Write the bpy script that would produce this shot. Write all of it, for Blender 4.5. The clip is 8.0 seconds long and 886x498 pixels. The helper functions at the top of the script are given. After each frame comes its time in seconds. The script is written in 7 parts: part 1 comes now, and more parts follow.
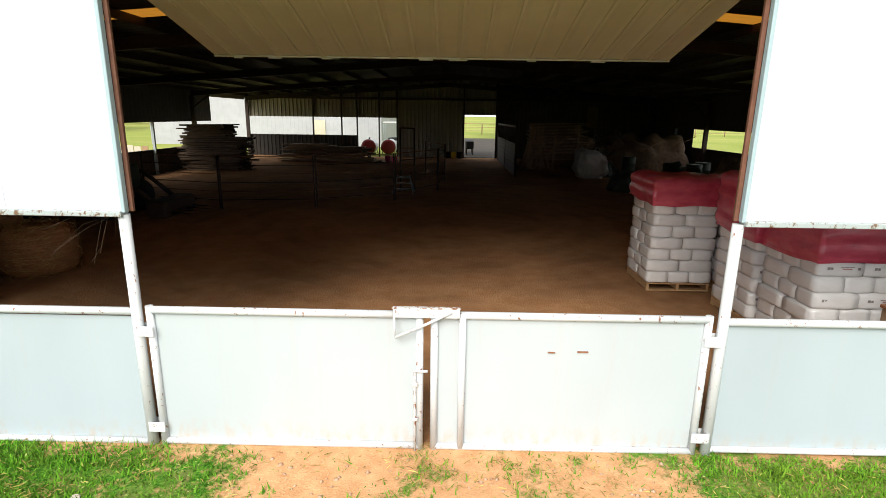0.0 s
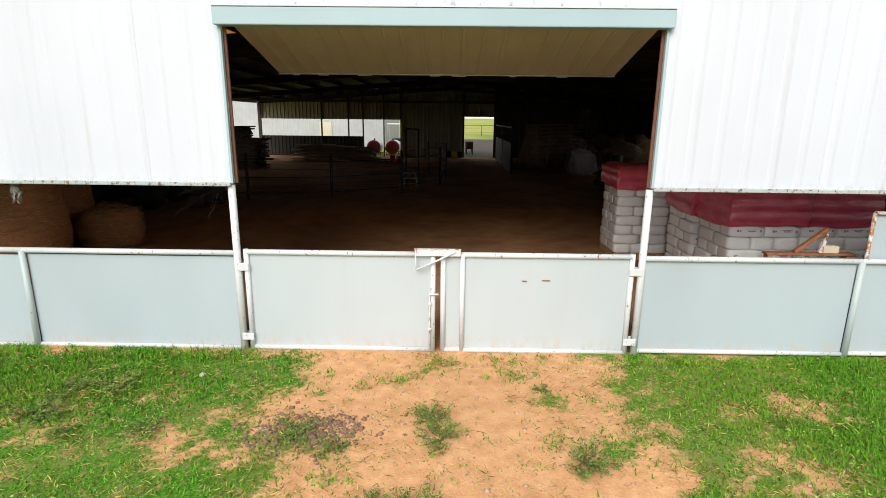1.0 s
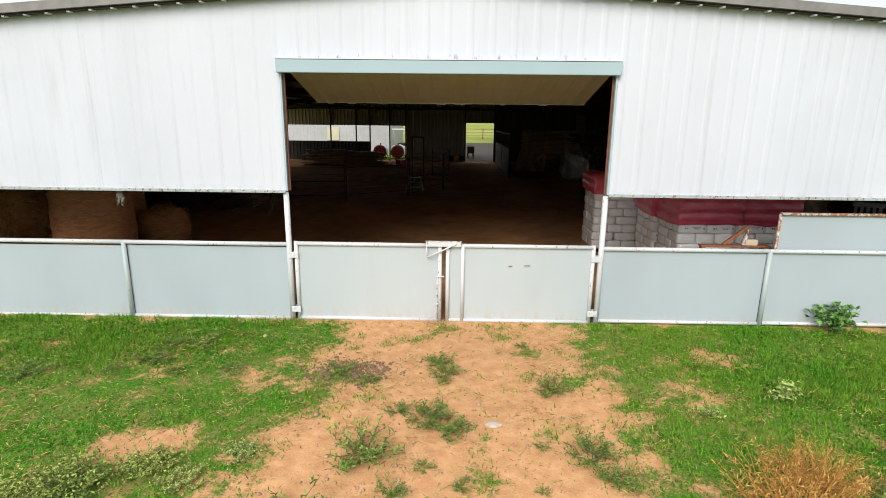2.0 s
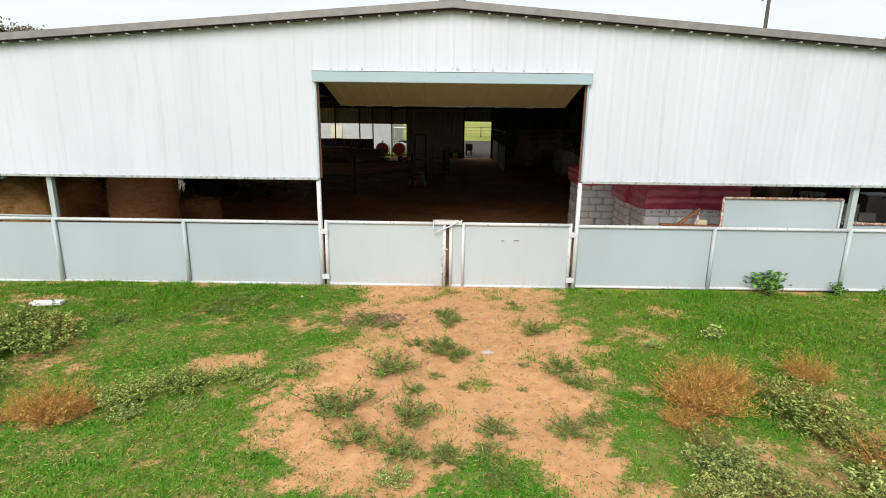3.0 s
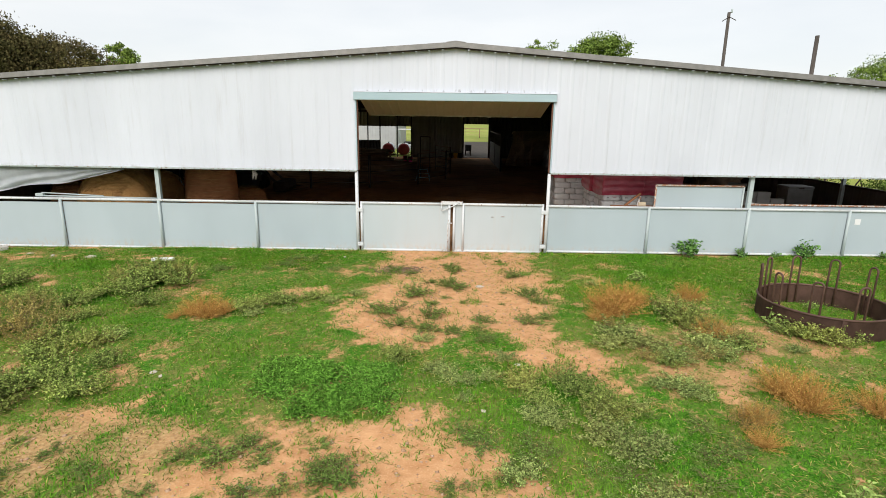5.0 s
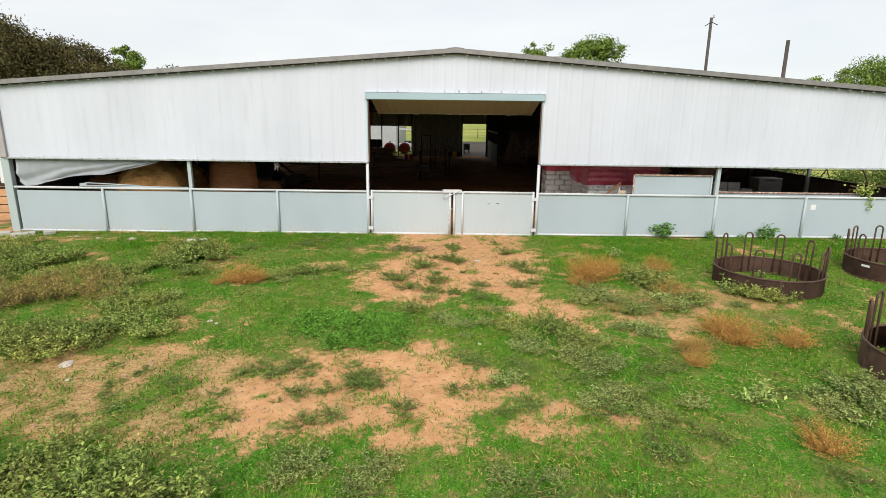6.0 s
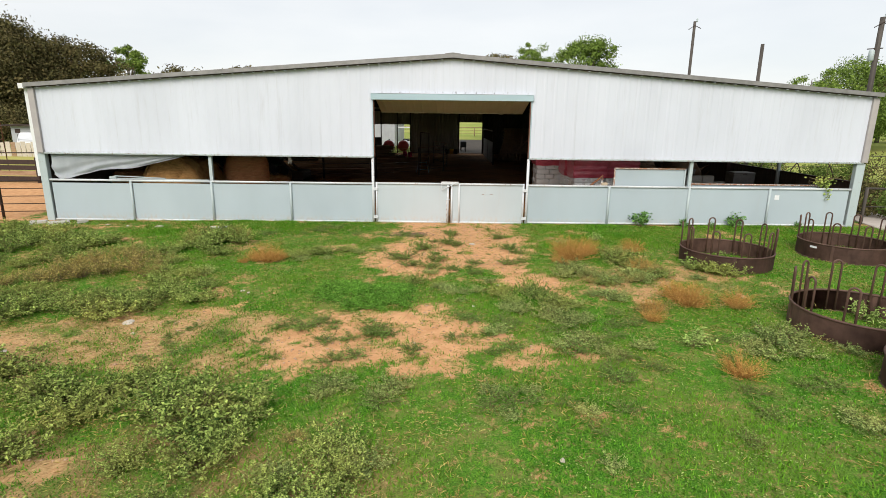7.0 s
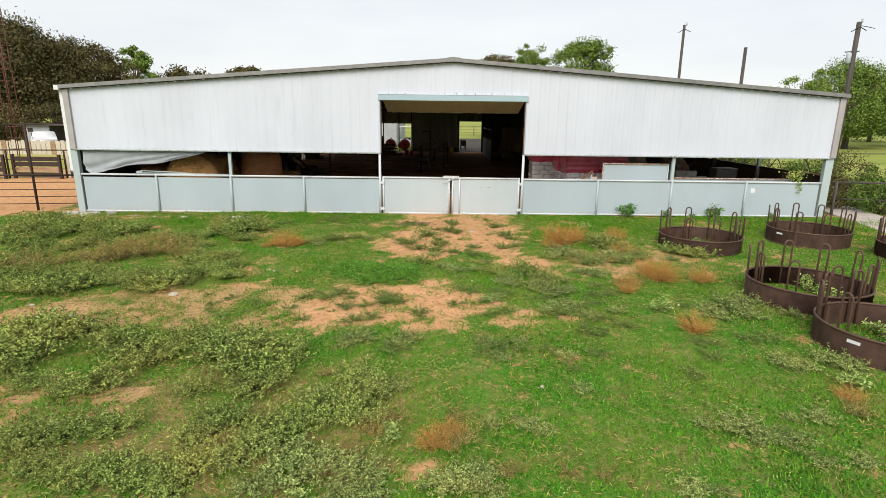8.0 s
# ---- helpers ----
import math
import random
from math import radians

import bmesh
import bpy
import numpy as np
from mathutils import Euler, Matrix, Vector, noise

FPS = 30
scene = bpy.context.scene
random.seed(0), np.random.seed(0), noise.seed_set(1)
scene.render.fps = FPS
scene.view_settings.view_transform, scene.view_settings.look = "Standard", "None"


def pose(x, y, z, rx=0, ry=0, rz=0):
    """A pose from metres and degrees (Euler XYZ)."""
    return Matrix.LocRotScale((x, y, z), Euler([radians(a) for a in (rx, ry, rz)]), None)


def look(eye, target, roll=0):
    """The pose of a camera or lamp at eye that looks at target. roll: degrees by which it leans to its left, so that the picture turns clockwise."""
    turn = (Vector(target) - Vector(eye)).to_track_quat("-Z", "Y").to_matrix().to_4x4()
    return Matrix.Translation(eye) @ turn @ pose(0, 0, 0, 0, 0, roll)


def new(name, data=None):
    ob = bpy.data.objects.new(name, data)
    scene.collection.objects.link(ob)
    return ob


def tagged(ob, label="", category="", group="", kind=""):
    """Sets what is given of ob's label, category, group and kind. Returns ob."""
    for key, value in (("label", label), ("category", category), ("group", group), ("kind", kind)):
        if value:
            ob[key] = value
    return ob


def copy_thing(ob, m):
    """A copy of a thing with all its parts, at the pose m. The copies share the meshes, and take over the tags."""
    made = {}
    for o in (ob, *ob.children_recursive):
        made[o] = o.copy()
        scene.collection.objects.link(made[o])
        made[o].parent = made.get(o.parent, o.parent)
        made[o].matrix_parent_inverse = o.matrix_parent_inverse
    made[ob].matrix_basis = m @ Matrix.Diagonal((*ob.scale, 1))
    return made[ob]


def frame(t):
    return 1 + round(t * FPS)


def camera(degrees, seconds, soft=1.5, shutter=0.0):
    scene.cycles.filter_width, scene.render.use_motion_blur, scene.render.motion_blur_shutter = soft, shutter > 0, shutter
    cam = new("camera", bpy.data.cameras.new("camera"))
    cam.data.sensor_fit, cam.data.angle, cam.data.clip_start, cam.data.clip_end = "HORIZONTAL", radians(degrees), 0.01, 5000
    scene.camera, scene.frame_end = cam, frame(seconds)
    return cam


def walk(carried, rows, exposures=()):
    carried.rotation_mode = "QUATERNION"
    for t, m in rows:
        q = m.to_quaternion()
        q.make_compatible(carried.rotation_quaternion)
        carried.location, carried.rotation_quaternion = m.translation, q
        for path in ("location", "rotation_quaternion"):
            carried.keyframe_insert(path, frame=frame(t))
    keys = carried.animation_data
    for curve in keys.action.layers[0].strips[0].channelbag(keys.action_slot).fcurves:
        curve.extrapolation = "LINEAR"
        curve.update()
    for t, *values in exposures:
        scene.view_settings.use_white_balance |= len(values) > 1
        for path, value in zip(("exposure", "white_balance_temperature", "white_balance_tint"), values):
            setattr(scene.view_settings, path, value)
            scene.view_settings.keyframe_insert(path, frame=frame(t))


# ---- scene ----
cam = camera(79.5, 8.0, soft=0.5)
PATH = [
    (0, (0.144, -4.04, 2.767), (0.119, -2.099, 2.285), 0.8),
    (0.5, (0.106, -5.068, 2.72), (0.086, -3.124, 2.248), 0.6),
    (1, (0.111, -6.026, 2.755), (0.084, -4.084, 2.28), 0.6),
    (1.2, (0.088, -6.395, 2.843), (0.066, -4.453, 2.364), 0.6),
    (1.5, (0.084, -6.955, 3.008), (0.058, -5.015, 2.523), 0.6),
    (1.7, (0.118, -7.319, 3.048), (0.081, -5.376, 2.578), 0.6),
    (2.8, (0.004, -9.307, 3.08), (-0.019, -7.364, 2.606), 0.7),
    (3, (0.022, -9.658, 3.104), (-0.005, -7.716, 2.627), 0.7),
    (3.5, (-0.026, -10.551, 3.188), (-0.049, -8.607, 2.719), 0.7),
    (4, (-0.043, -11.427, 3.241), (-0.067, -9.482, 2.776), 0.7),
    (4.5, (-0.04, -12.293, 3.271), (-0.066, -10.349, 2.799), 0.7),
    (4.7, (-0.053, -12.625, 3.275), (-0.077, -10.682, 2.8), 0.8),
    (5.8, (-0.11, -14.533, 3.195), (-0.133, -12.59, 2.724), 0.7),
    (6, (-0.126, -14.84, 3.164), (-0.145, -12.896, 2.694), 0.7),
    (6.2, (-0.124, -15.167, 3.178), (-0.131, -13.224, 2.706), 0.8),
    (6.5, (-0.12, -15.617, 3.17), (-0.129, -13.674, 2.696), 0.7),
    (7, (-0.15, -16.377, 3.161), (-0.158, -14.434, 2.686), 0.7),
    (7.5, (-0.177, -17.099, 3.178), (-0.185, -15.157, 2.698), 0.7),
    (8, (-0.202, -17.785, 3.147), (-0.209, -15.842, 2.67), 0.7),
]
walk(cam, [(t, look(eye, target, roll)) for t, eye, target, roll in PATH],
     exposures=[(0, 0.96), (0.5, 0.78), (1.0, 0.64), (1.7, 0.53), (3.0, 0.46), (4.5, 0.40), (8.0, 0.36)])

# ---- world and light ----
world = bpy.data.worlds.new("overcast_sky")
scene.world = world
world.use_nodes = True
wn, wl = world.node_tree.nodes, world.node_tree.links
wn.clear()
w_out = wn.new("ShaderNodeOutputWorld")
w_mix = wn.new("ShaderNodeMixShader")
w_sky = wn.new("ShaderNodeTexSky")
w_sky.sky_type, w_sky.sun_disc = "NISHITA", False
w_sky.sun_elevation, w_sky.sun_rotation = radians(37), radians(194)
w_b1, w_b2 = wn.new("ShaderNodeBackground"), wn.new("ShaderNodeBackground")
w_b1.inputs["Strength"].default_value = 0.12
w_b2.inputs["Strength"].default_value = 1.0
w_tc, w_mp = wn.new("ShaderNodeTexCoord"), wn.new("ShaderNodeMapping")
w_mp.inputs["Scale"].default_value = (1.2, 1.2, 5.0)
w_nz, w_rp = wn.new("ShaderNodeTexNoise"), wn.new("ShaderNodeValToRGB")
w_nz.inputs["Scale"].default_value, w_nz.inputs["Detail"].default_value = 2.2, 5.0
w_rp.color_ramp.elements[0].position, w_rp.color_ramp.elements[0].color = 0.35, (0.685, 0.70, 0.71, 1)
w_rp.color_ramp.elements[1].position, w_rp.color_ramp.elements[1].color = 0.62, (0.76, 0.76, 0.755, 1)
wl.new(w_tc.outputs["Generated"], w_mp.inputs["Vector"])
wl.new(w_mp.outputs["Vector"], w_nz.inputs["Vector"])
wl.new(w_nz.outputs["Fac"], w_rp.inputs["Fac"])
wl.new(w_rp.outputs["Color"], w_b2.inputs["Color"])
wl.new(w_sky.outputs["Color"], w_b1.inputs["Color"])
w_mix.inputs["Fac"].default_value = 0.86
wl.new(w_b1.outputs[0], w_mix.inputs[1])
wl.new(w_b2.outputs[0], w_mix.inputs[2])
wl.new(w_mix.outputs[0], w_out.inputs["Surface"])

sun = new("sun", bpy.data.lights.new("sun", "SUN"))
sun.data.energy, sun.data.angle, sun.data.color = 2.5, radians(36), (1.0, 0.94, 0.85)
sun.matrix_world = look((-5, -20, 15.5), (0, 0, 0))

# ---- materials ----
RNG = np.random.default_rng(7)


class Nodes:
    """A small wrapper to write node materials briefly."""

    def __init__(self, name, rough=0.6, metal=0.0, spec=0.4):
        self.m = bpy.data.materials.new(name)
        self.m.use_nodes = True
        self.t = self.m.node_tree
        self.b = self.t.nodes["Principled BSDF"]
        self.b.inputs["Roughness"].default_value = rough
        self.b.inputs["Metallic"].default_value = metal
        self.b.inputs["Specular IOR Level"].default_value = spec
        self.pos = self.t.nodes.new("ShaderNodeNewGeometry").outputs["Position"]

    def link(self, a, b):
        self.t.links.new(a, b)

    def noise(self, scale, stretch=(1, 1, 1), detail=4.0, rough=0.55):
        mp = self.t.nodes.new("ShaderNodeMapping")
        mp.inputs["Scale"].default_value = stretch
        nz = self.t.nodes.new("ShaderNodeTexNoise")
        nz.inputs["Scale"].default_value, nz.inputs["Detail"].default_value = scale, detail
        nz.inputs["Roughness"].default_value = rough
        self.link(self.pos, mp.inputs["Vector"])
        self.link(mp.outputs[0], nz.inputs["Vector"])
        return nz.outputs["Fac"]

    def ramp(self, fac, lo, hi, a=(0, 0, 0), b=(1, 1, 1)):
        r = self.t.nodes.new("ShaderNodeValToRGB")
        e = r.color_ramp.elements
        e[0].position, e[0].color = lo, (*a, 1)
        e[1].position, e[1].color = hi, (*b, 1)
        self.link(fac, r.inputs["Fac"])
        return r.outputs["Color"]

    def mix(self, fac, a, b, how="MIX"):
        x = self.t.nodes.new("ShaderNodeMix")
        x.data_type, x.blend_type = "RGBA", how
        for sock, v in ((x.inputs["Factor"], fac), (x.inputs["A"], a), (x.inputs["B"], b)):
            if isinstance(v, tuple):
                sock.default_value = (*v, 1)
            elif isinstance(v, (int, float)):
                sock.default_value = v
            else:
                self.link(v, sock)
        return x.outputs["Result"]

    def times(self, a, b):
        x = self.t.nodes.new("ShaderNodeMath")
        x.operation = "MULTIPLY"
        for sock, v in ((x.inputs[0], a), (x.inputs[1], b)):
            if isinstance(v, (int, float)):
                sock.default_value = v
            else:
                self.link(v, sock)
        return x.outputs[0]

    def height(self, lo, hi):
        """1 at z = lo falling to 0 at z = hi."""
        s = self.t.nodes.new("ShaderNodeSeparateXYZ")
        self.link(self.pos, s.inputs[0])
        r = self.t.nodes.new("ShaderNodeMapRange")
        r.inputs["From Min"].default_value, r.inputs["From Max"].default_value = lo, hi
        r.inputs["To Min"].default_value, r.inputs["To Max"].default_value = 1, 0
        self.link(s.outputs["Z"], r.inputs["Value"])
        return r.outputs[0]

    def island(self):
        return self.t.nodes["Geometry"].outputs["Random Per Island"]

    def each(self):
        return self.t.nodes.new("ShaderNodeObjectInfo").outputs["Random"]

    def attr(self, name):
        a = self.t.nodes.new("ShaderNodeAttribute")
        a.attribute_name = name
        return a.outputs["Fac"]

    def bump(self, fac, strength=0.3, dist=0.02):
        b = self.t.nodes.new("ShaderNodeBump")
        b.inputs["Strength"].default_value, b.inputs["Distance"].default_value = strength, dist
        self.link(fac, b.inputs["Height"])
        self.link(b.outputs[0], self.b.inputs["Normal"])

    def done(self, color, rough=None):
        if isinstance(color, tuple):
            self.b.inputs["Base Color"].default_value = (*color, 1)
        else:
            self.link(color, self.b.inputs["Base Color"])
        if rough is not None:
            self.link(rough, self.b.inputs["Roughness"])
        return self.m


def plain(name, a, b, scale=8.0, rough=0.6, metal=0.0, bump=0.15, dist=0.01, stretch=(1, 1, 1), spec=0.4):
    """Two close tones of one surface, with grain and relief."""
    n = Nodes(name, rough, metal, spec)
    f1, f2 = n.noise(scale, stretch, 6), n.noise(scale * 0.13, (1, 1, 1), 3)
    col = n.mix(n.ramp(f1, 0.3, 0.7), a, b)
    col = n.mix(n.times(n.ramp(f2, 0.35, 0.7), 0.35), col, tuple(0.6 * c for c in a))
    n.bump(f1, bump, dist)
    return n.done(col)


def painted(name, base, rust=(0.22, 0.09, 0.04), amount=0.64, streak=0.25, low=None, rough=0.45, dirt=(0.42, 0.36, 0.28), band=None):
    """Painted steel: faded tone, vertical dirt streaks, rust specks, rust along a low edge."""
    n = Nodes(name, rough, 0.0, 0.4)
    fade = n.noise(0.6, (1, 1, 0.5), 3)
    col = n.mix(n.ramp(fade, 0.3, 0.75), base, tuple(0.88 * c for c in base))
    st = n.noise(5.0, (1.6, 1.6, 0.09), 5, 0.7)
    col = n.mix(n.times(n.ramp(st, 0.56, 0.78), streak), col, dirt)
    sp = n.noise(26.0, (1, 1, 0.6), 5, 0.7)
    col = n.mix(n.ramp(sp, amount, amount + 0.05), col, rust)
    if low:
        edge = n.times(n.height(*low), n.ramp(n.noise(13.0, (1, 1, 0.5), 6, 0.7), 0.46, 0.68))
        col = n.mix(n.times(edge, 0.75), col, dirt)
    if band:
        up, down = n.height(band[1], band[1] + 0.07), n.height(band[0] - 0.02, band[0])
        inv = n.t.nodes.new("ShaderNodeMath")
        inv.operation, inv.inputs[0].default_value = "SUBTRACT", 1.0
        n.link(down, inv.inputs[1])
        spots = n.ramp(n.noise(9.0, (1.3, 1, 0.35), 4, 0.6), 0.58, 0.66)
        col = n.mix(n.times(n.times(n.times(up, inv.outputs[0]), spots), 0.7), col, (0.10, 0.09, 0.08))
    n.bump(n.noise(3.0, (1, 1, 0.4), 3), 0.06, 0.02)
    return n.done(col)


M_SHEET = painted("white_wall_sheet", (0.61, 0.64, 0.72), amount=0.74, streak=0.3, low=(2.0, 2.12), dirt=(0.36, 0.35, 0.34))
M_SHEET_TOP = painted("white_wall_sheet_over_lintel", (0.61, 0.64, 0.72), amount=0.74, streak=0.3, dirt=(0.36, 0.35, 0.34), band=(3.875, 3.90))
M_TRIM_TEAL = painted("pale_teal_trim", (0.36, 0.48, 0.53), amount=0.70, streak=0.2)
M_FENCE = painted("pale_blue_fence_sheet", (0.41, 0.482, 0.522), amount=0.75, streak=0.1, low=(0.0, 0.22), dirt=(0.45, 0.33, 0.23))
M_GATE = painted("pale_gate_sheet", (0.465, 0.525, 0.555), amount=0.73, streak=0.14, low=(0.0, 0.25), dirt=(0.5, 0.36, 0.25))
M_PIPE = painted("white_pipe_paint", (0.62, 0.655, 0.68), amount=0.61, streak=0.3)
M_RUSTYPIPE = painted("rust_stained_pipe_paint", (0.60, 0.60, 0.60), amount=0.50, streak=0.6, dirt=(0.42, 0.26, 0.16))
M_RUSTYRAIL = painted("rusting_rail_paint", (0.55, 0.56, 0.54), amount=0.46, streak=0.7, rust=(0.30, 0.12, 0.05), dirt=(0.36, 0.20, 0.11))
M_FOOT = painted("stained_foot_trim", (0.40, 0.46, 0.47), amount=0.54, streak=0.7, rust=(0.16, 0.10, 0.06), dirt=(0.22, 0.19, 0.16))
M_GREY_PIPE = painted("grey_pipe_paint", (0.42, 0.49, 0.50), amount=0.64, streak=0.3)
M_RAKE = plain("weathered_rake_trim", (0.20, 0.195, 0.19), (0.29, 0.28, 0.275), 6, 0.5, 0.2)
M_CORNER = plain("taupe_corner_trim", (0.36, 0.33, 0.33), (0.42, 0.39, 0.38), 5, 0.5)
M_RUSTY = plain("rusty_steel", (0.20, 0.07, 0.03), (0.33, 0.15, 0.07), 14, 0.75, 0.1)
# frame and roof tones lowered so the space under the roof reads unlit
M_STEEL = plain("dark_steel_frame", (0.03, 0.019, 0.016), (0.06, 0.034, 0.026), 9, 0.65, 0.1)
M_ROOF = plain("shade_darkened_roof_sheet", (0.035, 0.03, 0.028), (0.06, 0.052, 0.048), 3, 0.6, 0.1)
M_INNER = plain("inner_sheet", (0.33, 0.305, 0.245), (0.40, 0.375, 0.31), 2.5, 0.5, 0.0, 0.05, stretch=(1, 1, 0.2))
# wall sheets taken close to black: the barn's inner shade is in the colour
M_DARKSHEET = plain("shade_darkened_brown_sheet", (0.05, 0.038, 0.03), (0.08, 0.062, 0.05), 3, 0.6)
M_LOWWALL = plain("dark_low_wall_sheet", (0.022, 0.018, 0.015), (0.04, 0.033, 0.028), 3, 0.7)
M_CREAM = plain("cream_door_sheet", (0.50, 0.46, 0.365), (0.57, 0.53, 0.43), 2.0, 0.5, 0.0, 0.05)
M_GREYSHED = plain("grey_shed_sheet", (0.36, 0.37, 0.40), (0.42, 0.43, 0.46), 2, 0.5, 0, 0.05)
M_RING = plain("rust_brown_ring", (0.07, 0.037, 0.028), (0.145, 0.082, 0.06), 5, 0.65, 0.1)


def floor_material():
    n = Nodes("packed_dirt_floor", 0.95, 0, 0.08)
    f1, f2, f3 = n.noise(34, (1, 1, 1), 5), n.noise(3.2, (1, 1, 1), 5), n.noise(0.5, (1, 1, 1), 3)
    col = n.mix(n.ramp(f2, 0.3, 0.7), (0.35, 0.17, 0.075), (0.45, 0.25, 0.125))
    col = n.mix(n.times(n.ramp(f1, 0.52, 0.7), 0.45), col, (0.42, 0.28, 0.165))
    col = n.mix(n.times(n.ramp(f3, 0.42, 0.66), 0.5), col, (0.19, 0.10, 0.05))
    mp = n.t.nodes.new("ShaderNodeMapping")
    mp.inputs["Location"].default_value = (-0.4, -9.5, 0)
    wv = n.t.nodes.new("ShaderNodeTexWave")
    wv.wave_type, wv.rings_direction = "RINGS", "Z"
    wv.inputs["Scale"].default_value, wv.inputs["Distortion"].default_value = 0.42, 11.0
    wv.inputs["Detail"].default_value, wv.inputs["Detail Scale"].default_value = 3.0, 0.6
    n.link(n.pos, mp.inputs["Vector"])
    n.link(mp.outputs[0], wv.inputs["Vector"])
    track = n.times(n.ramp(wv.outputs["Fac"], 0.35, 0.75), n.ramp(f3, 0.4, 0.6))
    col = n.mix(n.times(track, 0.3), col, (0.15, 0.08, 0.042))
    n.bump(n.mix(0.12, n.mix(0.5, f1, f2), wv.outputs["Fac"]), 0.7, 0.05)
    return n.done(col)


M_FLOOR = floor_material()
# slab tone lowered to carry the shade beyond the rear doorway
M_YARD = plain("shade_darkened_concrete", (0.045, 0.037, 0.03), (0.075, 0.063, 0.05), 3, 0.95, 0, 0.2)
M_STRIP = plain("pale_pink_concrete", (0.50, 0.44, 0.40), (0.60, 0.54, 0.49), 4, 0.85, 0, 0.15)
M_CONCRETE = plain("concrete", (0.42, 0.40, 0.37), (0.52, 0.50, 0.46), 5, 0.85, 0, 0.2)
M_WOOD = plain("weathered_board", (0.26, 0.16, 0.09), (0.40, 0.27, 0.17), 10, 0.8, 0, 0.3, stretch=(0.3, 1, 1))
M_NEWWOOD = plain("pale_pallet_wood", (0.42, 0.25, 0.12), (0.52, 0.33, 0.17), 12, 0.75, 0, 0.3)
M_POLE = plain("creosoted_pole", (0.055, 0.048, 0.042), (0.11, 0.095, 0.085), 14, 0.85, 0, 0.4, stretch=(1, 1, 0.1))
M_TARP = plain("grey_tarp", (0.52, 0.56, 0.60), (0.66, 0.70, 0.73), 3, 0.4, 0, 0.2)
M_BLACK = plain("black_rubber", (0.012, 0.012, 0.012), (0.03, 0.03, 0.03), 10, 0.75)
M_DARKPAINT = plain("dark_machine_paint", (0.02, 0.035, 0.02), (0.03, 0.05, 0.03), 8, 0.5)
M_WHITE = plain("white_metal", (0.68, 0.69, 0.70), (0.76, 0.77, 0.78), 3, 0.45, 0, 0.05)
M_OLDWHITE = plain("dulled_white_enamel", (0.15, 0.15, 0.145), (0.23, 0.23, 0.22), 4, 0.6, 0, 0.06)
M_RED = plain("red_tank_paint", (0.20, 0.014, 0.016), (0.28, 0.025, 0.026), 8, 0.4)
M_PINK = plain("pink_plastic", (0.75, 0.05, 0.22), (0.8, 0.07, 0.26), 8, 0.4)
M_YELLOW = plain("yellow_plastic", (0.75, 0.5, 0.03), (0.8, 0.55, 0.05), 8, 0.4)
M_STONE = plain("pale_stone", (0.48, 0.42, 0.35), (0.60, 0.54, 0.46), 12, 0.85, 0, 0.4)
M_BARK = plain("tree_bark", (0.09, 0.07, 0.055), (0.15, 0.12, 0.09), 12, 0.9, 0, 0.6, stretch=(1, 1, 0.3))
M_BIGBAG = plain("white_woven_bag", (0.34, 0.31, 0.28), (0.48, 0.45, 0.41), 5, 0.6, 0, 0.4)


def hay_material(name, dark, light, stain, dusty):
    n = Nodes(name, 0.9, 0, 0.1)
    f, g = n.noise(38, (1, 1, 7), 6, 0.7), n.noise(2.2, (1, 1, 1), 3)
    col = n.mix(n.ramp(f, 0.38, 0.62), dark, light)
    col = n.mix(n.times(n.ramp(n.noise(5.0, (1, 1, 3), 4, 0.65), 0.42, 0.62), 0.6), col, stain)
    col = n.mix(n.times(n.ramp(g, 0.45, 0.7), 0.45), col, dusty)
    n.bump(f, 0.8, 0.03)
    return n.done(col)


def bag_material(name, a, b, bump):
    n = Nodes(name, 0.35, 0, 0.6)
    n.b.inputs["Coat Weight"].default_value, n.b.inputs["Coat Roughness"].default_value = 0.5, 0.16
    f = n.noise(4.0, (1.0, 1.0, 2.4), 4)
    col = n.mix(n.ramp(f, 0.3, 0.7), a, b)
    col = n.mix(n.times(n.each(), 0.25), col, tuple(0.8 * c for c in a))
    n.bump(f, bump, 0.03)
    return n.done(col)


def foliage(name, a, b, dry=(0.3, 0.2, 0.08), dryness=0.1, rough=0.75, mottle=0.5, wide=None):
    n = Nodes(name, rough, 0, 0.1)
    col = n.mix(n.ramp(n.island(), 0.08, 0.92), tuple(0.55 * c for c in a), tuple(min(0.85, 1.18 * c) for c in b))
    col = n.mix(n.times(n.ramp(n.noise(1.1, (1, 1, 1), 4), 0.45, 0.72), dryness), col, dry)
    col = n.mix(n.times(n.ramp(n.noise(7.0, (1, 1, 1), 3), 0.5, 0.68), mottle), col, tuple(0.32 * c for c in a))
    if wide:
        col = n.mix(n.times(n.ramp(n.noise(0.45, (1, 1, 1), 4), 0.42, 0.62), 0.45), col, wide)
    col = n.mix(n.times(n.ramp(n.noise(19.0, (1, 1, 1), 2), 0.46, 0.62), 0.3), col, tuple(min(0.85, 1.25 * c) for c in b))
    col = n.mix(n.times(n.each(), 0.4), col, tuple(0.7 * c for c in a))
    return n.done(col)


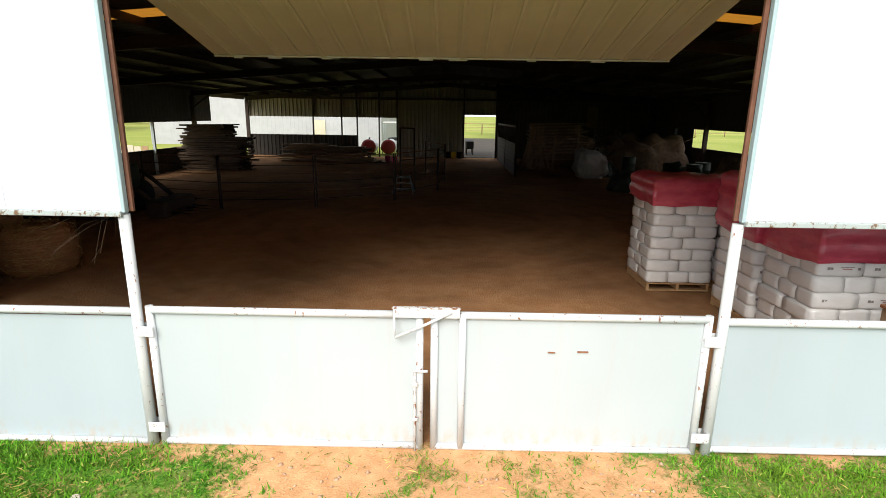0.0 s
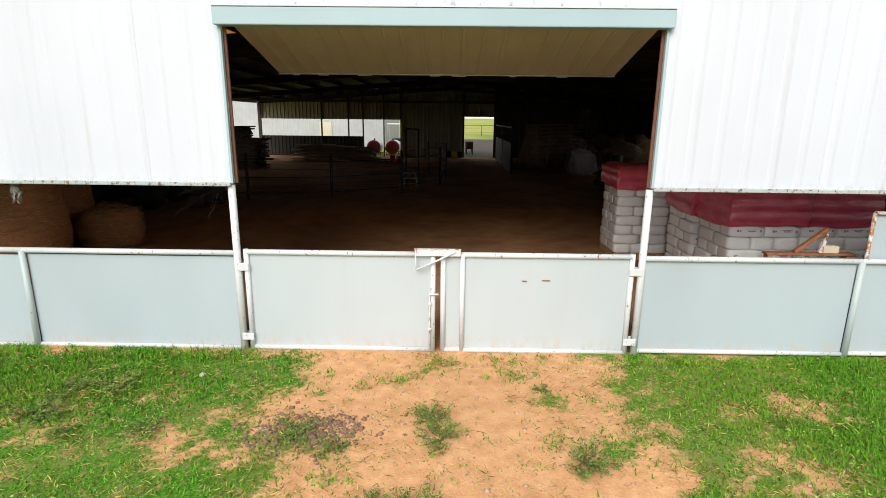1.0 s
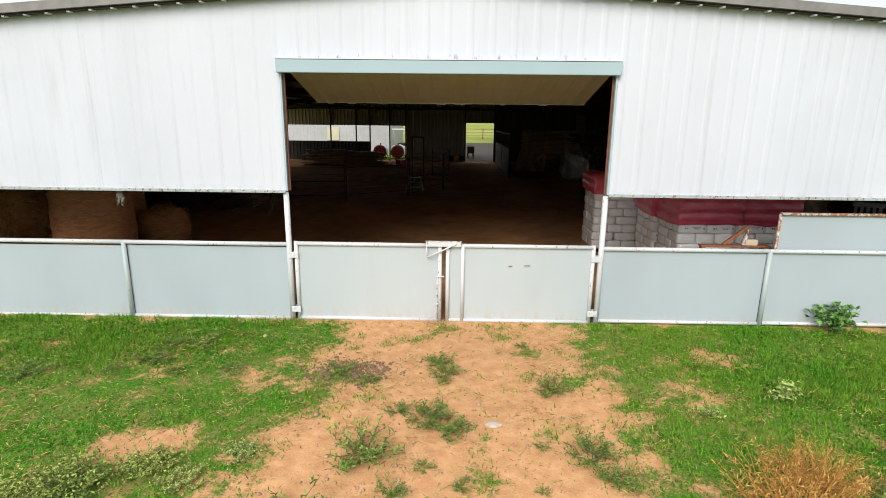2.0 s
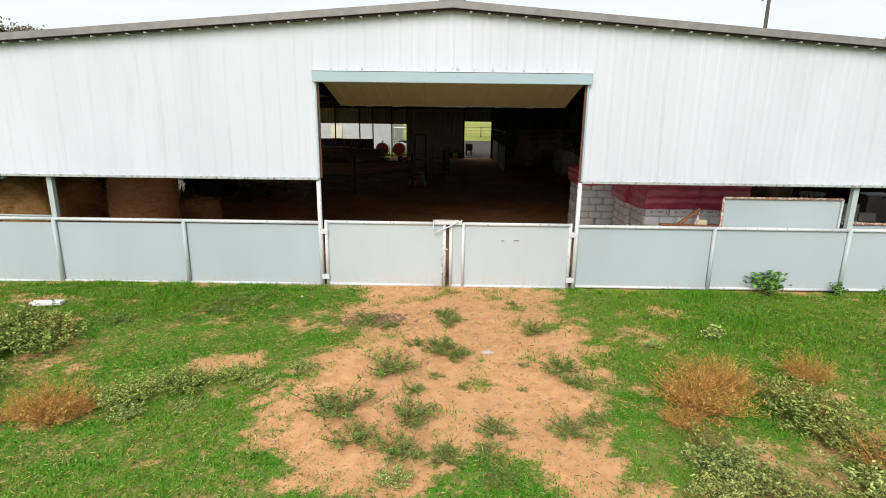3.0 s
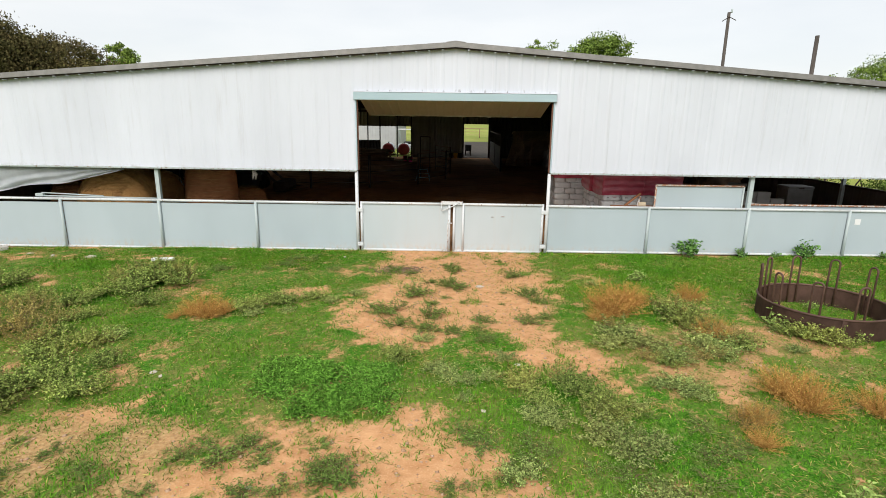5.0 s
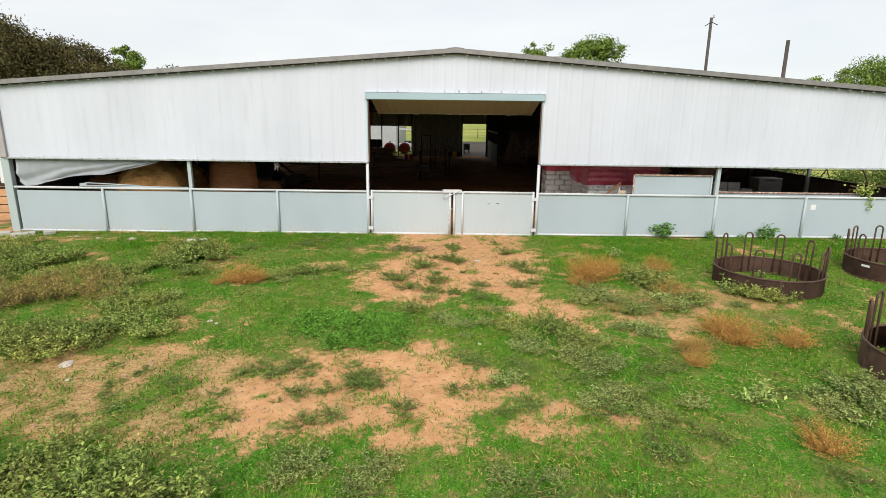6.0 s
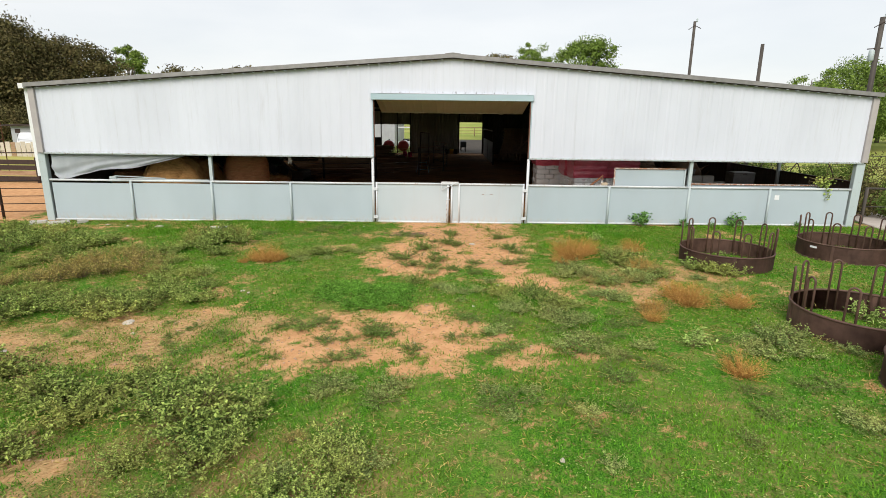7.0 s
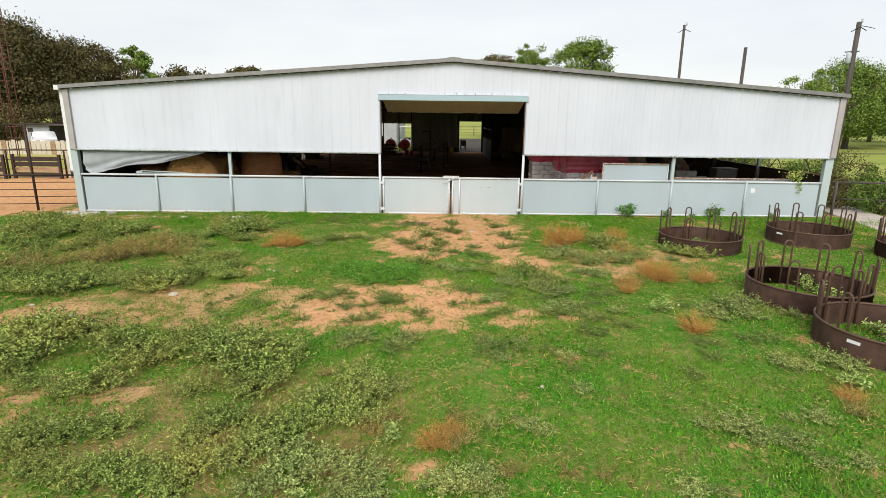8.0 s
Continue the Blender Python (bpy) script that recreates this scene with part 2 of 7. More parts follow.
def skylight_material(name, colour):
    n = Nodes(name, 0.6)
    tr = n.t.nodes.new("ShaderNodeBsdfTranslucent")
    tr.inputs["Color"].default_value = (*colour, 1)
    mx = n.t.nodes.new("ShaderNodeMixShader")
    mx.inputs["Fac"].default_value = 0.75
    n.done(n.mix(n.noise(6, (1, 1, 1), 4), (0.6, 0.45, 0.2), (0.7, 0.55, 0.3)))
    n.link(n.b.outputs[0], mx.inputs[1])
    n.link(tr.outputs[0], mx.inputs[2])
    n.link(mx.outputs[0], n.t.nodes["Material Output"].inputs["Surface"])
    return n.m


M_SKYLIGHT = skylight_material("yellowed_skylight", (0.60, 0.39, 0.13))
# same mix as the skylight, with a much darker translucent colour
M_DIMPANEL = skylight_material("dim_panel", (0.05, 0.036, 0.014))
M_HAY = hay_material("round_hay", (0.26, 0.115, 0.035), (0.82, 0.50, 0.20), (0.30, 0.14, 0.06), (0.58, 0.34, 0.13))
M_OLDHAY = hay_material("weathered_round_hay", (0.27, 0.105, 0.042), (0.70, 0.35, 0.17), (0.29, 0.12, 0.06), (0.54, 0.26, 0.125))
M_BAG = bag_material("white_feed_bag", (0.80, 0.79, 0.79), (0.90, 0.89, 0.89), 0.5)
M_REDBAG = bag_material("red_feed_bag_wrap", (0.52, 0.045, 0.09), (0.74, 0.12, 0.18), 0.4)
M_GRASS = foliage("grass_blades", (0.036, 0.15, 0.006), (0.135, 0.37, 0.022), (0.44, 0.36, 0.09), 0.32, mottle=0.6, wide=(0.19, 0.33, 0.026))
M_WEED = foliage("weed_leaves", (0.06, 0.125, 0.024), (0.40, 0.51, 0.125), (0.62, 0.47, 0.13), 0.45, mottle=0.42)
M_GREYWEED = foliage("grey_weed_leaves", (0.08, 0.15, 0.038), (0.43, 0.53, 0.165), (0.60, 0.48, 0.15), 0.4, mottle=0.42)
M_STRAWWEED = foliage("straw_weed_leaves", (0.24, 0.21, 0.055), (0.54, 0.46, 0.15), (0.50, 0.27, 0.07), 0.5, mottle=0.3)
M_MAT = foliage("creeping_weed_leaves", (0.05, 0.18, 0.015), (0.24, 0.50, 0.07), (0.24, 0.31, 0.06), 0.15, mottle=0.45)
M_LITTER = foliage("small_weed_leaves", (0.06, 0.18, 0.02), (0.15, 0.33, 0.045), (0.28, 0.28, 0.07), 0.3, mottle=0.35)
M_ORANGE = foliage("dry_orange_weed", (0.57, 0.275, 0.06), (0.78, 0.46, 0.14), (0.48, 0.38, 0.12), 0.35, mottle=0.22)
M_PALE = foliage("pale_weed_leaves", (0.22, 0.34, 0.08), (0.44, 0.58, 0.17), (0.4, 0.4, 0.12), 0.2, mottle=0.15)
M_LEAFY = foliage("broad_green_leaves", (0.09, 0.24, 0.05), (0.24, 0.44, 0.12), (0.2, 0.24, 0.08), 0.1)
M_OAK = foliage("oak_leaves", (0.055, 0.062, 0.025), (0.17, 0.15, 0.06), (0.17, 0.095, 0.045), 0.7, mottle=0.2)
M_TREE = foliage("tree_leaves", (0.09, 0.17, 0.03), (0.24, 0.34, 0.07), (0.24, 0.26, 0.05), 0.3, mottle=0.25)
M_SHRUB = foliage("shrub_leaves", (0.05, 0.10, 0.02), (0.19, 0.29, 0.06), (0.2, 0.2, 0.05), 0.3, mottle=0.4)
M_THICKET = foliage("brown_thicket", (0.06, 0.055, 0.025), (0.20, 0.18, 0.07), (0.16, 0.10, 0.05), 0.6, mottle=0.4)
M_STRAW = foliage("loose_straw", (0.46, 0.25, 0.08), (0.78, 0.50, 0.20), (0.5, 0.36, 0.14), 0.3)
M_TOWER = plain("dark_red_steel", (0.10, 0.03, 0.022), (0.17, 0.06, 0.04), 10, 0.7)
M_TUFT = foliage("tuft_leaves", (0.085, 0.165, 0.03), (0.22, 0.35, 0.075), (0.42, 0.36, 0.12), 0.3, mottle=0.3)
M_JAMB = plain("rust_brown_jamb", (0.13, 0.055, 0.035), (0.20, 0.09, 0.055), 14, 0.7)
M_DRYSTEM = plain("dry_orange_stalk", (0.42, 0.18, 0.045), (0.58, 0.30, 0.09), 20, 0.9)
M_STEM = plain("weed_stem", (0.16, 0.12, 0.06), (0.24, 0.18, 0.09), 20, 0.9)

# ---- building helpers ----
ORIGIN = Matrix.Identity(4)


def thing(name, label, category, m=ORIGIN, group="", kind=""):
    ob = new(name)
    ob.empty_display_size = 0.2
    ob.matrix_basis = m
    return tagged(ob, label, category, group, kind)


def mesh_of(name, bm, material, smooth=False):
    me = bpy.data.meshes.new(name)
    if smooth:
        for f in bm.faces:
            f.smooth = True
    bmesh.ops.recalc_face_normals(bm, faces=bm.faces)
    bm.to_mesh(me)
    bm.free()
    me.materials.append(material)
    return me


def part(name, bm, material, parent=None, label="", smooth=False):
    ob = new(name, mesh_of(name, bm, material, smooth))
    ob.parent = parent
    return tagged(ob, label)


def share(name, me, parent, m=ORIGIN, label=""):
    ob = new(name, me)
    ob.parent = parent
    ob.matrix_basis = m
    return tagged(ob, label)


def box(bm, x0, x1, y0, y1, z0, z1, bevel=0.0, m=None):
    mm = Matrix.Translation(((x0 + x1) / 2, (y0 + y1) / 2, (z0 + z1) / 2)) @ Matrix.Diagonal((abs(x1 - x0), abs(y1 - y0), abs(z1 - z0), 1))
    r = bmesh.ops.create_cube(bm, size=1, matrix=(m @ mm) if m else mm)
    if bevel:
        ed = list({e for v in r["verts"] for e in v.link_edges})
        bmesh.ops.bevel(bm, geom=ed, offset=bevel, segments=2, affect="EDGES", profile=0.5)
    return bm


def tube(bm, pts, r, seg=10, cap=True):
    """A round bar along a line of points."""
    pts = [Vector(p) for p in pts]
    rings = []
    side = None
    for i, p in enumerate(pts):
        d = (pts[min(i + 1, len(pts) - 1)] - pts[max(i - 1, 0)]).normalized()
        if side is None:
            side = d.cross(Vector((0, 0, 1)) if abs(d.z) < 0.9 else Vector((1, 0, 0))).normalized()
        side = (side - d * side.dot(d)).normalized()
        up = d.cross(side)
        rr = r[i] if isinstance(r, (list, tuple)) else r
        rings.append([bm.verts.new(p + rr * (math.cos(a) * side + math.sin(a) * up)) for a in (2 * math.pi * k / seg for k in range(seg))])
    for a, b in zip(rings, rings[1:]):
        for k in range(seg):
            bm.faces.new((a[k], a[(k + 1) % seg], b[(k + 1) % seg], b[k])).smooth = True
    if cap:
        bm.faces.new(rings[0])
        bm.faces.new(rings[-1][::-1])
    return bm


def lathe(bm, prof, seg=24, m=None):
    """A turned shape from (radius, height) pairs."""
    rings = []
    for r, z in prof:
        ring = [Vector((r * math.cos(a), r * math.sin(a), z)) for a in (2 * math.pi * k / seg for k in range(seg))]
        rings.append([bm.verts.new(m @ v if m else v) for v in ring])
    for a, b in zip(rings, rings[1:]):
        for k in range(seg):
            bm.faces.new((a[k], a[(k + 1) % seg], b[(k + 1) % seg], b[k])).smooth = True
    if prof[0][0] > 1e-4:
        bm.faces.new(rings[0][::-1])
    if prof[-1][0] > 1e-4:
        bm.faces.new(rings[-1])
    return bm


def B():
    return bmesh.new()


RIB, RIB_H = 0.305, 0.0065


def rib_profile(u0, u1, pitch=RIB, rise=RIB_H):
    """(u, out) along a ribbed sheet between u0 and u1."""
    us = [(u0, 0.0)]
    k = math.ceil((u0 - 0.06) / pitch)
    while k * pitch < u1 + 0.06:
        c = k * pitch
        for du, o in ((-0.055, 0), (-0.02, rise), (0.02, rise), (0.055, 0)):
            if u0 < c + du < u1:
                us.append((c + du, o))
        k += 1
    us.append((u1, 0.0))
    return us


def ribbed(bm, u0, u1, low, high, place, thick=0.003, pitch=RIB, rise=RIB_H):
    """A ribbed sheet; low(u) and high(u) bound it, place(u, out, v) gives the point."""
    prev = None
    for u, o in rib_profile(u0, u1, pitch, rise):
        col = [bm.verts.new(place(u, o, low(u))), bm.verts.new(place(u, o, high(u))),
               bm.verts.new(place(u, o - thick, high(u))), bm.verts.new(place(u, o - thick, low(u)))]
        if prev:
            for a in range(4):
                bm.faces.new((prev[a], col[a], col[(a + 1) % 4], prev[(a + 1) % 4]))
        else:
            bm.faces.new(col[::-1])
        prev = col
    bm.faces.new(prev)
    return bm


# ---- value noise on arrays ----
def hash2(ix, iy, seed):
    h = (ix.astype(np.int64) * 374761393 + iy.astype(np.int64) * 668265263 + seed * 974711) & 0x7FFFFFFF
    h = (h ^ (h >> 13)) * 1274126177 & 0x7FFFFFFF
    return ((h ^ (h >> 16)) & 0xFFFF) / 65535.0


def vnoise(x, y, scale, seed=0, octaves=4):
    x, y = np.asarray(x, float) * scale, np.asarray(y, float) * scale
    out, amp, tot = np.zeros_like(x), 1.0, 0.0
    for o in range(octaves):
        ix, iy = np.floor(x), np.floor(y)
        fx, fy = x - ix, y - iy
        fx, fy = fx * fx * (3 - 2 * fx), fy * fy * (3 - 2 * fy)
        a, b = hash2(ix, iy, seed + o), hash2(ix + 1, iy, seed + o)
        c, d = hash2(ix, iy + 1, seed + o), hash2(ix + 1, iy + 1, seed + o)
        out += amp * ((a * (1 - fx) + b * fx) * (1 - fy) + (c * (1 - fx) + d * fx) * fy)
        tot += amp
        amp *= 0.55
        x, y = x * 2.03 + 11.3, y * 2.03 + 5.7
    return out / tot


def sstep(a, b, x):
    t = np.clip((x - a) / (b - a), 0, 1)
    return t * t * (3 - 2 * t)


def blob(x, y, cx, cy, rx, ry):
    return 1 - np.sqrt(((x - cx) / rx) ** 2 + ((y - cy) / ry) ** 2)


TRACK_Y = (-7.0, -6.3, -5.7, -5.2, -4.4, -3.4, -2.0, -1.0, 0.0)
TRACK_W = (1.3, 0.95, -1.1, -1.7, -1.94, -2.06, -1.4, -1.6, -1.8)
TRACK_E = (1.5, 1.87, 1.83, 1.68, 1.68, 1.84, 1.97, 2.0, 1.95)
PATCH_X = (-7.7, -6.6, -5.2, -4.5, -2.7, -1.4, -0.3, 0.6)
PATCH_N = (-8.8, -8.1, -7.7, -7.5, -7.7, -7.8, -7.5, -8.3)
PATCH_S = (-9.2, -9.7, -9.6, -9.7, -10.1, -10.1, -9.5, -8.8)


def worn(x, y):
    """How far inside the worn patch across the pasture, about 0 at its edge."""
    band = np.minimum(np.interp(x, PATCH_X, PATCH_N) - y, y - np.interp(x, PATCH_X, PATCH_S)) / 0.7
    return band - np.where((x < -7.8) | (x > 0.6), 2.0, 0.0)


def dry_grass(x, y):
    """Where the worn ground keeps a thatch of dead straw-brown grass, 0 to 1."""
    n = vnoise(x, y, 1.1, 61, 4) - 0.5
    west = sstep(-0.25, 0.35, worn(x, y) + 0.9 * n) * sstep(-2.2, -3.4, x + 1.2 * n)
    east = sstep(0.1, 0.75, blob(x, y, 4.2, -6.3, 1.9, 2.0) + 0.8 * n)
    south = sstep(0.05, 0.6, blob(x, y, -3.4, -12.6, 3.6, 1.9) + 0.9 * n)
    return np.maximum(np.maximum(west, 0.45 * east), 0.9 * south)


def bare(x, y):
    """How bare the earth is, 0 to 1, at places outside the barn."""
    n = vnoise(x, y, 0.75, 3, 5) - 0.5
    f = vnoise(x, y, 2.6, 9, 4) - 0.5
    d = np.minimum(x - np.interp(y, TRACK_Y, TRACK_W), np.interp(y, TRACK_Y, TRACK_E) - x) / 0.8
    d = np.minimum(d, 0.65) - np.where(y < -6.9, 2.0, 0.0)
    d = d - 1.9 * np.clip(blob(x, y, 0.50, -5.55, 0.85, 0.7), 0, 1) - 0.5 * np.clip(blob(x, y, -1.55, -2.5, 0.8, 0.5), 0, 1)
    band = worn(x, y)
    band = np.minimum(band, 0.14 + 0.40 * sstep(-3.6, -2.2, x) * sstep(-8.0, -8.6, y))
    d = np.maximum(d, band)
    n = n * (1 - 0.6 * sstep(-0.3, 0.1, band))
    for cx, cy, rx, ry, top in ((-2.9, -3.35, 0.6, 0.28, 0.5), (-1.9, -2.15, 0.5, 0.25, 0.4), (-7.4, -1.1, 1.7, 0.3, 0.35), (5.0, -5.2, 1.0, 0.6, -0.05), (3.7, -5.7, 0.5, 0.3, 0.25), (-5.4, -12.0, 0.45, 0.2, 0.1), (-0.9, -13.0, 0.4, 0.2, 0.1), (0.3, -8.9, 0.5, 0.2, 0.3), (2.5, -2.3, 0.5, 0.3, -0.25), (-0.4, -9.9, 0.6, 0.3, 0.15), (1.1, -9.6, 0.6, 0.25, 0.1), (4.9, -6.2, 0.8, 0.4, 0.0), (-10.5, -0.9, 1.4, 0.3, 0.2), (3.3, -1.2, 0.5, 0.2, -0.25), (4.7, -5.9, 1.5, 1.5, -0.22), (3.0, -6.7, 1.3, 0.8, -0.12), (-4.9, -11.5, 0.4, 0.2, 0.05), (-4.2, -12.0, 0.4, 0.2, 0.1), (-0.55, -13.5, 0.4, 0.16, 0.15), (-1.0, -9.2, 1.2, 0.5, 0.5), (1.6, -6.2, 0.6, 0.7, 0.4)):
        d = np.maximum(d, np.minimum(blob(x, y, cx, cy, rx, ry) * 1.2, top))
    d = np.maximum(d, -0.62 + 0.07 * sstep(-8.5, -6.0, y))
    d = np.where(y > -0.3, np.maximum(d, -0.1), d)
    g = vnoise(x, y, 6.5, 19, 3) - 0.5
    return sstep(-0.55, 1.0, d + 1.3 * n + 1.9 * f + 1.1 * g)


def soil_z(x, y):
    """Height of the land."""
    x, y = np.asarray(x, float), np.asarray(y, float)
    z = 0.01 * np.clip(y, 0, 260)
    z = z - 0.24 * np.exp(-(((x + 6.0) / 4.0) ** 2 + ((y + 9.5) / 4.0) ** 2))
    z = z + 0.05 * sstep(6, 13, x) * sstep(3, -1, y) - 0.09 * sstep(-6, -12.5, x) * sstep(3, -1, y)
    near = sstep(30, 15, np.abs(x)) * sstep(-30, -20, y) * sstep(0.4, -0.4, y)
    z = z + near * (0.05 * (vnoise(x, y, 0.7, 21, 3) - 0.5) + 0.028 * (vnoise(x, y, 3.5, 22, 3) - 0.5))
    far = sstep(60, 300, np.hypot(x, y))
    return z + far * 2.0 * (vnoise(x, y, 0.008, 31, 2) - 0.5)


def ground_at(x, y):
    return float(soil_z(np.array([x]), np.array([y]))[0])


def fz(y):
    """Height of the floor inside the barn."""
    return 0.012 + 0.01 * max(0.0, y)


def leaf_arrays(P, D, N, L, W, fold=0.25):
    """Leaf blades at P along D with normal N: four points and two triangles each."""
    D = D / np.linalg.norm(D, axis=1, keepdims=True)
    S = np.cross(D, N)
    S /= np.linalg.norm(S, axis=1, keepdims=True) + 1e-9
    U = np.cross(S, D)
    L, W = L[:, None], W[:, None]
    mid = P + D * L * 0.5
    V = np.stack([P, mid + S * W / 2 - U * W * fold * 0, P + D * L - U * L * 0.12, mid - S * W / 2], 1)
    V[:, 1] += U * W * fold
    V[:, 3] += U * W * fold
    n = len(P)
    base = np.arange(n)[:, None] * 4
    F = np.concatenate([base + np.array([[0, 1, 2]]), base + np.array([[0, 2, 3]])], 0)
    return V.reshape(-1, 3), F


def array_mesh(name, V, F, material):
    me = bpy.data.meshes.new(name)
    V, F = np.asarray(V, np.float32), np.asarray(F, np.int32)
    k = F.shape[1]
    me.vertices.add(len(V))
    me.vertices.foreach_set("co", V.reshape(-1))
    me.loops.add(F.size)
    me.loops.foreach_set("vertex_index", F.reshape(-1))
    me.polygons.add(len(F))
    me.polygons.foreach_set("loop_start", np.arange(0, F.size, k, dtype=np.int32))
    me.polygons.foreach_set("loop_total", np.full(len(F), k, np.int32))
    me.update(calc_edges=True)
    me.materials.append(material)
    return me


def unit(v):
    return v / (np.linalg.norm(v, axis=1, keepdims=True) + 1e-9)

# ---- ground ----
def axis(fine0, fine1, step, far):
    mid = np.arange(fine0, fine1 + step / 2, step)
    out = [step * 1.5]
    while sum(out) < far:
        out.append(out[-1] * 1.28)
    run = np.cumsum(out)
    return np.concatenate([fine0 - run[::-1], mid, fine1 + run])


def ground_material():
    n = Nodes("pasture_ground", 0.95, 0, 0.08)
    f1, f2, f3 = n.noise(55, (1, 1, 1), 4), n.noise(6, (1, 1, 1), 5), n.noise(0.45, (1, 1, 1), 4)
    earth = n.mix(n.ramp(f2, 0.3, 0.7), (0.47, 0.235, 0.105), (0.66, 0.375, 0.19))
    earth = n.mix(n.times(n.ramp(f1, 0.5, 0.72), 0.5), earth, (0.73, 0.48, 0.275))
    earth = n.mix(n.times(n.ramp(f3, 0.45, 0.75), 0.4), earth, (0.44, 0.25, 0.13))
    f4 = n.noise(1.7, (1, 1, 1), 5, 0.65)
    turf = n.mix(n.ramp(f1, 0.35, 0.65), (0.02, 0.10, 0.008), (0.11, 0.27, 0.025))
    turf = n.mix(n.times(n.ramp(f3, 0.47, 0.68), 0.4), turf, (0.25, 0.21, 0.065))
    turf = n.mix(n.times(n.ramp(f4, 0.50, 0.64), 0.45), turf, (0.27, 0.20, 0.08))
    turf = n.mix(n.times(n.ramp(f2, 0.54, 0.70), 0.45), turf, (0.30, 0.19, 0.10))
    grit = n.mix(0.5, n.ramp(n.noise(15, (1, 1, 1), 5, 0.7), 0.36, 0.64), n.ramp(n.noise(4.0, (1, 1, 1), 5, 0.65), 0.36, 0.64))
    edge = n.mix(0.46, n.attr("bare"), grit)
    dry = n.mix(n.ramp(f1, 0.35, 0.65), (0.22, 0.15, 0.055), (0.42, 0.30, 0.13))
    turf = n.mix(n.times(n.attr("dry"), n.ramp(f4, 0.36, 0.56)), turf, n.mix(n.ramp(f1, 0.35, 0.65), (0.17, 0.115, 0.045), (0.33, 0.24, 0.10)))
    col = n.mix(n.times(n.ramp(edge, 0.26, 0.42), 0.8), turf, dry)
    thatch = n.mix(n.ramp(n.noise(21, (1, 1, 1), 5, 0.7), 0.36, 0.62), (0.25, 0.145, 0.062), (0.52, 0.36, 0.17))
    earth = n.mix(n.times(n.attr("dry"), n.ramp(grit, 0.05, 0.5)), earth, thatch)
    col = n.mix(n.ramp(edge, 0.36, 0.55), col, earth)
    hay = n.mix(n.ramp(n.noise(0.08, (1, 1, 1), 5), 0.35, 0.65), (0.22, 0.28, 0.055), (0.36, 0.37, 0.105))
    col = n.mix(n.times(n.attr("meadow"), 0.85), col, hay)
    n.bump(n.mix(0.5, f1, f2), 0.6, 0.03)
    return n.done(col)


gx, gy = axis(-15, 15, 0.13, 900), axis(-18.5, 0.6, 0.13, 900)
GX, GY = np.meshgrid(gx, gy)
GZ = soil_z(GX, GY)
inside = (np.abs(GX) < 12.65) & (GY > 0.5) & (GY < 29.6)
GZ = np.where(inside, GZ - 0.03, GZ)
nx, ny = len(gx), len(gy)
idx = np.arange(nx * ny).reshape(ny, nx)
quads = np.stack([idx[:-1, :-1], idx[:-1, 1:], idx[1:, 1:], idx[1:, :-1]], -1).reshape(-1, 4)
me = bpy.data.meshes.new("ground")
me.from_pydata(np.stack([GX, GY, GZ], -1).reshape(-1, 3).tolist(), [], quads.tolist())
me.polygons.foreach_set("use_smooth", np.ones(len(quads), bool))
cover = bare(GX, GY)
yard = sstep(-13.2, -14.2, GX) * sstep(-1.2, -0.2, GY) * sstep(24, 20, GY) * sstep(-60, -45, GX)
cover = np.maximum(np.where(np.abs(GX) + np.abs(GY) > 45, cover * 0.15, cover * np.where(GY > 0.6, 0.2, 1.0)), yard)
at = me.attributes.new("dry", "FLOAT", "POINT")
at.data.foreach_set("value", dry_grass(GX, GY).reshape(-1).astype(np.float32))
at = me.attributes.new("meadow", "FLOAT", "POINT")
at.data.foreach_set("value", sstep(24, 34, np.abs(GX) * 0.9 + np.maximum(GY, 0)).reshape(-1).astype(np.float32))
at = me.attributes.new("bare", "FLOAT", "POINT")
at.data.foreach_set("value", cover.reshape(-1).astype(np.float32))
me.materials.append(ground_material())
tagged(new("ground", me), "rough pasture of green grass with bare orange-tan earth", "ground", kind="structure")

# ---- barn ----
HALF, DEEP, SILL = 12.5, 29.5, 2.02


def roof_z(x):
    return 4.93 - 0.0755 * abs(x)


# front wall: ribbed white sheets
wall_front = thing("wall_south", "white ribbed metal gable wall with dirt streaks", "wall", kind="structure")
cuts = []
for s in (-1, 1):
    u = 2.37
    while u < HALF - 0.05:
        v = min(u + 3 * RIB, HALF)
        if HALF - v < 0.2:
            v = HALF
        cuts.append((s * u, s * v, SILL) if s > 0 else (-v, -u, SILL))
        u = v
u = -2.37
while u < 2.36:
    v = min(u + 3 * RIB, 2.37)
    cuts.append((u, v, 3.80))
    u = v
for k, (u0, u1, zb) in enumerate(cuts):
    yy = 0.0 if k % 2 else 0.003
    bm = ribbed(B(), u0, u1, lambda u: zb, lambda u: roof_z(u) - 0.05, lambda u, o, v: Vector((u, -0.03 - o + yy, v)))
    part("sheet", bm, M_SHEET if zb < 3 else M_SHEET_TOP, wall_front)
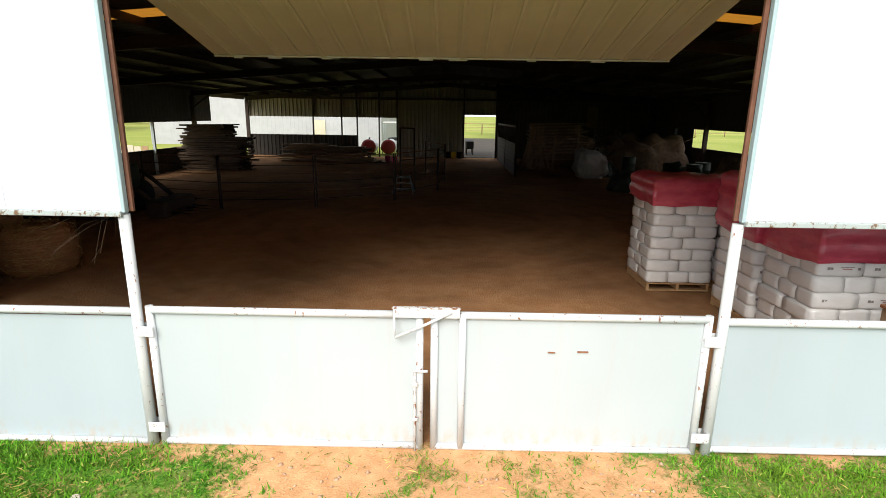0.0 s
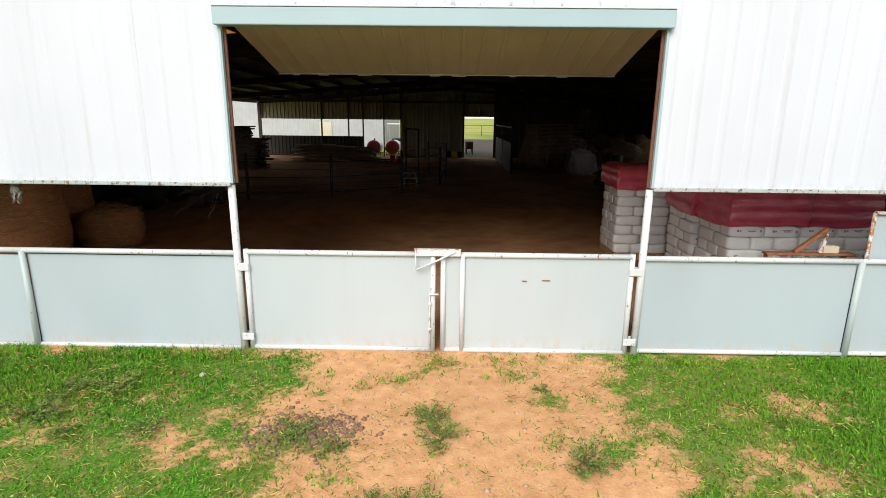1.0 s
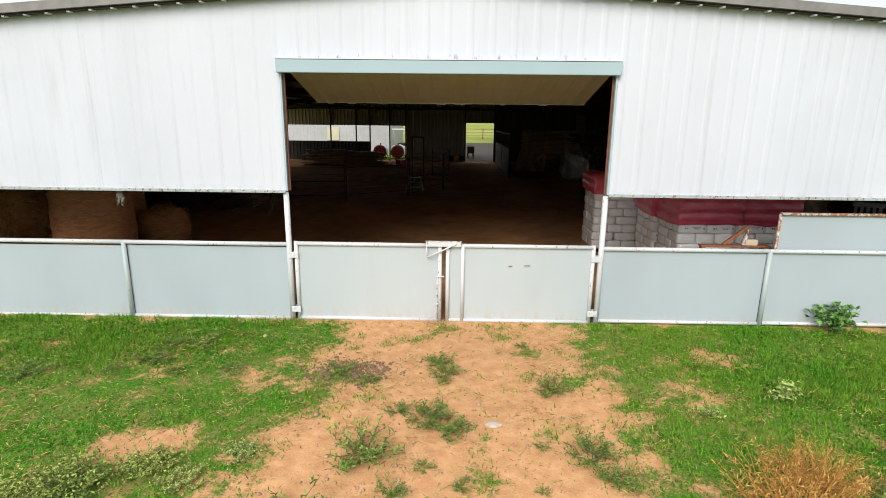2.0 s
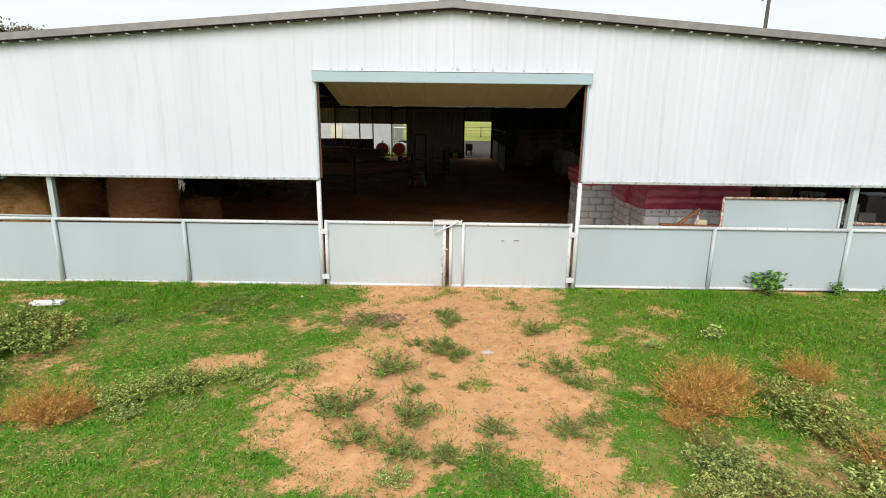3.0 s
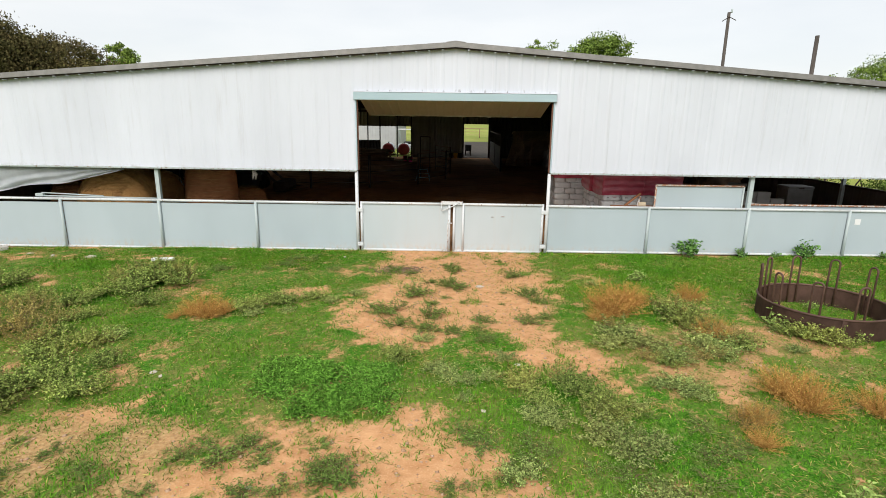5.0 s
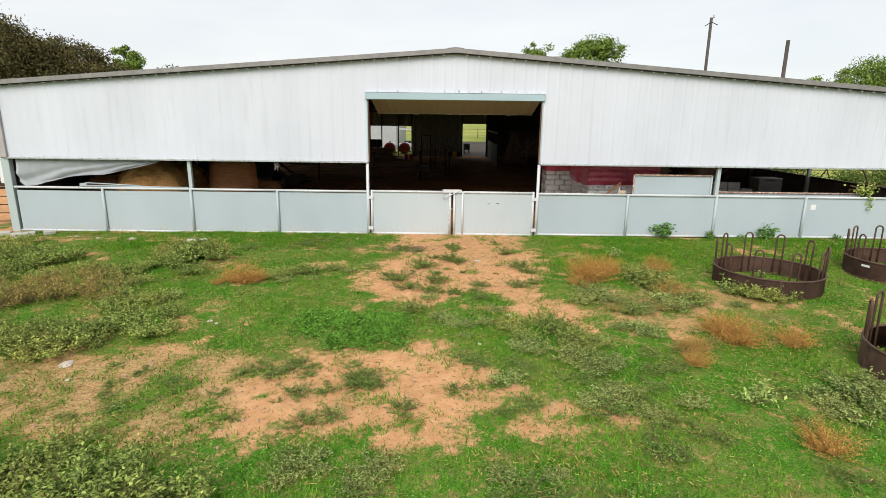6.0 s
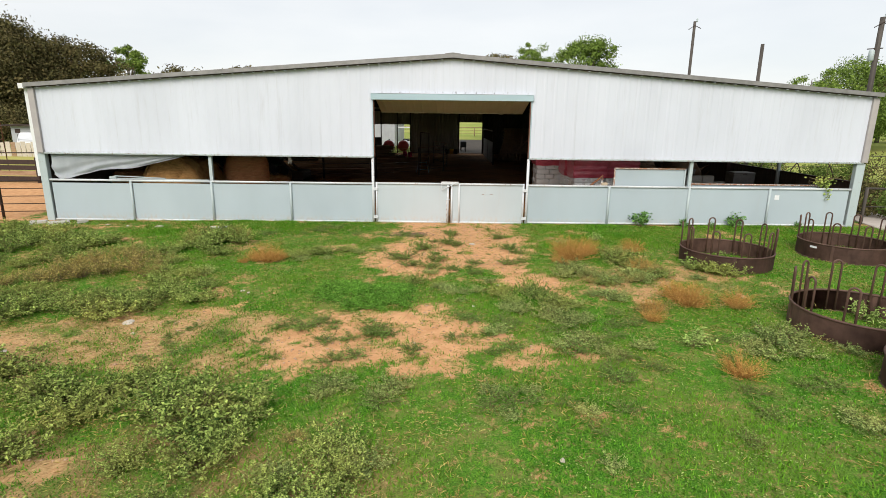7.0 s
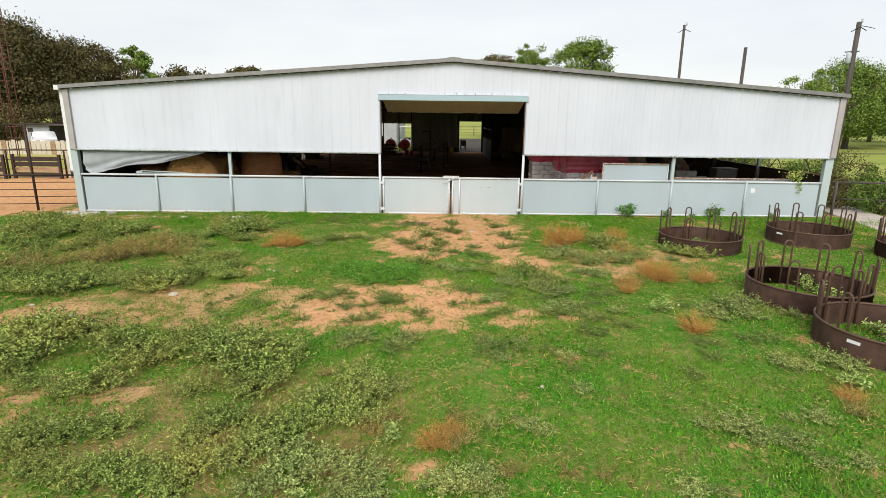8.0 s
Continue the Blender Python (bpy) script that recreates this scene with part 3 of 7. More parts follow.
# foot trims, opening trims
for s in (-1, 1):
    bm = box(B(), *sorted((s * 2.37, s * 12.45)), -0.075, 0.03, SILL - 0.03, SILL + 0.012, 0.006)
    part("foot_trim", bm, M_FOOT, wall_front, "pale teal sill trim with rust and dirt")
    bm = box(B(), *sorted((s * 2.345, s * 2.375)), -0.055, 0.0, SILL, 3.70, 0.006)
    part("jamb_trim", bm, M_TRIM_TEAL, wall_front, "pale teal jamb trim")
    bm = box(B(), *sorted((s * 2.315, s * 2.35)), 0.004, 0.035, SILL, 3.72, 0.006)
    part("jamb", bm, M_JAMB, wall_front, "rusty steel jamb")
    bm = box(B(), *sorted((s * 12.36, s * 12.54)), -0.10, 0.0, SILL, roof_z(12.7) - 0.06, 0.01)
    part("corner_trim", bm, M_CORNER, wall_front, "taupe corner trim")
    bm = box(B(), *sorted((s * 2.37, s * 12.45)), 0.0, 0.09, 3.0, 3.1)
    part("girt", bm, M_STEEL, wall_front)
bm = box(B(), -2.40, 2.40, -0.125, 0.02, 3.685, 3.865, 0.012)
part("lintel_trim", bm, M_TRIM_TEAL, wall_front, "pale teal header trim over the opening")
bm = box(B(), -2.40, 2.40, -0.135, -0.045, 3.866, 3.882, 0.004)
part("drip_edge", bm, M_SHEET, wall_front)

# roof: two ribbed slopes with skylight strips, rake trims
roof = thing("roof", "low gable roof of weathered metal sheets, darkened for the shaded underside", "roof", kind="structure")
OVER = 12.57


def slope_point(s):
    def place(u, o, v):
        return Vector((s * v, u, roof_z(v) + o + 0.0))
    return place


for s in (-1, 1):
    breaks = [*np.linspace(-0.16, 5.9, 8), *np.linspace(6.6, DEEP + 0.15, 26)]
    for y0, y1 in zip(breaks, breaks[1:]):
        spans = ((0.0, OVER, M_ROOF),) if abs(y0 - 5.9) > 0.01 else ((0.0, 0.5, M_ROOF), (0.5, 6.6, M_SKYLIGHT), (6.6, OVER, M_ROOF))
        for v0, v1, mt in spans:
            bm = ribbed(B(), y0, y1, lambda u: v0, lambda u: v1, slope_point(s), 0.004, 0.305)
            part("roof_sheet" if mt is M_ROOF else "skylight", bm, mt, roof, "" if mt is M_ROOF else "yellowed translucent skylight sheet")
    rz0, rz1 = roof_z(0), roof_z(OVER)
    bm = B()
    for y0, y1 in ((-0.21, -0.155),):
        vs = [bm.verts.new((s * x, y, z)) for y in (y0, y1) for x, z in ((0.0, rz0 + 0.06), (OVER, rz1 + 0.06), (OVER, rz1 - 0.055), (0.0, rz0 - 0.055))]
        bm.faces.new(vs[:4]), bm.faces.new(vs[4:][::-1])
        for k in range(4):
            bm.faces.new((vs[k], vs[(k + 1) % 4], vs[4 + (k + 1) % 4], vs[4 + k]))
    part("rake_trim", bm, M_RAKE, roof, "weathered grey rake trim")
    bm = B()
    vs = [bm.verts.new((s * x, y, z)) for y in (-0.155, -0.06) for x, z in ((0.0, rz0 - 0.05), (OVER - 0.2, roof_z(OVER - 0.2) - 0.05), (OVER - 0.2, roof_z(OVER - 0.2) - 0.078), (0.0, rz0 - 0.078))]
    bm.faces.new(vs[:4]), bm.faces.new(vs[4:][::-1])
    for k in range(4):
        bm.faces.new((vs[k], vs[(k + 1) % 4], vs[4 + (k + 1) % 4], vs[4 + k]))
    part("rake_return", bm, M_STEEL, roof)
    # pale rib closures showing under the rake
    for k in range(1, 41):
        x = k * RIB
        bm = box(B(), s * x - 0.02, s * x + 0.02, -0.160, -0.06, roof_z(x) - 0.098, roof_z(x) - 0.079)
        part("rib_closure", bm, M_SHEET, roof)
    if s < 0:
        bm = box(B(), -OVER - 0.16, -OVER - 0.002, -0.19, DEEP + 0.1, rz1 - 0.10, rz1 + 0.05, 0.01)
        part("gutter", bm, M_WHITE, roof, "white eave gutter")
        bm = box(B(), -OVER - 0.13, -OVER - 0.02, -0.02, 0.10, 1.3, rz1 - 0.09, 0.012)
        part("downspout", bm, M_WHITE, roof, "white square downspout")
bm = B()
vs = [bm.verts.new((x, y, z)) for y in (-0.213, DEEP + 0.15) for x, z in ((-0.22, 4.985), (0, 5.012), (0.22, 4.985), (0.22, 4.965), (0, 4.99), (-0.22, 4.965))]
bm.faces.new(vs[:6][::-1]), bm.faces.new(vs[6:])
for k in range(6):
    bm.faces.new((vs[k], vs[(k + 1) % 6], vs[6 + (k + 1) % 6], vs[6 + k]))
part("ridge_cap", bm, M_RAKE, roof)

# steel frames and purlins
for k, y in enumerate((0.16, 7.5, 15.0, 22.3, 29.3)):
    fr = thing("steel_frame", "dark rusty steel rafter frame under the roof", "frame", kind="structure", group="barn frames")
    for s in (-1, 1):
        bm = B()
        a, b = Vector((0, y, roof_z(0) - 0.42)), Vector((s * 12.4, y, roof_z(12.4) - 0.42))
        d = (b - a)
        for z0, z1, w in ((0.0, 0.02, 0.08), (0.02, 0.22, 0.006), (0.22, 0.24, 0.08)):
            vs = [bm.verts.new(p + Vector((0, w * e, z))) for p in (a, b) for e, z in ((-1, z0), (1, z0), (1, z1), (-1, z1))]
            bm.faces.new(vs[:4]), bm.faces.new(vs[4:][::-1])
            for q in range(4):
                bm.faces.new((vs[q], vs[(q + 1) % 4], vs[4 + (q + 1) % 4], vs[4 + q]))
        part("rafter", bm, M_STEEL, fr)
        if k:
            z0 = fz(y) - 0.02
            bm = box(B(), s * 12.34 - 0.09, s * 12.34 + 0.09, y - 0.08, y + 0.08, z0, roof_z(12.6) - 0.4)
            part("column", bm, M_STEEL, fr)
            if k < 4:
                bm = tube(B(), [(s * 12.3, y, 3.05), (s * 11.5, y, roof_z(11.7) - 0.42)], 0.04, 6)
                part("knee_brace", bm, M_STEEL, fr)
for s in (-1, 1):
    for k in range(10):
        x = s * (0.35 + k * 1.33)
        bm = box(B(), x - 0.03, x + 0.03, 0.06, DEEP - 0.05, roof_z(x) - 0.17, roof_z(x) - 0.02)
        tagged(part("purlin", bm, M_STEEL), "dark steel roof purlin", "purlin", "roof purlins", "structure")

# raised inner door sheet under the roof
door = thing("overhead_door", "cream ribbed sheet door swung up inside", "door", pose(0, 0, 0))
bm = ribbed(B(), -2.30, 2.34, lambda u: 0.0, lambda u: 1.0, lambda u, o, v: Vector((u, 0.10 + 1.60 * v, 3.74 - 0.385 * v - o)), 0.004, 0.235)
part("door_sheet", bm, M_CREAM, door)
for x in (-2.28, -0.8, 0.75, 2.3):
    bm = box(B(), x - 0.025, x + 0.025, 0.0, 1.65, 0.008, 0.055, 0.0, Matrix.Translation((0, 0.10, 3.74)) @ Matrix.Rotation(-math.atan2(0.385, 1.6), 4, "X"))
    part("stile", bm, M_STEEL, door)
bm = box(B(), -2.30, 2.34, 1.69, 1.715, 3.335, 3.353, 0.004)
part("edge_strip", bm, M_CREAM, door)
for k, x in enumerate((-2.1, -1.75, -1.2, -1.1, -0.2, 0.1, 0.9, 1.55)):
    bm = box(B(), x, x + 0.09 + 0.05 * (k % 3), 1.69, 1.72, 3.322, 3.334, 0.003)
    part("edge_tab", bm, M_CREAM, door)
for k in range(-9, 10):
    x = k * 0.235
    part("rib", box(B(), x - 0.018, x + 0.018, 0.0, 1.62, -0.022, -0.008, 0.006, Matrix.Translation((0, 0.10, 3.74)) @ Matrix.Rotation(-math.atan2(0.385, 1.6), 4, "X")), M_CREAM, door)
bm = tube(B(), [(-2.3, 1.73, 3.40), (2.34, 1.73, 3.40)], 0.03, 8)
part("edge_bar", bm, M_STEEL, door)
for x in (-2.2, 2.25):
    bm = tube(B(), [(x, 1.72, 3.40), (x, 1.72, roof_z(x) - 0.18)], 0.012, 6)
    part("hanger_rod", bm, M_STEEL, door)

# side walls
for s, name, low, sill, y1 in ((-1, "wall_west", 1.25, 2.30, 24.6), (1, "wall_east", 1.42, 2.22, DEEP)):
    w = thing(name, "brown metal side wall with an open strip, darkened for shade", "wall", kind="structure")
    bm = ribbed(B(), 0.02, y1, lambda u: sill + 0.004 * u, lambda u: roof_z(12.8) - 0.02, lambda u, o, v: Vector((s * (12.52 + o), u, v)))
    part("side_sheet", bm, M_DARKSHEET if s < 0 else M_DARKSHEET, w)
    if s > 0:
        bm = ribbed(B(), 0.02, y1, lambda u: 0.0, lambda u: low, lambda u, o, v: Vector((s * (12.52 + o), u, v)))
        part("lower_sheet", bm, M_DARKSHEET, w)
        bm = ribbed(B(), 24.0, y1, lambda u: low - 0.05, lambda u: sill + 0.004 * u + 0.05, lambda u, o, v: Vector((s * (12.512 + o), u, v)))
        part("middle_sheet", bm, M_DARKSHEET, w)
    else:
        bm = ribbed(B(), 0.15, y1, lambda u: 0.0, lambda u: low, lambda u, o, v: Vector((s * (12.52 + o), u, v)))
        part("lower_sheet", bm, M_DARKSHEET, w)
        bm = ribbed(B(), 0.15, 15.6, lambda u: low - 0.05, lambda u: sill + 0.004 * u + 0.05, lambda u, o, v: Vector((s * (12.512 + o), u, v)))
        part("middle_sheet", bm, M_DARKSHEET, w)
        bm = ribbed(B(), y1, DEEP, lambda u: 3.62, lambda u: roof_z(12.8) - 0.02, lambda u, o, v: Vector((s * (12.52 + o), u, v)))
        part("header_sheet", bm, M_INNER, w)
    bm = box(B(), *sorted((s * 12.44, s * 12.50)), 0.1, y1, low - 0.06, low)
    part("lower_rail", bm, M_STEEL, w)
    for y in (4.0, 11.2, 18.7, 26.0):
        if y < y1:
            bm = box(B(), s * 12.42 - 0.05, s * 12.42 + 0.05, y - 0.05, y + 0.05, fz(y), sill + 0.1)
            part("stud", bm, M_GREY_PIPE, w)

# far wall
wb = thing("wall_north", "ribbed metal rear wall with open strip and doorways", "wall", kind="structure")
YB = DEEP


def back_sheet(x0, x1, z0, z1, material, name="sheet"):
    bm = ribbed(B(), x0, x1, lambda u: z0, lambda u: min(z1, roof_z(u) + 0.004), lambda u, o, v: Vector((u, YB - o, v)), 0.003, 0.24, 0.04)
    part(name, bm, material, wb)


zf = fz(YB) - 0.03
back_sheet(-12.5, -3.2, 2.66, 9, M_INNER)
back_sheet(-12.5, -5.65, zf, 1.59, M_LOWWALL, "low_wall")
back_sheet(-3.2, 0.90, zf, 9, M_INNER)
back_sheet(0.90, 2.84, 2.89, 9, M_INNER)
# east half in the shade-darkened sheet, west half in the pale one
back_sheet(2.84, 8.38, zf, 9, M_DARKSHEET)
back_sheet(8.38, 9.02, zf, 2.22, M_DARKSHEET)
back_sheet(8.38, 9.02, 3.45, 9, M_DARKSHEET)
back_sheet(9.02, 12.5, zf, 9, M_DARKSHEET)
part("translucent_panel", box(B(), 8.36, 9.04, YB + 0.004, YB + 0.012, 2.20, 3.47), M_DIMPANEL, wb, "yellowed translucent panel")
part("corner_angle", box(B(), 12.40, 12.54, YB - 0.12, YB + 0.03, zf, 3.97), M_DARKSHEET, wb)
for x in (-8.35, -6.6, -5.65, -4.3, -3.2, 0.88, 2.86):
    bm = box(B(), x - 0.04, x + 0.04, YB - 0.14, YB - 0.045, zf, roof_z(x) - 0.2)
    part("post", bm, M_STEEL, wb)
for z in (3.72,):
    bm = box(B(), -12.45, 12.45, YB - 0.2, YB - 0.06, z, z + 0.14)
    part("girt", bm, M_STEEL, wb)

# floor
bm = B()
xs, ys = np.linspace(-12.51, 12.51, 90), np.linspace(0.06, DEEP + 0.05, 110)
rows_v = [[bm.verts.new((x, y, fz(y) + (0.03 * (float(vnoise(np.array([x]), np.array([y]), 0.5, 5, 4)[0]) - 0.5)))) for x in xs] for y in ys]
for a, b in zip(rows_v, rows_v[1:]):
    for k in range(len(xs) - 1):
        bm.faces.new((a[k], a[k + 1], b[k + 1], b[k])).smooth = True
tagged(part("floor", bm, M_FLOOR), "packed brown dirt floor with tyre tracks", "floor", kind="structure")

# ---- front fence of sheeted pipe panels ----
RAIL = 1.20
posts_x = {-1: (-2.39, -4.94, -7.38, -9.87, -12.36), 1: (2.35, 4.87, 7.33, 9.80, 12.26)}


def fence_z(x):
    return 0.03 + (0.004 * x if x > 0 else 0.0055 * x)


for s in (-1, 1):
    for k in range(4):
        a, b = posts_x[s][k], posts_x[s][k + 1]
        zl = (fence_z(a) + fence_z(b)) / 2
        pan = thing("fence", "pale blue sheet metal fence panel framed in white pipe", "fence", pose((a + b) / 2, 0, zl), "front fence panels")
        w = abs(b - a) / 2
        part("sheet", box(B(), -w + 0.03, w - 0.03, 0.018, 0.026, 0.0, RAIL - 0.06), M_FENCE, pan)
        part("top_rail", tube(B(), [(-w, 0, RAIL - zl), (w, 0, RAIL - zl)], 0.033, 10), M_PIPE, pan)
        if s > 0 and k == 3:
            part("patch", box(B(), -1.05, -0.91, 0.012, 0.0175, 0.78, 0.92), M_WHITE, pan, "small white patch plate")
        part("bottom_rail", tube(B(), [(-w, 0, 0.0), (w, 0, 0.0)], 0.028, 10), M_PIPE, pan, "white pipe rail with rust patches")
    for k, x in enumerate(posts_x[s]):
        zg = min(fence_z(x), ground_at(x, 0)) - 0.12
        if k == 0:
            p = tagged(part("gate_post", tube(B(), [(x, 0, zg), (x, 0, SILL - 0.02)], 0.043, 12), M_PIPE), "tall white pipe gate post", "post", "front posts")
        elif k == 2:
            bm = box(B(), x - 0.05, x + 0.05, 0.03, 0.13, zg, SILL + 0.3, 0.008)
            tagged(part("wall_post", bm, M_GREY_PIPE), "grey steel post between fence and wall sheet", "post", "front posts")
            p = tagged(part("fence_post", tube(B(), [(x, -0.01, zg), (x, -0.01, RAIL)], 0.04, 10), M_GREY_PIPE), "grey pipe fence post", "post", "front posts")
        elif k == 4:
            bm = box(B(), x + s * 0.03, x + s * 0.29, -0.02, 0.14, zg, SILL - 0.031, 0.015) if s > 0 else box(B(), x - 0.26, x - 0.03, -0.02, 0.14, zg, SILL - 0.031, 0.015)
            tagged(part("corner_column", bm, M_GREY_PIPE), "wide grey painted corner column", "column", "front posts")
        else:
            tagged(part("fence_post", tube(B(), [(x, -0.015, zg), (x, -0.015, RAIL)], 0.036, 10), M_GREY_PIPE), "grey pipe fence post", "post", "front posts")


# gates
def leaf(name, x0, x1, z0, z1, mid):
    g = thing(name, "pale sheet metal gate leaf in white pipe frame with rust stains", "gate", pose(x0, 0, 0), "front gate leaves")
    w = x1 - x0
    part("sheet", box(B(), 0.02, w - 0.02, 0.012, 0.02, z0, z1), M_GATE, g)
    part("top_rail", tube(B(), [(0, 0, z1), (w, 0, z1)], 0.032, 10), M_PIPE, g)
    part("bottom_rail", tube(B(), [(0, 0, z0), (w, 0, z0)], 0.030, 10), M_PIPE, g, "white pipe with rust blisters")
    for x in (0, w):
        part("stile", tube(B(), [(x, 0, z0 - 0.03), (x, 0, z1 + 0.033)], 0.032, 10), M_PIPE, g)
    if mid:
        part("brace", tube(B(), [(mid - x0, -0.01, z0), (mid - x0, -0.01, z1)], 0.03, 10), M_PIPE, g)
    return g


gl = leaf("gate", -2.285, -0.088, 0.02, 1.215, None)
gr = leaf("gate", 0.032, 2.235, 0.02, 1.215, 0.26)
for g, x0, hx in ((gl, -2.285, -2.39), (gr, 0.032, 2.35)):
    for z in (0.17, 1.04):
        bm = box(B(), *sorted((hx - x0, (-2.25 if hx < 0 else 2.20) - x0)), -0.05, -0.035, z - 0.045, z + 0.045, 0.006)
        box(bm, *sorted((hx - x0, (-2.25 if hx < 0 else 2.20) - x0)), 0.035, 0.05, z - 0.045, z + 0.045, 0.006)
        part("hinge_strap", bm, M_PIPE, g, "flat white hinge strap")
# latch box and handle on the leaves
bm = box(B(), -0.30 + 2.285, 0.235 + 2.285, -0.055, -0.036, 1.205, 1.285, 0.006)
part("latch_plate", bm, M_PIPE, gl, "white steel latch plate across both leaves")
bm = box(B(), -0.31 + 2.285, 0.24 + 2.285, -0.060, -0.02, 1.283, 1.293, 0.003)
part("plate_cap", bm, M_RUSTYPIPE, gl, "rust-stained cap strip")
bm = tube(B(), [(0.17 + 2.285, -0.062, 1.262), (-0.02 + 2.285, -0.068, 1.165), (-0.28 + 2.285, -0.075, 1.045)], 0.012, 8)
tube(bm, [(-0.28 + 2.285, -0.075, 1.045), (-0.29 + 2.285, -0.06, 1.21)], 0.008, 6)
part("latch_lever", bm, M_PIPE, gl, "thin white lever rod")
bm = tube(B(), [(-0.124 + 2.285, -0.045, -0.07), (-0.126 + 2.285, -0.045, 0.74)], 0.010, 8)
part("drop_bolt", bm, M_RUSTYPIPE, gl, "rusty white drop bolt rod")
bm = tube(B(), [(-0.13 + 2.285, -0.045, 0.738), (-0.02 + 2.285, -0.05, 0.740)], 0.012, 8)
part("bolt_handle", bm, M_PIPE, gl)
for z in (0.30, 0.62):
    part("bolt_guide", box(B(), -0.145 + 2.285, -0.10 + 2.285, -0.060, -0.028, z - 0.016, z + 0.016, 0.004), M_RUSTYPIPE, gl)
for x, z, w in ((0.93, 0.90, 0.06), (1.17, 0.91, 0.09)):
    bm = box(B(), x, x + w, -0.002, 0.011, z, z + 0.008)
    part("scrape", bm, M_RUSTY, gr, "rust scrape")

# ---- feed pallets inside ----
def bag_mesh(w, d, h, material, seed):
    """A filled sack: a plump pillow, thinner at its ends, with soft corners."""
    rg = np.random.default_rng(seed)
    bm = B()
    bmesh.ops.create_cube(bm, size=2)
    bmesh.ops.subdivide_edges(bm, edges=bm.edges[:], cuts=4, use_grid_fill=True)
    off = Vector(rg.uniform(-20, 20, 3))
    for v in bm.verts:
        c = v.co
        u, q = abs(c.x) ** 4, abs(c.y) ** 4
        flat = 1.04 - 0.11 * max(u, q) - 0.07 * u * q
        side = 1.0 - 0.03 * c.z * c.z
        pull = noise.noise(c * 1.9 + off)
        v.co = Vector((c.x * w / 2 * side * (1.0 - 0.03 * q) + 0.006 * pull, c.y * d / 2 * side * (1.0 - 0.03 * u) + 0.006 * noise.noise(c * 1.9 - off), c.z * h / 2 * flat + 0.008 * noise.noise(c * 2.6 + off)))
    return mesh_of("bag", bm, material, True)


M_INK = plain("faded_ink", (0.30, 0.27, 0.27), (0.36, 0.33, 0.33), 20, 0.5)
M_REDINK = plain("faded_red_ink", (0.50, 0.25, 0.24), (0.55, 0.32, 0.3), 20, 0.5)
BW, BD, BH = 1.02, 1.02, 0.186
bags = {}
for key, material in (("white", M_BAG), ("red", M_REDBAG)):
    for q, (w, d) in enumerate(((BW / 3, BD / 2), (BW / 2, BD / 3))):
        bags[key, q] = [bag_mesh(w, d, BH, material, 10 * q + i) for i in range(3)]


def wood_pallet(parent):
    for x in (-0.48, 0.0, 0.48):
        part("stringer", box(B(), x - 0.02, x + 0.02, -0.50, 0.50, 0.022, 0.112), M_NEWWOOD, parent)
    for k in range(6):
        y = -0.455 + k * 0.182
        part("deck_board", box(B(), -0.505, 0.505, y - 0.05, y + 0.05, 0.1125, 0.133, 0.003), M_NEWWOOD, parent)
    for y in (-0.455, 0, 0.455):
        part("bottom_board", box(B(), -0.505, 0.505, y - 0.05, y + 0.05, 0.0, 0.0215, 0.003), M_NEWWOOD, parent)


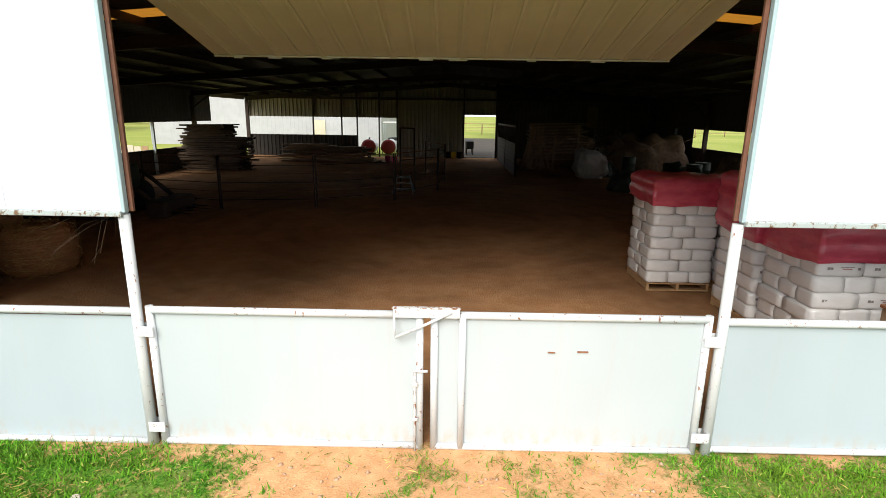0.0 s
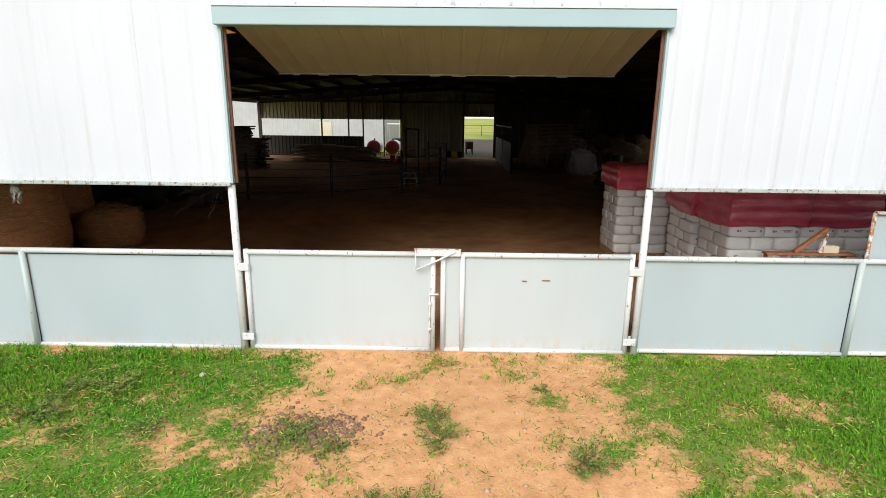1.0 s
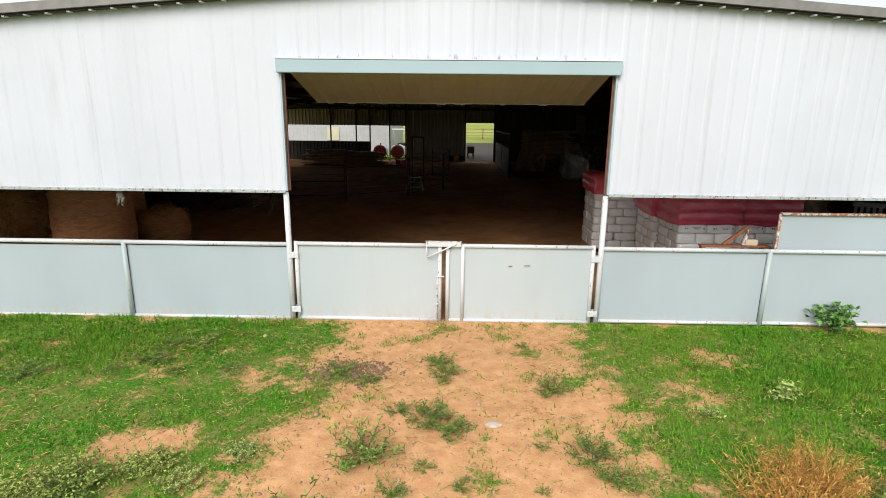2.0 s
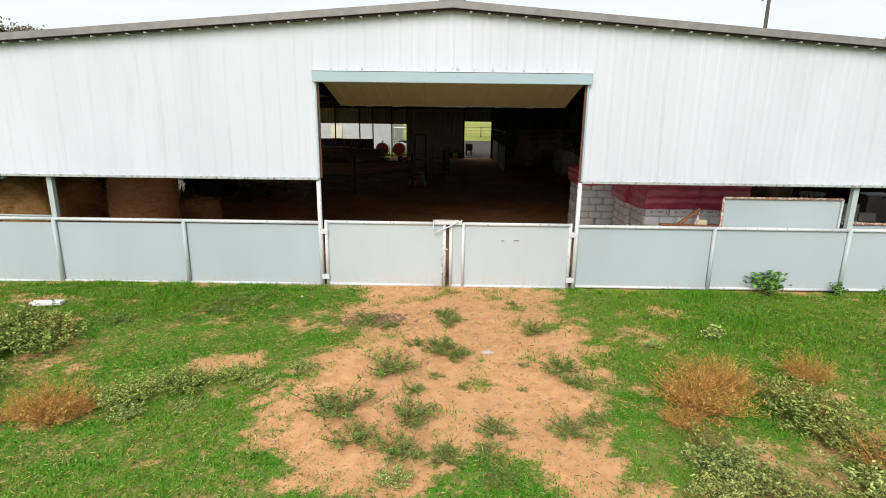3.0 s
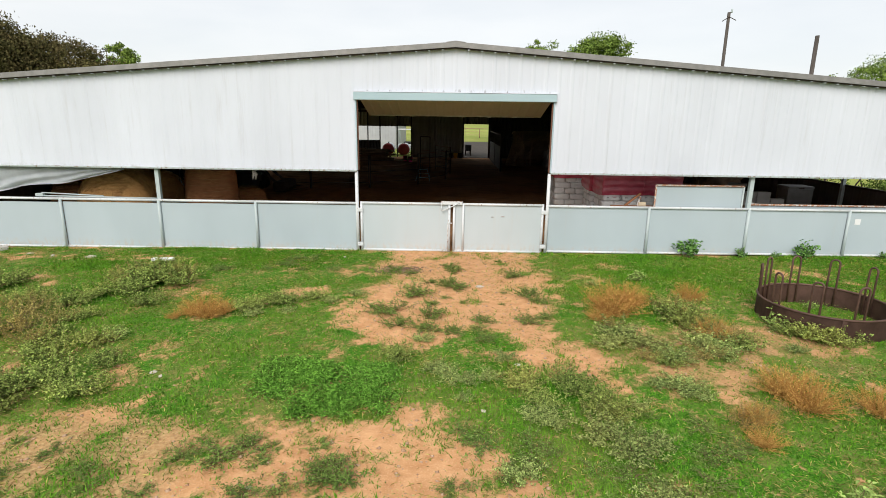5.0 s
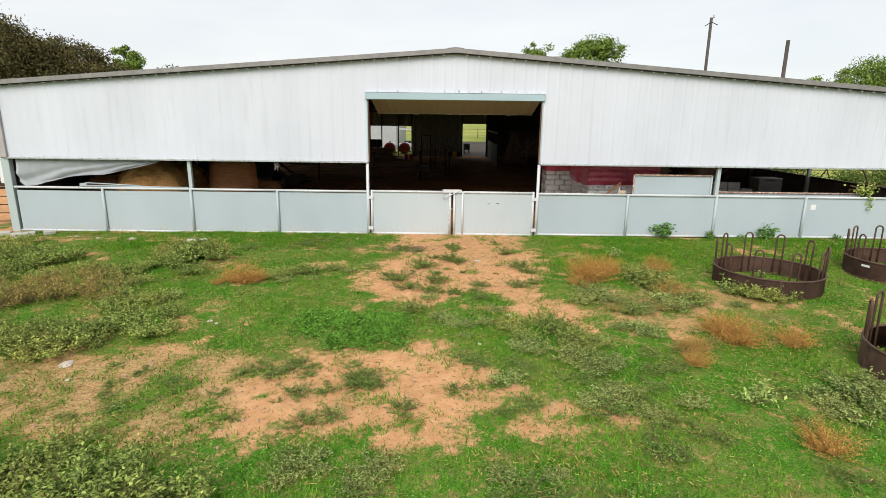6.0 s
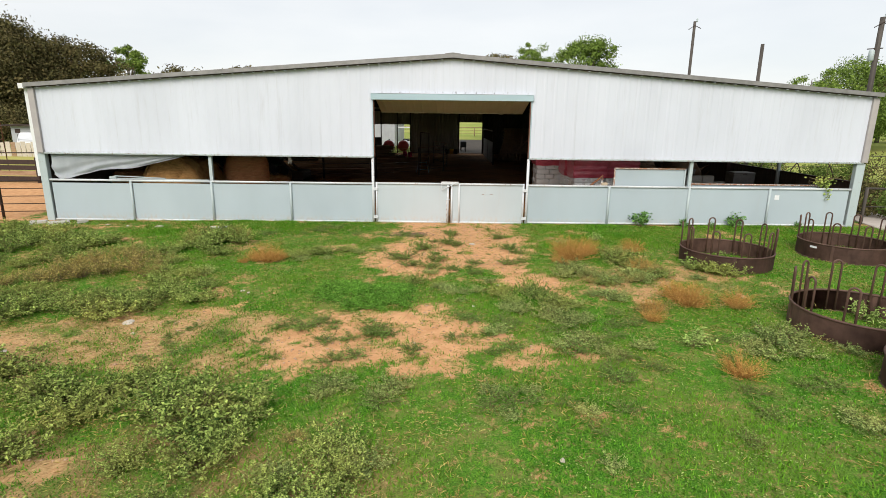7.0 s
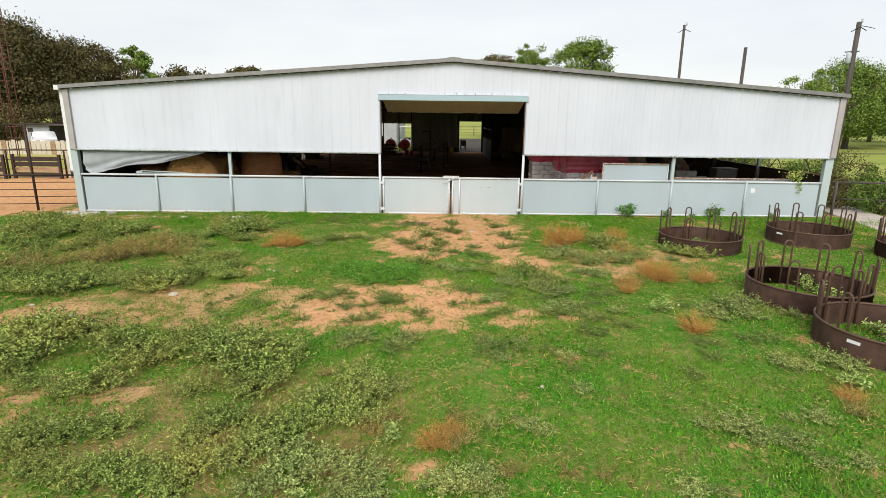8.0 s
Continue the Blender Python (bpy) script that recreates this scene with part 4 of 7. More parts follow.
def feed_stack(x, y, turn, layers, red, label, sx=1.0, sy=1.0):
    m = pose(x, y, fz(y) + 0.016, 0, 0, turn) @ Matrix.Diagonal((sx, sy, 1, 1))
    p = thing("pallet", "pale wooden shipping pallet under feed bags", "pallet", m, "feed pallets")
    wood_pallet(p)
    rg = np.random.default_rng(int(100 * (x + 3 * y)))
    st = thing("feed_bag_stack", label, "feed bags", m @ Matrix.Translation((0, 0, 0.134)), "feed bag stacks")
    for k in range(layers):
        key = "red" if k >= layers - red else "white"
        q = k % 2
        nx_, ny_ = ((3, 2), (2, 3))[q]
        for i in range(nx_):
            for j in range(ny_):
                bx = (i + 0.5) * BW / nx_ - BW / 2 + rg.normal(0, 0.008)
                by = (j + 0.5) * BD / ny_ - BD / 2 + rg.normal(0, 0.008)
                share("bag", bags[key, q][rg.integers(3)], st, pose(bx, by, BH * (k + 0.5), 0, 0, rg.normal(0, 1.2)))
        if q == 1 and key == "white" and y < 4.5:
            for i in range(2):
                cx, cz = (i - 0.5) * BW / 2, BH * (k + 0.5)
                for dx, dz, w_, h_, mt in ((-0.15, 0.01, 0.026, 0.03, M_INK), (-0.115, 0.01, 0.02, 0.026, M_INK), (0.05, 0.028, 0.15, 0.007, M_INK), (0.05, 0.006, 0.10, 0.014, M_REDINK), (0.18, 0.01, 0.024, 0.028, M_INK)):
                    part("print_bar", box(B(), cx + dx - w_ / 2, cx + dx + w_ / 2, -BD / 2 - 0.010, -BD / 2 - 0.003, cz + dz - h_ / 2, cz + dz + h_ / 2), mt, st)
    bm = B()
    top, skirt = BH * layers, BH * red + 0.02
    n, m_ = 24, 6 * red
    cols = []
    for i in range(n + 1):
        u = i / n - 0.5
        col = []
        for j in range(n + 1):
            v = j / n - 0.5
            z = top + 0.03 + 0.035 * noise.noise(Vector((4 * u + x, 4 * v + y, 2.0))) - (0.03 if max(abs(u), abs(v)) > 0.49 else 0.0)
            col.append(bm.verts.new((u * (BW + 0.05), v * (BD + 0.05), z)))
        cols.append(col)
    for p, q in zip(cols, cols[1:]):
        for j in range(n):
            bm.faces.new((p[j], q[j], q[j + 1], p[j + 1])).smooth = True
    rim = [cols[i][0] for i in range(n)] + [cols[n][j] for j in range(n)] + [cols[n - i][n] for i in range(n)] + [cols[0][n - j] for j in range(n)]
    prev = rim
    for k in range(1, m_ + 1):
        row = []
        for i, vtx in enumerate(rim):
            drop = skirt * k / m_
            c = vtx.co
            bulge = 0.026 * abs(math.sin(math.pi * (drop + 0.01) / BH)) ** 0.6 + 0.012 * noise.noise(Vector((3.5 * c.x + x, 3.5 * c.y + y, 9 * drop)))
            out = Vector((c.x / BW * (2 if abs(c.x) > BW * 0.48 else 0), c.y / BD * (2 if abs(c.y) > BD * 0.48 else 0), 0))
            row.append(bm.verts.new(Vector((c.x, c.y, top - drop + (0.05 * noise.noise(Vector((2.2 * c.x + x, 2.2 * c.y + y, x))) * k / m_))) + out * (0.012 + bulge)))
        for i in range(len(rim)):
            q = (i + 1) % len(rim)
            bm.faces.new((prev[i], prev[q], row[q], row[i])).smooth = True
        prev = row
    bmesh.ops.recalc_face_normals(bm, faces=bm.faces)
    bmesh.ops.solidify(bm, geom=bm.faces[:], thickness=0.003)
    part("wrap_film", bm, M_REDBAG, st, "crumpled red plastic film over the top")
    return st


WRAPPED = "shrink-wrapped stack of white and red feed bags"
feed_stack(3.84, 4.74, 0, 9, 2, WRAPPED)
feed_stack(4.95, 4.45, 0, 9, 2, WRAPPED)
feed_stack(4.62, 3.20, -1, 10, 4, WRAPPED)
feed_stack(4.69, 2.13, 0, 10, 4, WRAPPED)
feed_stack(5.76, 2.20, 1, 10, 4, WRAPPED)
feed_stack(5.75, 3.35, 0, 9, 3, WRAPPED)


# ---- hay bales ----
def bale_mesh(r, h, seed, material):
    rg = np.random.default_rng(seed)
    bm = B()
    prof = [(0.001, 0.0), (r * 0.5, 0.0), (r * 0.74, 0.015), (r * 0.86, 0.06)] + [(r * (0.885 + 0.115 * math.sin(math.pi * t) ** 0.6 + 0.008 * math.sin(23 * t)), 0.10 + (h - 0.2) * t) for t in np.linspace(0.02, 0.98, 13)] + [(r * 0.86, h - 0.06), (r * 0.74, h - 0.015), (r * 0.5, h), (0.001, h + 0.01)]
    lathe(bm, prof, 40)
    off = Vector(rg.uniform(-9, 9, 3))
    for v in bm.verts:
        v.co += Vector((v.co.x, v.co.y, 0)) * 0.05 * noise.noise(v.co * 1.6 + off) + Vector(rg.normal(0, 0.009, 3))
    return mesh_of("hay", bm, material, True)


def bale(x, y, r, h, lying=False, turn=0.0):
    lab = "round golden hay bale lying on its side" if lying else "round weathered red-brown hay bale standing on end"
    m = pose(x, y, fz(y) + 0.012)
    if lying:
        m = pose(x, y, fz(y) + r * 1.0, 0, 0, turn) @ pose(0, 0, 0, 90, 0, 0) @ Matrix.Translation((0, 0, -h / 2))
    ob = thing("hay_bale", lab, "hay bale", m, "hay bales")
    share("hay", bale_mesh(r, h, int(97 * abs(x) + 13 * y), M_HAY if lying else M_OLDHAY), ob)
    for k in range(9):
        z = 0.14 + (h - 0.28) * k / 8
        rr = r * (0.92 + 0.095 * math.sin(math.pi * (z - 0.1) / (h - 0.2)) ** 0.6)
        pts = [((rr + 0.006 * math.sin(7 * a + k)) * math.cos(a), (rr + 0.006 * math.sin(7 * a + k)) * math.sin(a), z + 0.015 * math.sin(3 * a + 2 * k)) for a in np.linspace(0, 2 * math.pi, 41)]
        part("twine", tube(B(), pts, 0.003, 4, False), M_TWINE, ob)
    rg = np.random.default_rng(int(31 * abs(x)))
    n = 4200 if lying else 1200
    a, z = rg.random(n) * 2 * math.pi, h * rg.random(n)
    rz_ = r * (0.90 + 0.095 * np.sin(np.pi * np.clip(z / h, 0.03, 0.97)) ** 0.6)
    P = np.stack([rz_ * np.cos(a), rz_ * np.sin(a), z], 1)
    up = rg.random(n) < 0.25
    P[up] = np.stack([0.8 * r * np.sqrt(rg.random(up.sum())) * np.cos(a[up]), 0.8 * r * np.sqrt(rg.random(up.sum())) * np.sin(a[up]), np.full(up.sum(), h)], 1)
    D = np.stack([-np.sin(a), np.cos(a), 0.5 * rg.normal(0, 1, n)], 1) * np.where(rg.random((n, 1)) < 0.5, 1, -1) + 0.35 * np.stack([np.cos(a), np.sin(a), 0 * a], 1) * rg.random((n, 1))
    V, F = leaf_arrays(P, D, np.stack([np.cos(a), np.sin(a), 0.3 + 0 * a], 1), 0.06 + 0.14 * rg.random(n), 0.006 + 0.007 * rg.random(n), 0.0)
    tagged(share("loose_straw", array_mesh("loose_straw", V, F, M_STRAW), ob), kind="stuff")


M_TWINE = plain("pale_twine", (0.42, 0.28, 0.13), (0.52, 0.36, 0.18), 20, 0.9)
bale(-7.25, 2.75, 0.74, 1.78)
bale(-6.95, 4.75, 0.62, 0.80)
bale(-8.4, 5.2, 0.70, 1.35)
bale(-11.3, 2.9, 0.82, 1.2)
bale(-10.4, 4.4, 0.82, 1.5)
bale(-9.12, 1.25, 0.93, 1.1, True, 14)
bale(-9.08, 2.80, 0.82, 1.15, True, 72)

# ---- ring feeders on the grass ----
def ring_feeder():
    rf = thing("ring_feeder", "rust-brown steel hay ring feeder standing on grass", "hay feeder", group="hay ring feeders")
    R = 0.97
    bm = B()
    lathe(bm, [(R, 0.0), (R, 0.39)], 72)
    for f in list(bm.faces):
        if len(f.verts) > 4:
            bm.faces.remove(f)
    r2 = bmesh.ops.solidify(bm, geom=bm.faces[:], thickness=0.006)
    for f in bm.faces:
        f.smooth = False
    part("band", bm, M_RING, rf, "rusty sheet steel band")
    for z, rr in ((0.395, 0.019), (0.02, 0.016)):
        bm = tube(B(), [(R * math.cos(a), R * math.sin(a), z) for a in np.linspace(0, 2 * math.pi, 57)], rr, 8, False)
        part("hoop", bm, M_RING, rf)
    for k in range(10):
        a = 2 * math.pi * (k + 0.3) / 10
        h, w = 0.93, 0.07
        pts = [(-w, 0.05), (-w, h - 0.07)] + [(-w * math.cos(t), h - 0.07 + 0.07 * math.sin(t)) for t in np.linspace(0.3, math.pi - 0.3, 6)] + [(w, h - 0.07), (w, 0.05)]
        c, s_ = math.cos(a), math.sin(a)
        bm = tube(B(), [((R - 0.03 + 0.04 * max(0, z - 0.4)) * c - u * s_, (R - 0.03 + 0.04 * max(0, z - 0.4)) * s_ + u * c, z) for u, z in pts], 0.017, 8)
        part("loop", bm, M_RING, rf)
    for k in range(3):
        a = 2 * math.pi * k / 3 + 0.4
        bm = box(B(), R - 0.004, R + 0.012, -0.03, 0.03, 0.0, 0.42, 0, Matrix.Rotation(a, 4, "Z"))
        part("joint_plate", bm, M_RING, rf)
    bm = box(B(), R + 0.003, R + 0.006, -0.085, 0.085, 0.275, 0.32, 0, Matrix.Rotation(radians(238), 4, "Z"))
    part("maker_plate", bm, M_WHITE, rf, "small white maker's plate")
    return rf


ring0 = ring_feeder()
spots = ((6.30, -4.45, 110), (9.58, -3.65, -41), (6.37, -8.50, 140), (6.22, -10.67, -34), (11.1, -5.6, 70))
for k, (x, y, turn) in enumerate(spots):
    m = pose(x, y, ground_at(x, y) - 0.03, 0, 0, turn)
    if k == 0:
        ring0.matrix_basis = m
    else:
        copy_thing(ring0, m)


# ---- plants ----
def bush_meshes(seed, radius, height, stems, leaves, leaf_l, leaf_w, material, upright=0.5, sprigs=0, stems_of=None):
    """A weed: stems spreading from one root, leaves along them."""
    rg = np.random.default_rng(seed)
    bm = B()
    P, D = [], []
    for s in range(stems):
        a = rg.random() * 2 * math.pi
        reach = radius * math.sqrt(rg.random()) * (1.0 if upright < 0.8 else 0.8)
        top = height * (0.45 + 0.55 * rg.random()) * (1.05 - 0.45 * (reach / radius) ** 2)
        if upright > 0.8:
            top = height * (0.3 + 0.7 * rg.random() ** 1.3) * (1.1 - 0.5 * (reach / radius))
        pts = []
        for t in np.linspace(0, 1, 5):
            r = reach * (t ** 0.8)
            z = top * (t ** (0.8 if upright < 0.8 else 1.0))
            pts.append(Vector((r * math.cos(a) + 0.02 * rg.normal(), r * math.sin(a) + 0.02 * rg.normal(), z)))
        pts[0] = Vector((0.05 * rg.normal(), 0.05 * rg.normal(), -0.03))
        tube(bm, pts, [0.006, 0.005, 0.004, 0.003, 0.002], 3, False)
        k = max(3, leaves // stems)
        ts = 0.2 + 0.8 * rg.random(k) ** 0.8
        pp = np.array([pts[0].lerp(pts[-1], t) for t in ts]) * 1.0
        mid = np.array([pts[min(int(t * 4), 3)].lerp(pts[min(int(t * 4) + 1, 4)], t * 4 - int(t * 4)) for t in ts])
        P.append(mid + rg.normal(0, leaf_l * 0.45, (k, 3)) * np.array([1, 1, 0.6]))
        dd = rg.normal(0, 1, (k, 3))
        dd[:, 2] = dd[:, 2] * 0.5 + (0.25 if upright < 0.8 else 0.9)
        D.append(dd)
    for s in range(sprigs):
        # thin flowering shoots that stand out above the mass
        a, r = rg.random() * 2 * math.pi, radius * math.sqrt(rg.random()) * 0.92
        foot = np.array([r * math.cos(a), r * math.sin(a), height * 0.35])
        tip = foot + np.array([0.05 * rg.normal() + 0.12 * math.cos(a), 0.05 * rg.normal() + 0.12 * math.sin(a), height * (0.55 + 0.45 * rg.random()) * (1.0 - 0.4 * r / radius)])
        tube(bm, [foot, (foot + tip) / 2, tip], [0.003, 0.0025, 0.0015], 3, False)
        u = rg.random((16, 1)) ** 0.7
        P.append(foot + (tip - foot) * u + rg.normal(0, 0.012, (16, 3)))
        D.append(rg.normal(0, 1, (16, 3)) + np.array([0, 0, 0.9]))
    P, D = np.concatenate(P), np.concatenate(D)
    P[:, 2] = np.maximum(P[:, 2], 0.01)
    N = rg.normal(0, 0.5, P.shape) + np.array([0, 0, 1.0])
    n = len(P)
    V, F = leaf_arrays(P, D, N, leaf_l * (0.6 + 0.8 * rg.random(n)), leaf_w * (0.6 + 0.8 * rg.random(n)))
    return array_mesh("foliage", V, F, material), mesh_of("stalkwork", bm, stems_of or M_STEM)


KINDS = {
    "weed_bush": [bush_meshes(40 + k, 0.48, 0.40, 48, 1600, 0.046, 0.024, M_WEED, sprigs=26) for k in range(4)],
    "grey_bush": [bush_meshes(50 + k, 0.44, 0.32, 38, 1250, 0.044, 0.022, M_GREYWEED, sprigs=12) for k in range(4)],
    "orange_weed": [bush_meshes(60 + k, 0.80, 0.70, 140, 2600, 0.05, 0.0075, M_ORANGE, 0.9, stems_of=M_DRYSTEM) for k in range(3)],
    "straw_bush": [bush_meshes(65 + k, 0.46, 0.42, 46, 760, 0.044, 0.013, M_STRAWWEED, 0.7, sprigs=30) for k in range(3)],
    "creeping_weed": [bush_meshes(70 + k, 0.5, 0.2, 50, 1600, 0.07, 0.017, M_MAT) for k in range(3)],
    "small_tuft": [bush_meshes(80 + k, 0.28, 0.17, 28, 620, 0.034, 0.012, M_TUFT, sprigs=5) for k in range(3)],
    "pale_weed": [bush_meshes(90 + k, 0.24, 0.3, 18, 260, 0.06, 0.026, M_PALE) for k in range(2)],
    "broad_leaf_plant": [bush_meshes(95 + k, 0.36, 0.62, 20, 260, 0.11, 0.07, M_LEAFY, 0.6) for k in range(2)],
}
LABELS = {
    "weed_bush": ("bushy dull green weed growing in the grass", "weed"),
    "grey_bush": ("low grey-green weed clump in the grass", "weed"),
    "orange_weed": ("dry orange-brown upright weed", "weed"),
    "straw_bush": ("dry straw-coloured weed clump in the grass", "weed"),
    "creeping_weed": ("bright green creeping weed mat", "weed"),
    "small_tuft": ("small green weed tuft on bare earth", "weed"),
    "pale_weed": ("pale green broad-leaved weed", "weed"),
    "broad_leaf_plant": ("large-leaved green plant against the fence", "plant"),
}
plant_rng = random.Random(5)


def plant(kind, x, y, scale=1.0, flat=1.0):
    fol, stm = plant_rng.choice(KINDS[kind])
    lab, cat = LABELS[kind]
    ob = thing(kind, lab, cat, pose(x, y, ground_at(x, y) - 0.01, 0, 0, plant_rng.uniform(0, 360)) @ Matrix.Diagonal((scale, scale, scale * flat, 1)), kind.replace("_", " ") + "s")
    share("foliage", fol, ob)
    share("stalkwork", stm, ob)


def spread(kind, cx, cy, rx, ry, count, s0, s1, flat=0.85):
    for k in range(count):
        a, r = plant_rng.uniform(0, 2 * math.pi), math.sqrt(plant_rng.random())
        plant(kind, cx + rx * r * math.cos(a), cy + ry * r * math.sin(a), plant_rng.uniform(s0, s1), flat)


# weeds of the pasture
# bed south of the worn patch, west end
for x, y, s in ((-6.06, -11.00, 1.22), (-6.27, -10.17, 1.20), (-5.99, -9.93, 0.93), (-6.76, -9.86, 0.93), (-6.64, -10.42, 0.87), (-5.89, -11.40, 0.65), (-5.34, -11.73, 0.61), (-5.15, -10.42, 0.87), (-4.68, -10.64, 1.12), (-4.21, -11.06, 0.80), (-4.17, -10.67, 0.70), (-3.95, -10.26, 0.89), (-3.34, -10.88, 1.09), (-2.80, -11.29, 1.17), (-2.59, -10.97, 1.08), (-2.49, -11.93, 0.83), (-2.38, -11.17, 0.80), (-3.24, -10.53, 0.72), (-4.48, -11.74, 0.85), (-4.77, -11.89, 0.60), (-3.18, -11.94, 0.58), (-2.38, -11.64, 0.73)):
    plant("weed_bush", x, y, s, 0.8)
# bed near the south edge
for x, y, s in ((-1.63, -12.38, 0.66), (-1.31, -12.62, 0.63), (-1.09, -12.13, 0.69), (-1.08, -12.63, 0.58), (-1.70, -12.84, 0.61), (-1.99, -12.84, 0.61), (-2.39, -12.73, 0.61), (-2.69, -12.61, 0.52), (-2.03, -13.24, 0.66), (-2.67, -13.04, 0.58), (-2.46, -13.50, 0.54), (-2.72, -13.50, 0.54), (-2.90, -13.66, 0.61), (-3.25, -13.50, 0.54), (-3.40, -13.66, 0.52), (-3.67, -12.82, 0.61), (-4.08, -12.92, 0.60), (-4.33, -13.13, 0.68), (-4.58, -13.02, 0.49), (-3.99, -13.50, 0.45), (-2.56, -13.81, 0.51), (-3.72, -13.58, 0.41)):
    plant("weed_bush", x, y, s, 0.8)
# paler clumps near the south edge
for x, y, s in ((-1.73, -13.33, 0.78), (-1.38, -13.41, 0.58), (-2.23, -13.42, 0.58), (-1.15, -13.50, 0.57), (-0.94, -13.50, 0.57), (-1.50, -13.74, 0.64), (-1.85, -13.74, 0.54), (-1.08, -13.81, 0.54), (-0.80, -13.80, 0.54), (-0.01, -13.72, 0.54), (0.15, -13.56, 0.46), (-0.21, -13.72, 0.54), (0.19, -13.79, 0.45), (-0.84, -12.00, 0.61), (-1.69, -12.12, 0.54), (-1.42, -10.44, 0.61), (-0.75, -10.47, 0.61), (-1.63, -10.64, 0.45), (-0.90, -10.67, 0.45)):
    plant("grey_bush", x, y, s, 0.8)
# small clumps on the lawn
for x, y, s in ((0.68, -12.72, 0.43), (0.32, -12.73, 0.33), (0.84, -12.83, 0.32), (2.56, -12.69, 0.33), (2.93, -12.78, 0.65), (3.05, -12.98, 0.42), (3.34, -12.98, 0.52), (3.92, -12.54, 0.45), (3.60, -12.55, 0.33), (3.43, -13.34, 0.39), (3.81, -13.33, 0.39), (4.34, -11.14, 0.55), (4.54, -11.30, 0.54), (5.04, -11.12, 0.70), (2.01, -13.76, 0.45), (2.26, -13.76, 0.28), (0.41, -10.58, 0.45), (0.91, -10.58, 0.38), (0.60, -11.14, 0.35), (1.46, -11.98, 0.36), (1.46, -11.04, 0.42), (5.18, -11.33, 0.54)):
    plant("grey_bush", x, y, s, 0.8)
# straw tops in the south bed
for x, y, s in ((-0.04, -12.62, 0.35), (-0.16, -13.14, 0.37), (-1.69, -11.54, 0.35), (-0.93, -12.84, 0.38), (0.01, -13.02, 0.38), (-1.56, -13.13, 0.27), (-1.10, -13.22, 0.32), (-1.84, -13.48, 0.35), (-2.39, -13.02, 0.29), (-0.71, -12.60, 0.30), (-1.33, -13.64, 0.29), (-0.74, -13.48, 0.26), (0.41, -13.56, 0.34), (0.98, -13.55, 0.26), (1.28, -13.58, 0.26), (4.45, -12.41, 0.42)):
    plant("straw_bush", x, y, s, 0.95)
# bed north of the worn patch, front edge
for x, y, s in ((-8.53, -8.07, 0.75), (-8.04, -8.15, 0.93), (-7.65, -8.10, 0.93), (-7.34, -7.74, 0.96), (-7.32, -7.23, 0.81), (-6.78, -7.51, 0.78), (-6.38, -7.65, 0.78), (-5.86, -7.79, 0.96), (-5.57, -7.46, 0.80), (-5.62, -7.04, 0.83), (-6.08, -7.13, 0.81), (-6.63, -6.98, 0.61), (-8.48, -7.56, 0.78), (-8.07, -7.32, 0.80), (-8.88, -7.63, 0.78), (-7.87, -6.74, 0.63), (-5.29, -6.75, 0.84), (-4.75, -7.12, 0.81), (-4.83, -6.37, 0.65), (-5.80, -6.18, 0.89), (-5.46, -5.74, 0.69), (-6.22, -5.54, 0.69), (-8.09, -6.96, 0.61)):
    plant("weed_bush", x, y, s, 0.8)
# bed north of the worn patch, back rows
for x, y, s in ((-10.70, -3.99, 1.03), (-10.60, -3.26, 1.08), (-9.22, -4.19, 1.02), (-9.03, -3.50, 1.06), (-8.78, -3.11, 0.83), (-10.31, -5.46, 0.93), (-10.32, -4.91, 0.72), (-9.71, -5.91, 0.68), (-9.13, -4.78, 0.73), (-7.66, -4.05, 0.78), (-6.80, -4.29, 0.77), (-6.24, -4.81, 0.61), (-6.66, -3.85, 0.65), (-5.51, -4.10, 0.77), (-6.14, -3.62, 1.06), (-5.79, -2.90, 0.84), (-10.54, -2.86, 0.84), (-9.76, -2.80, 0.84), (-9.38, -5.25, 0.70), (-11.30, -4.57, 0.99), (-8.39, -4.59, 0.75)):
    plant("weed_bush", x, y, s, 0.8)
# straw-brown weeds in the bed
for x, y, s in ((-8.00, -6.14, 0.98), (-7.63, -5.88, 1.01), (-7.25, -5.62, 1.02), (-6.85, -5.35, 1.04), (-7.23, -4.61, 0.83), (-7.91, -4.94, 0.80), (-8.14, -5.47, 0.78), (-6.37, -5.78, 0.75), (-8.35, -6.19, 0.74), (-9.44, -6.76, 0.93), (-9.11, -6.71, 0.70), (-9.37, -7.15, 0.67), (-6.44, -2.56, 0.94), (-6.61, -2.95, 0.77), (-8.77, -6.50, 0.72), (-6.48, -4.98, 0.67)):
    plant("straw_bush", x, y, s, 0.95)
# grey-green clumps east of the track
for x, y, s in ((2.62, -5.38, 1.00), (2.89, -5.71, 0.83), (2.35, -5.73, 0.68), (3.73, -5.68, 0.96), (3.87, -5.98, 0.80), (3.14, -6.16, 0.77), (2.91, -6.93, 0.68), (2.99, -7.15, 0.55), (2.66, -6.94, 0.46), (2.20, -7.47, 0.42), (1.09, -7.85, 0.49), (0.90, -7.69, 0.41), (5.29, -4.89, 0.45), (5.08, -5.78, 0.41), (0.47, -6.77, 0.48), (0.20, -6.89, 0.46), (0.01, -6.89, 0.46), (0.13, -7.32, 0.32), (-0.12, -6.66, 0.48), (-0.24, -6.53, 0.49), (0.72, -6.21, 0.51)):
    plant("grey_bush", x, y, s, 0.8)
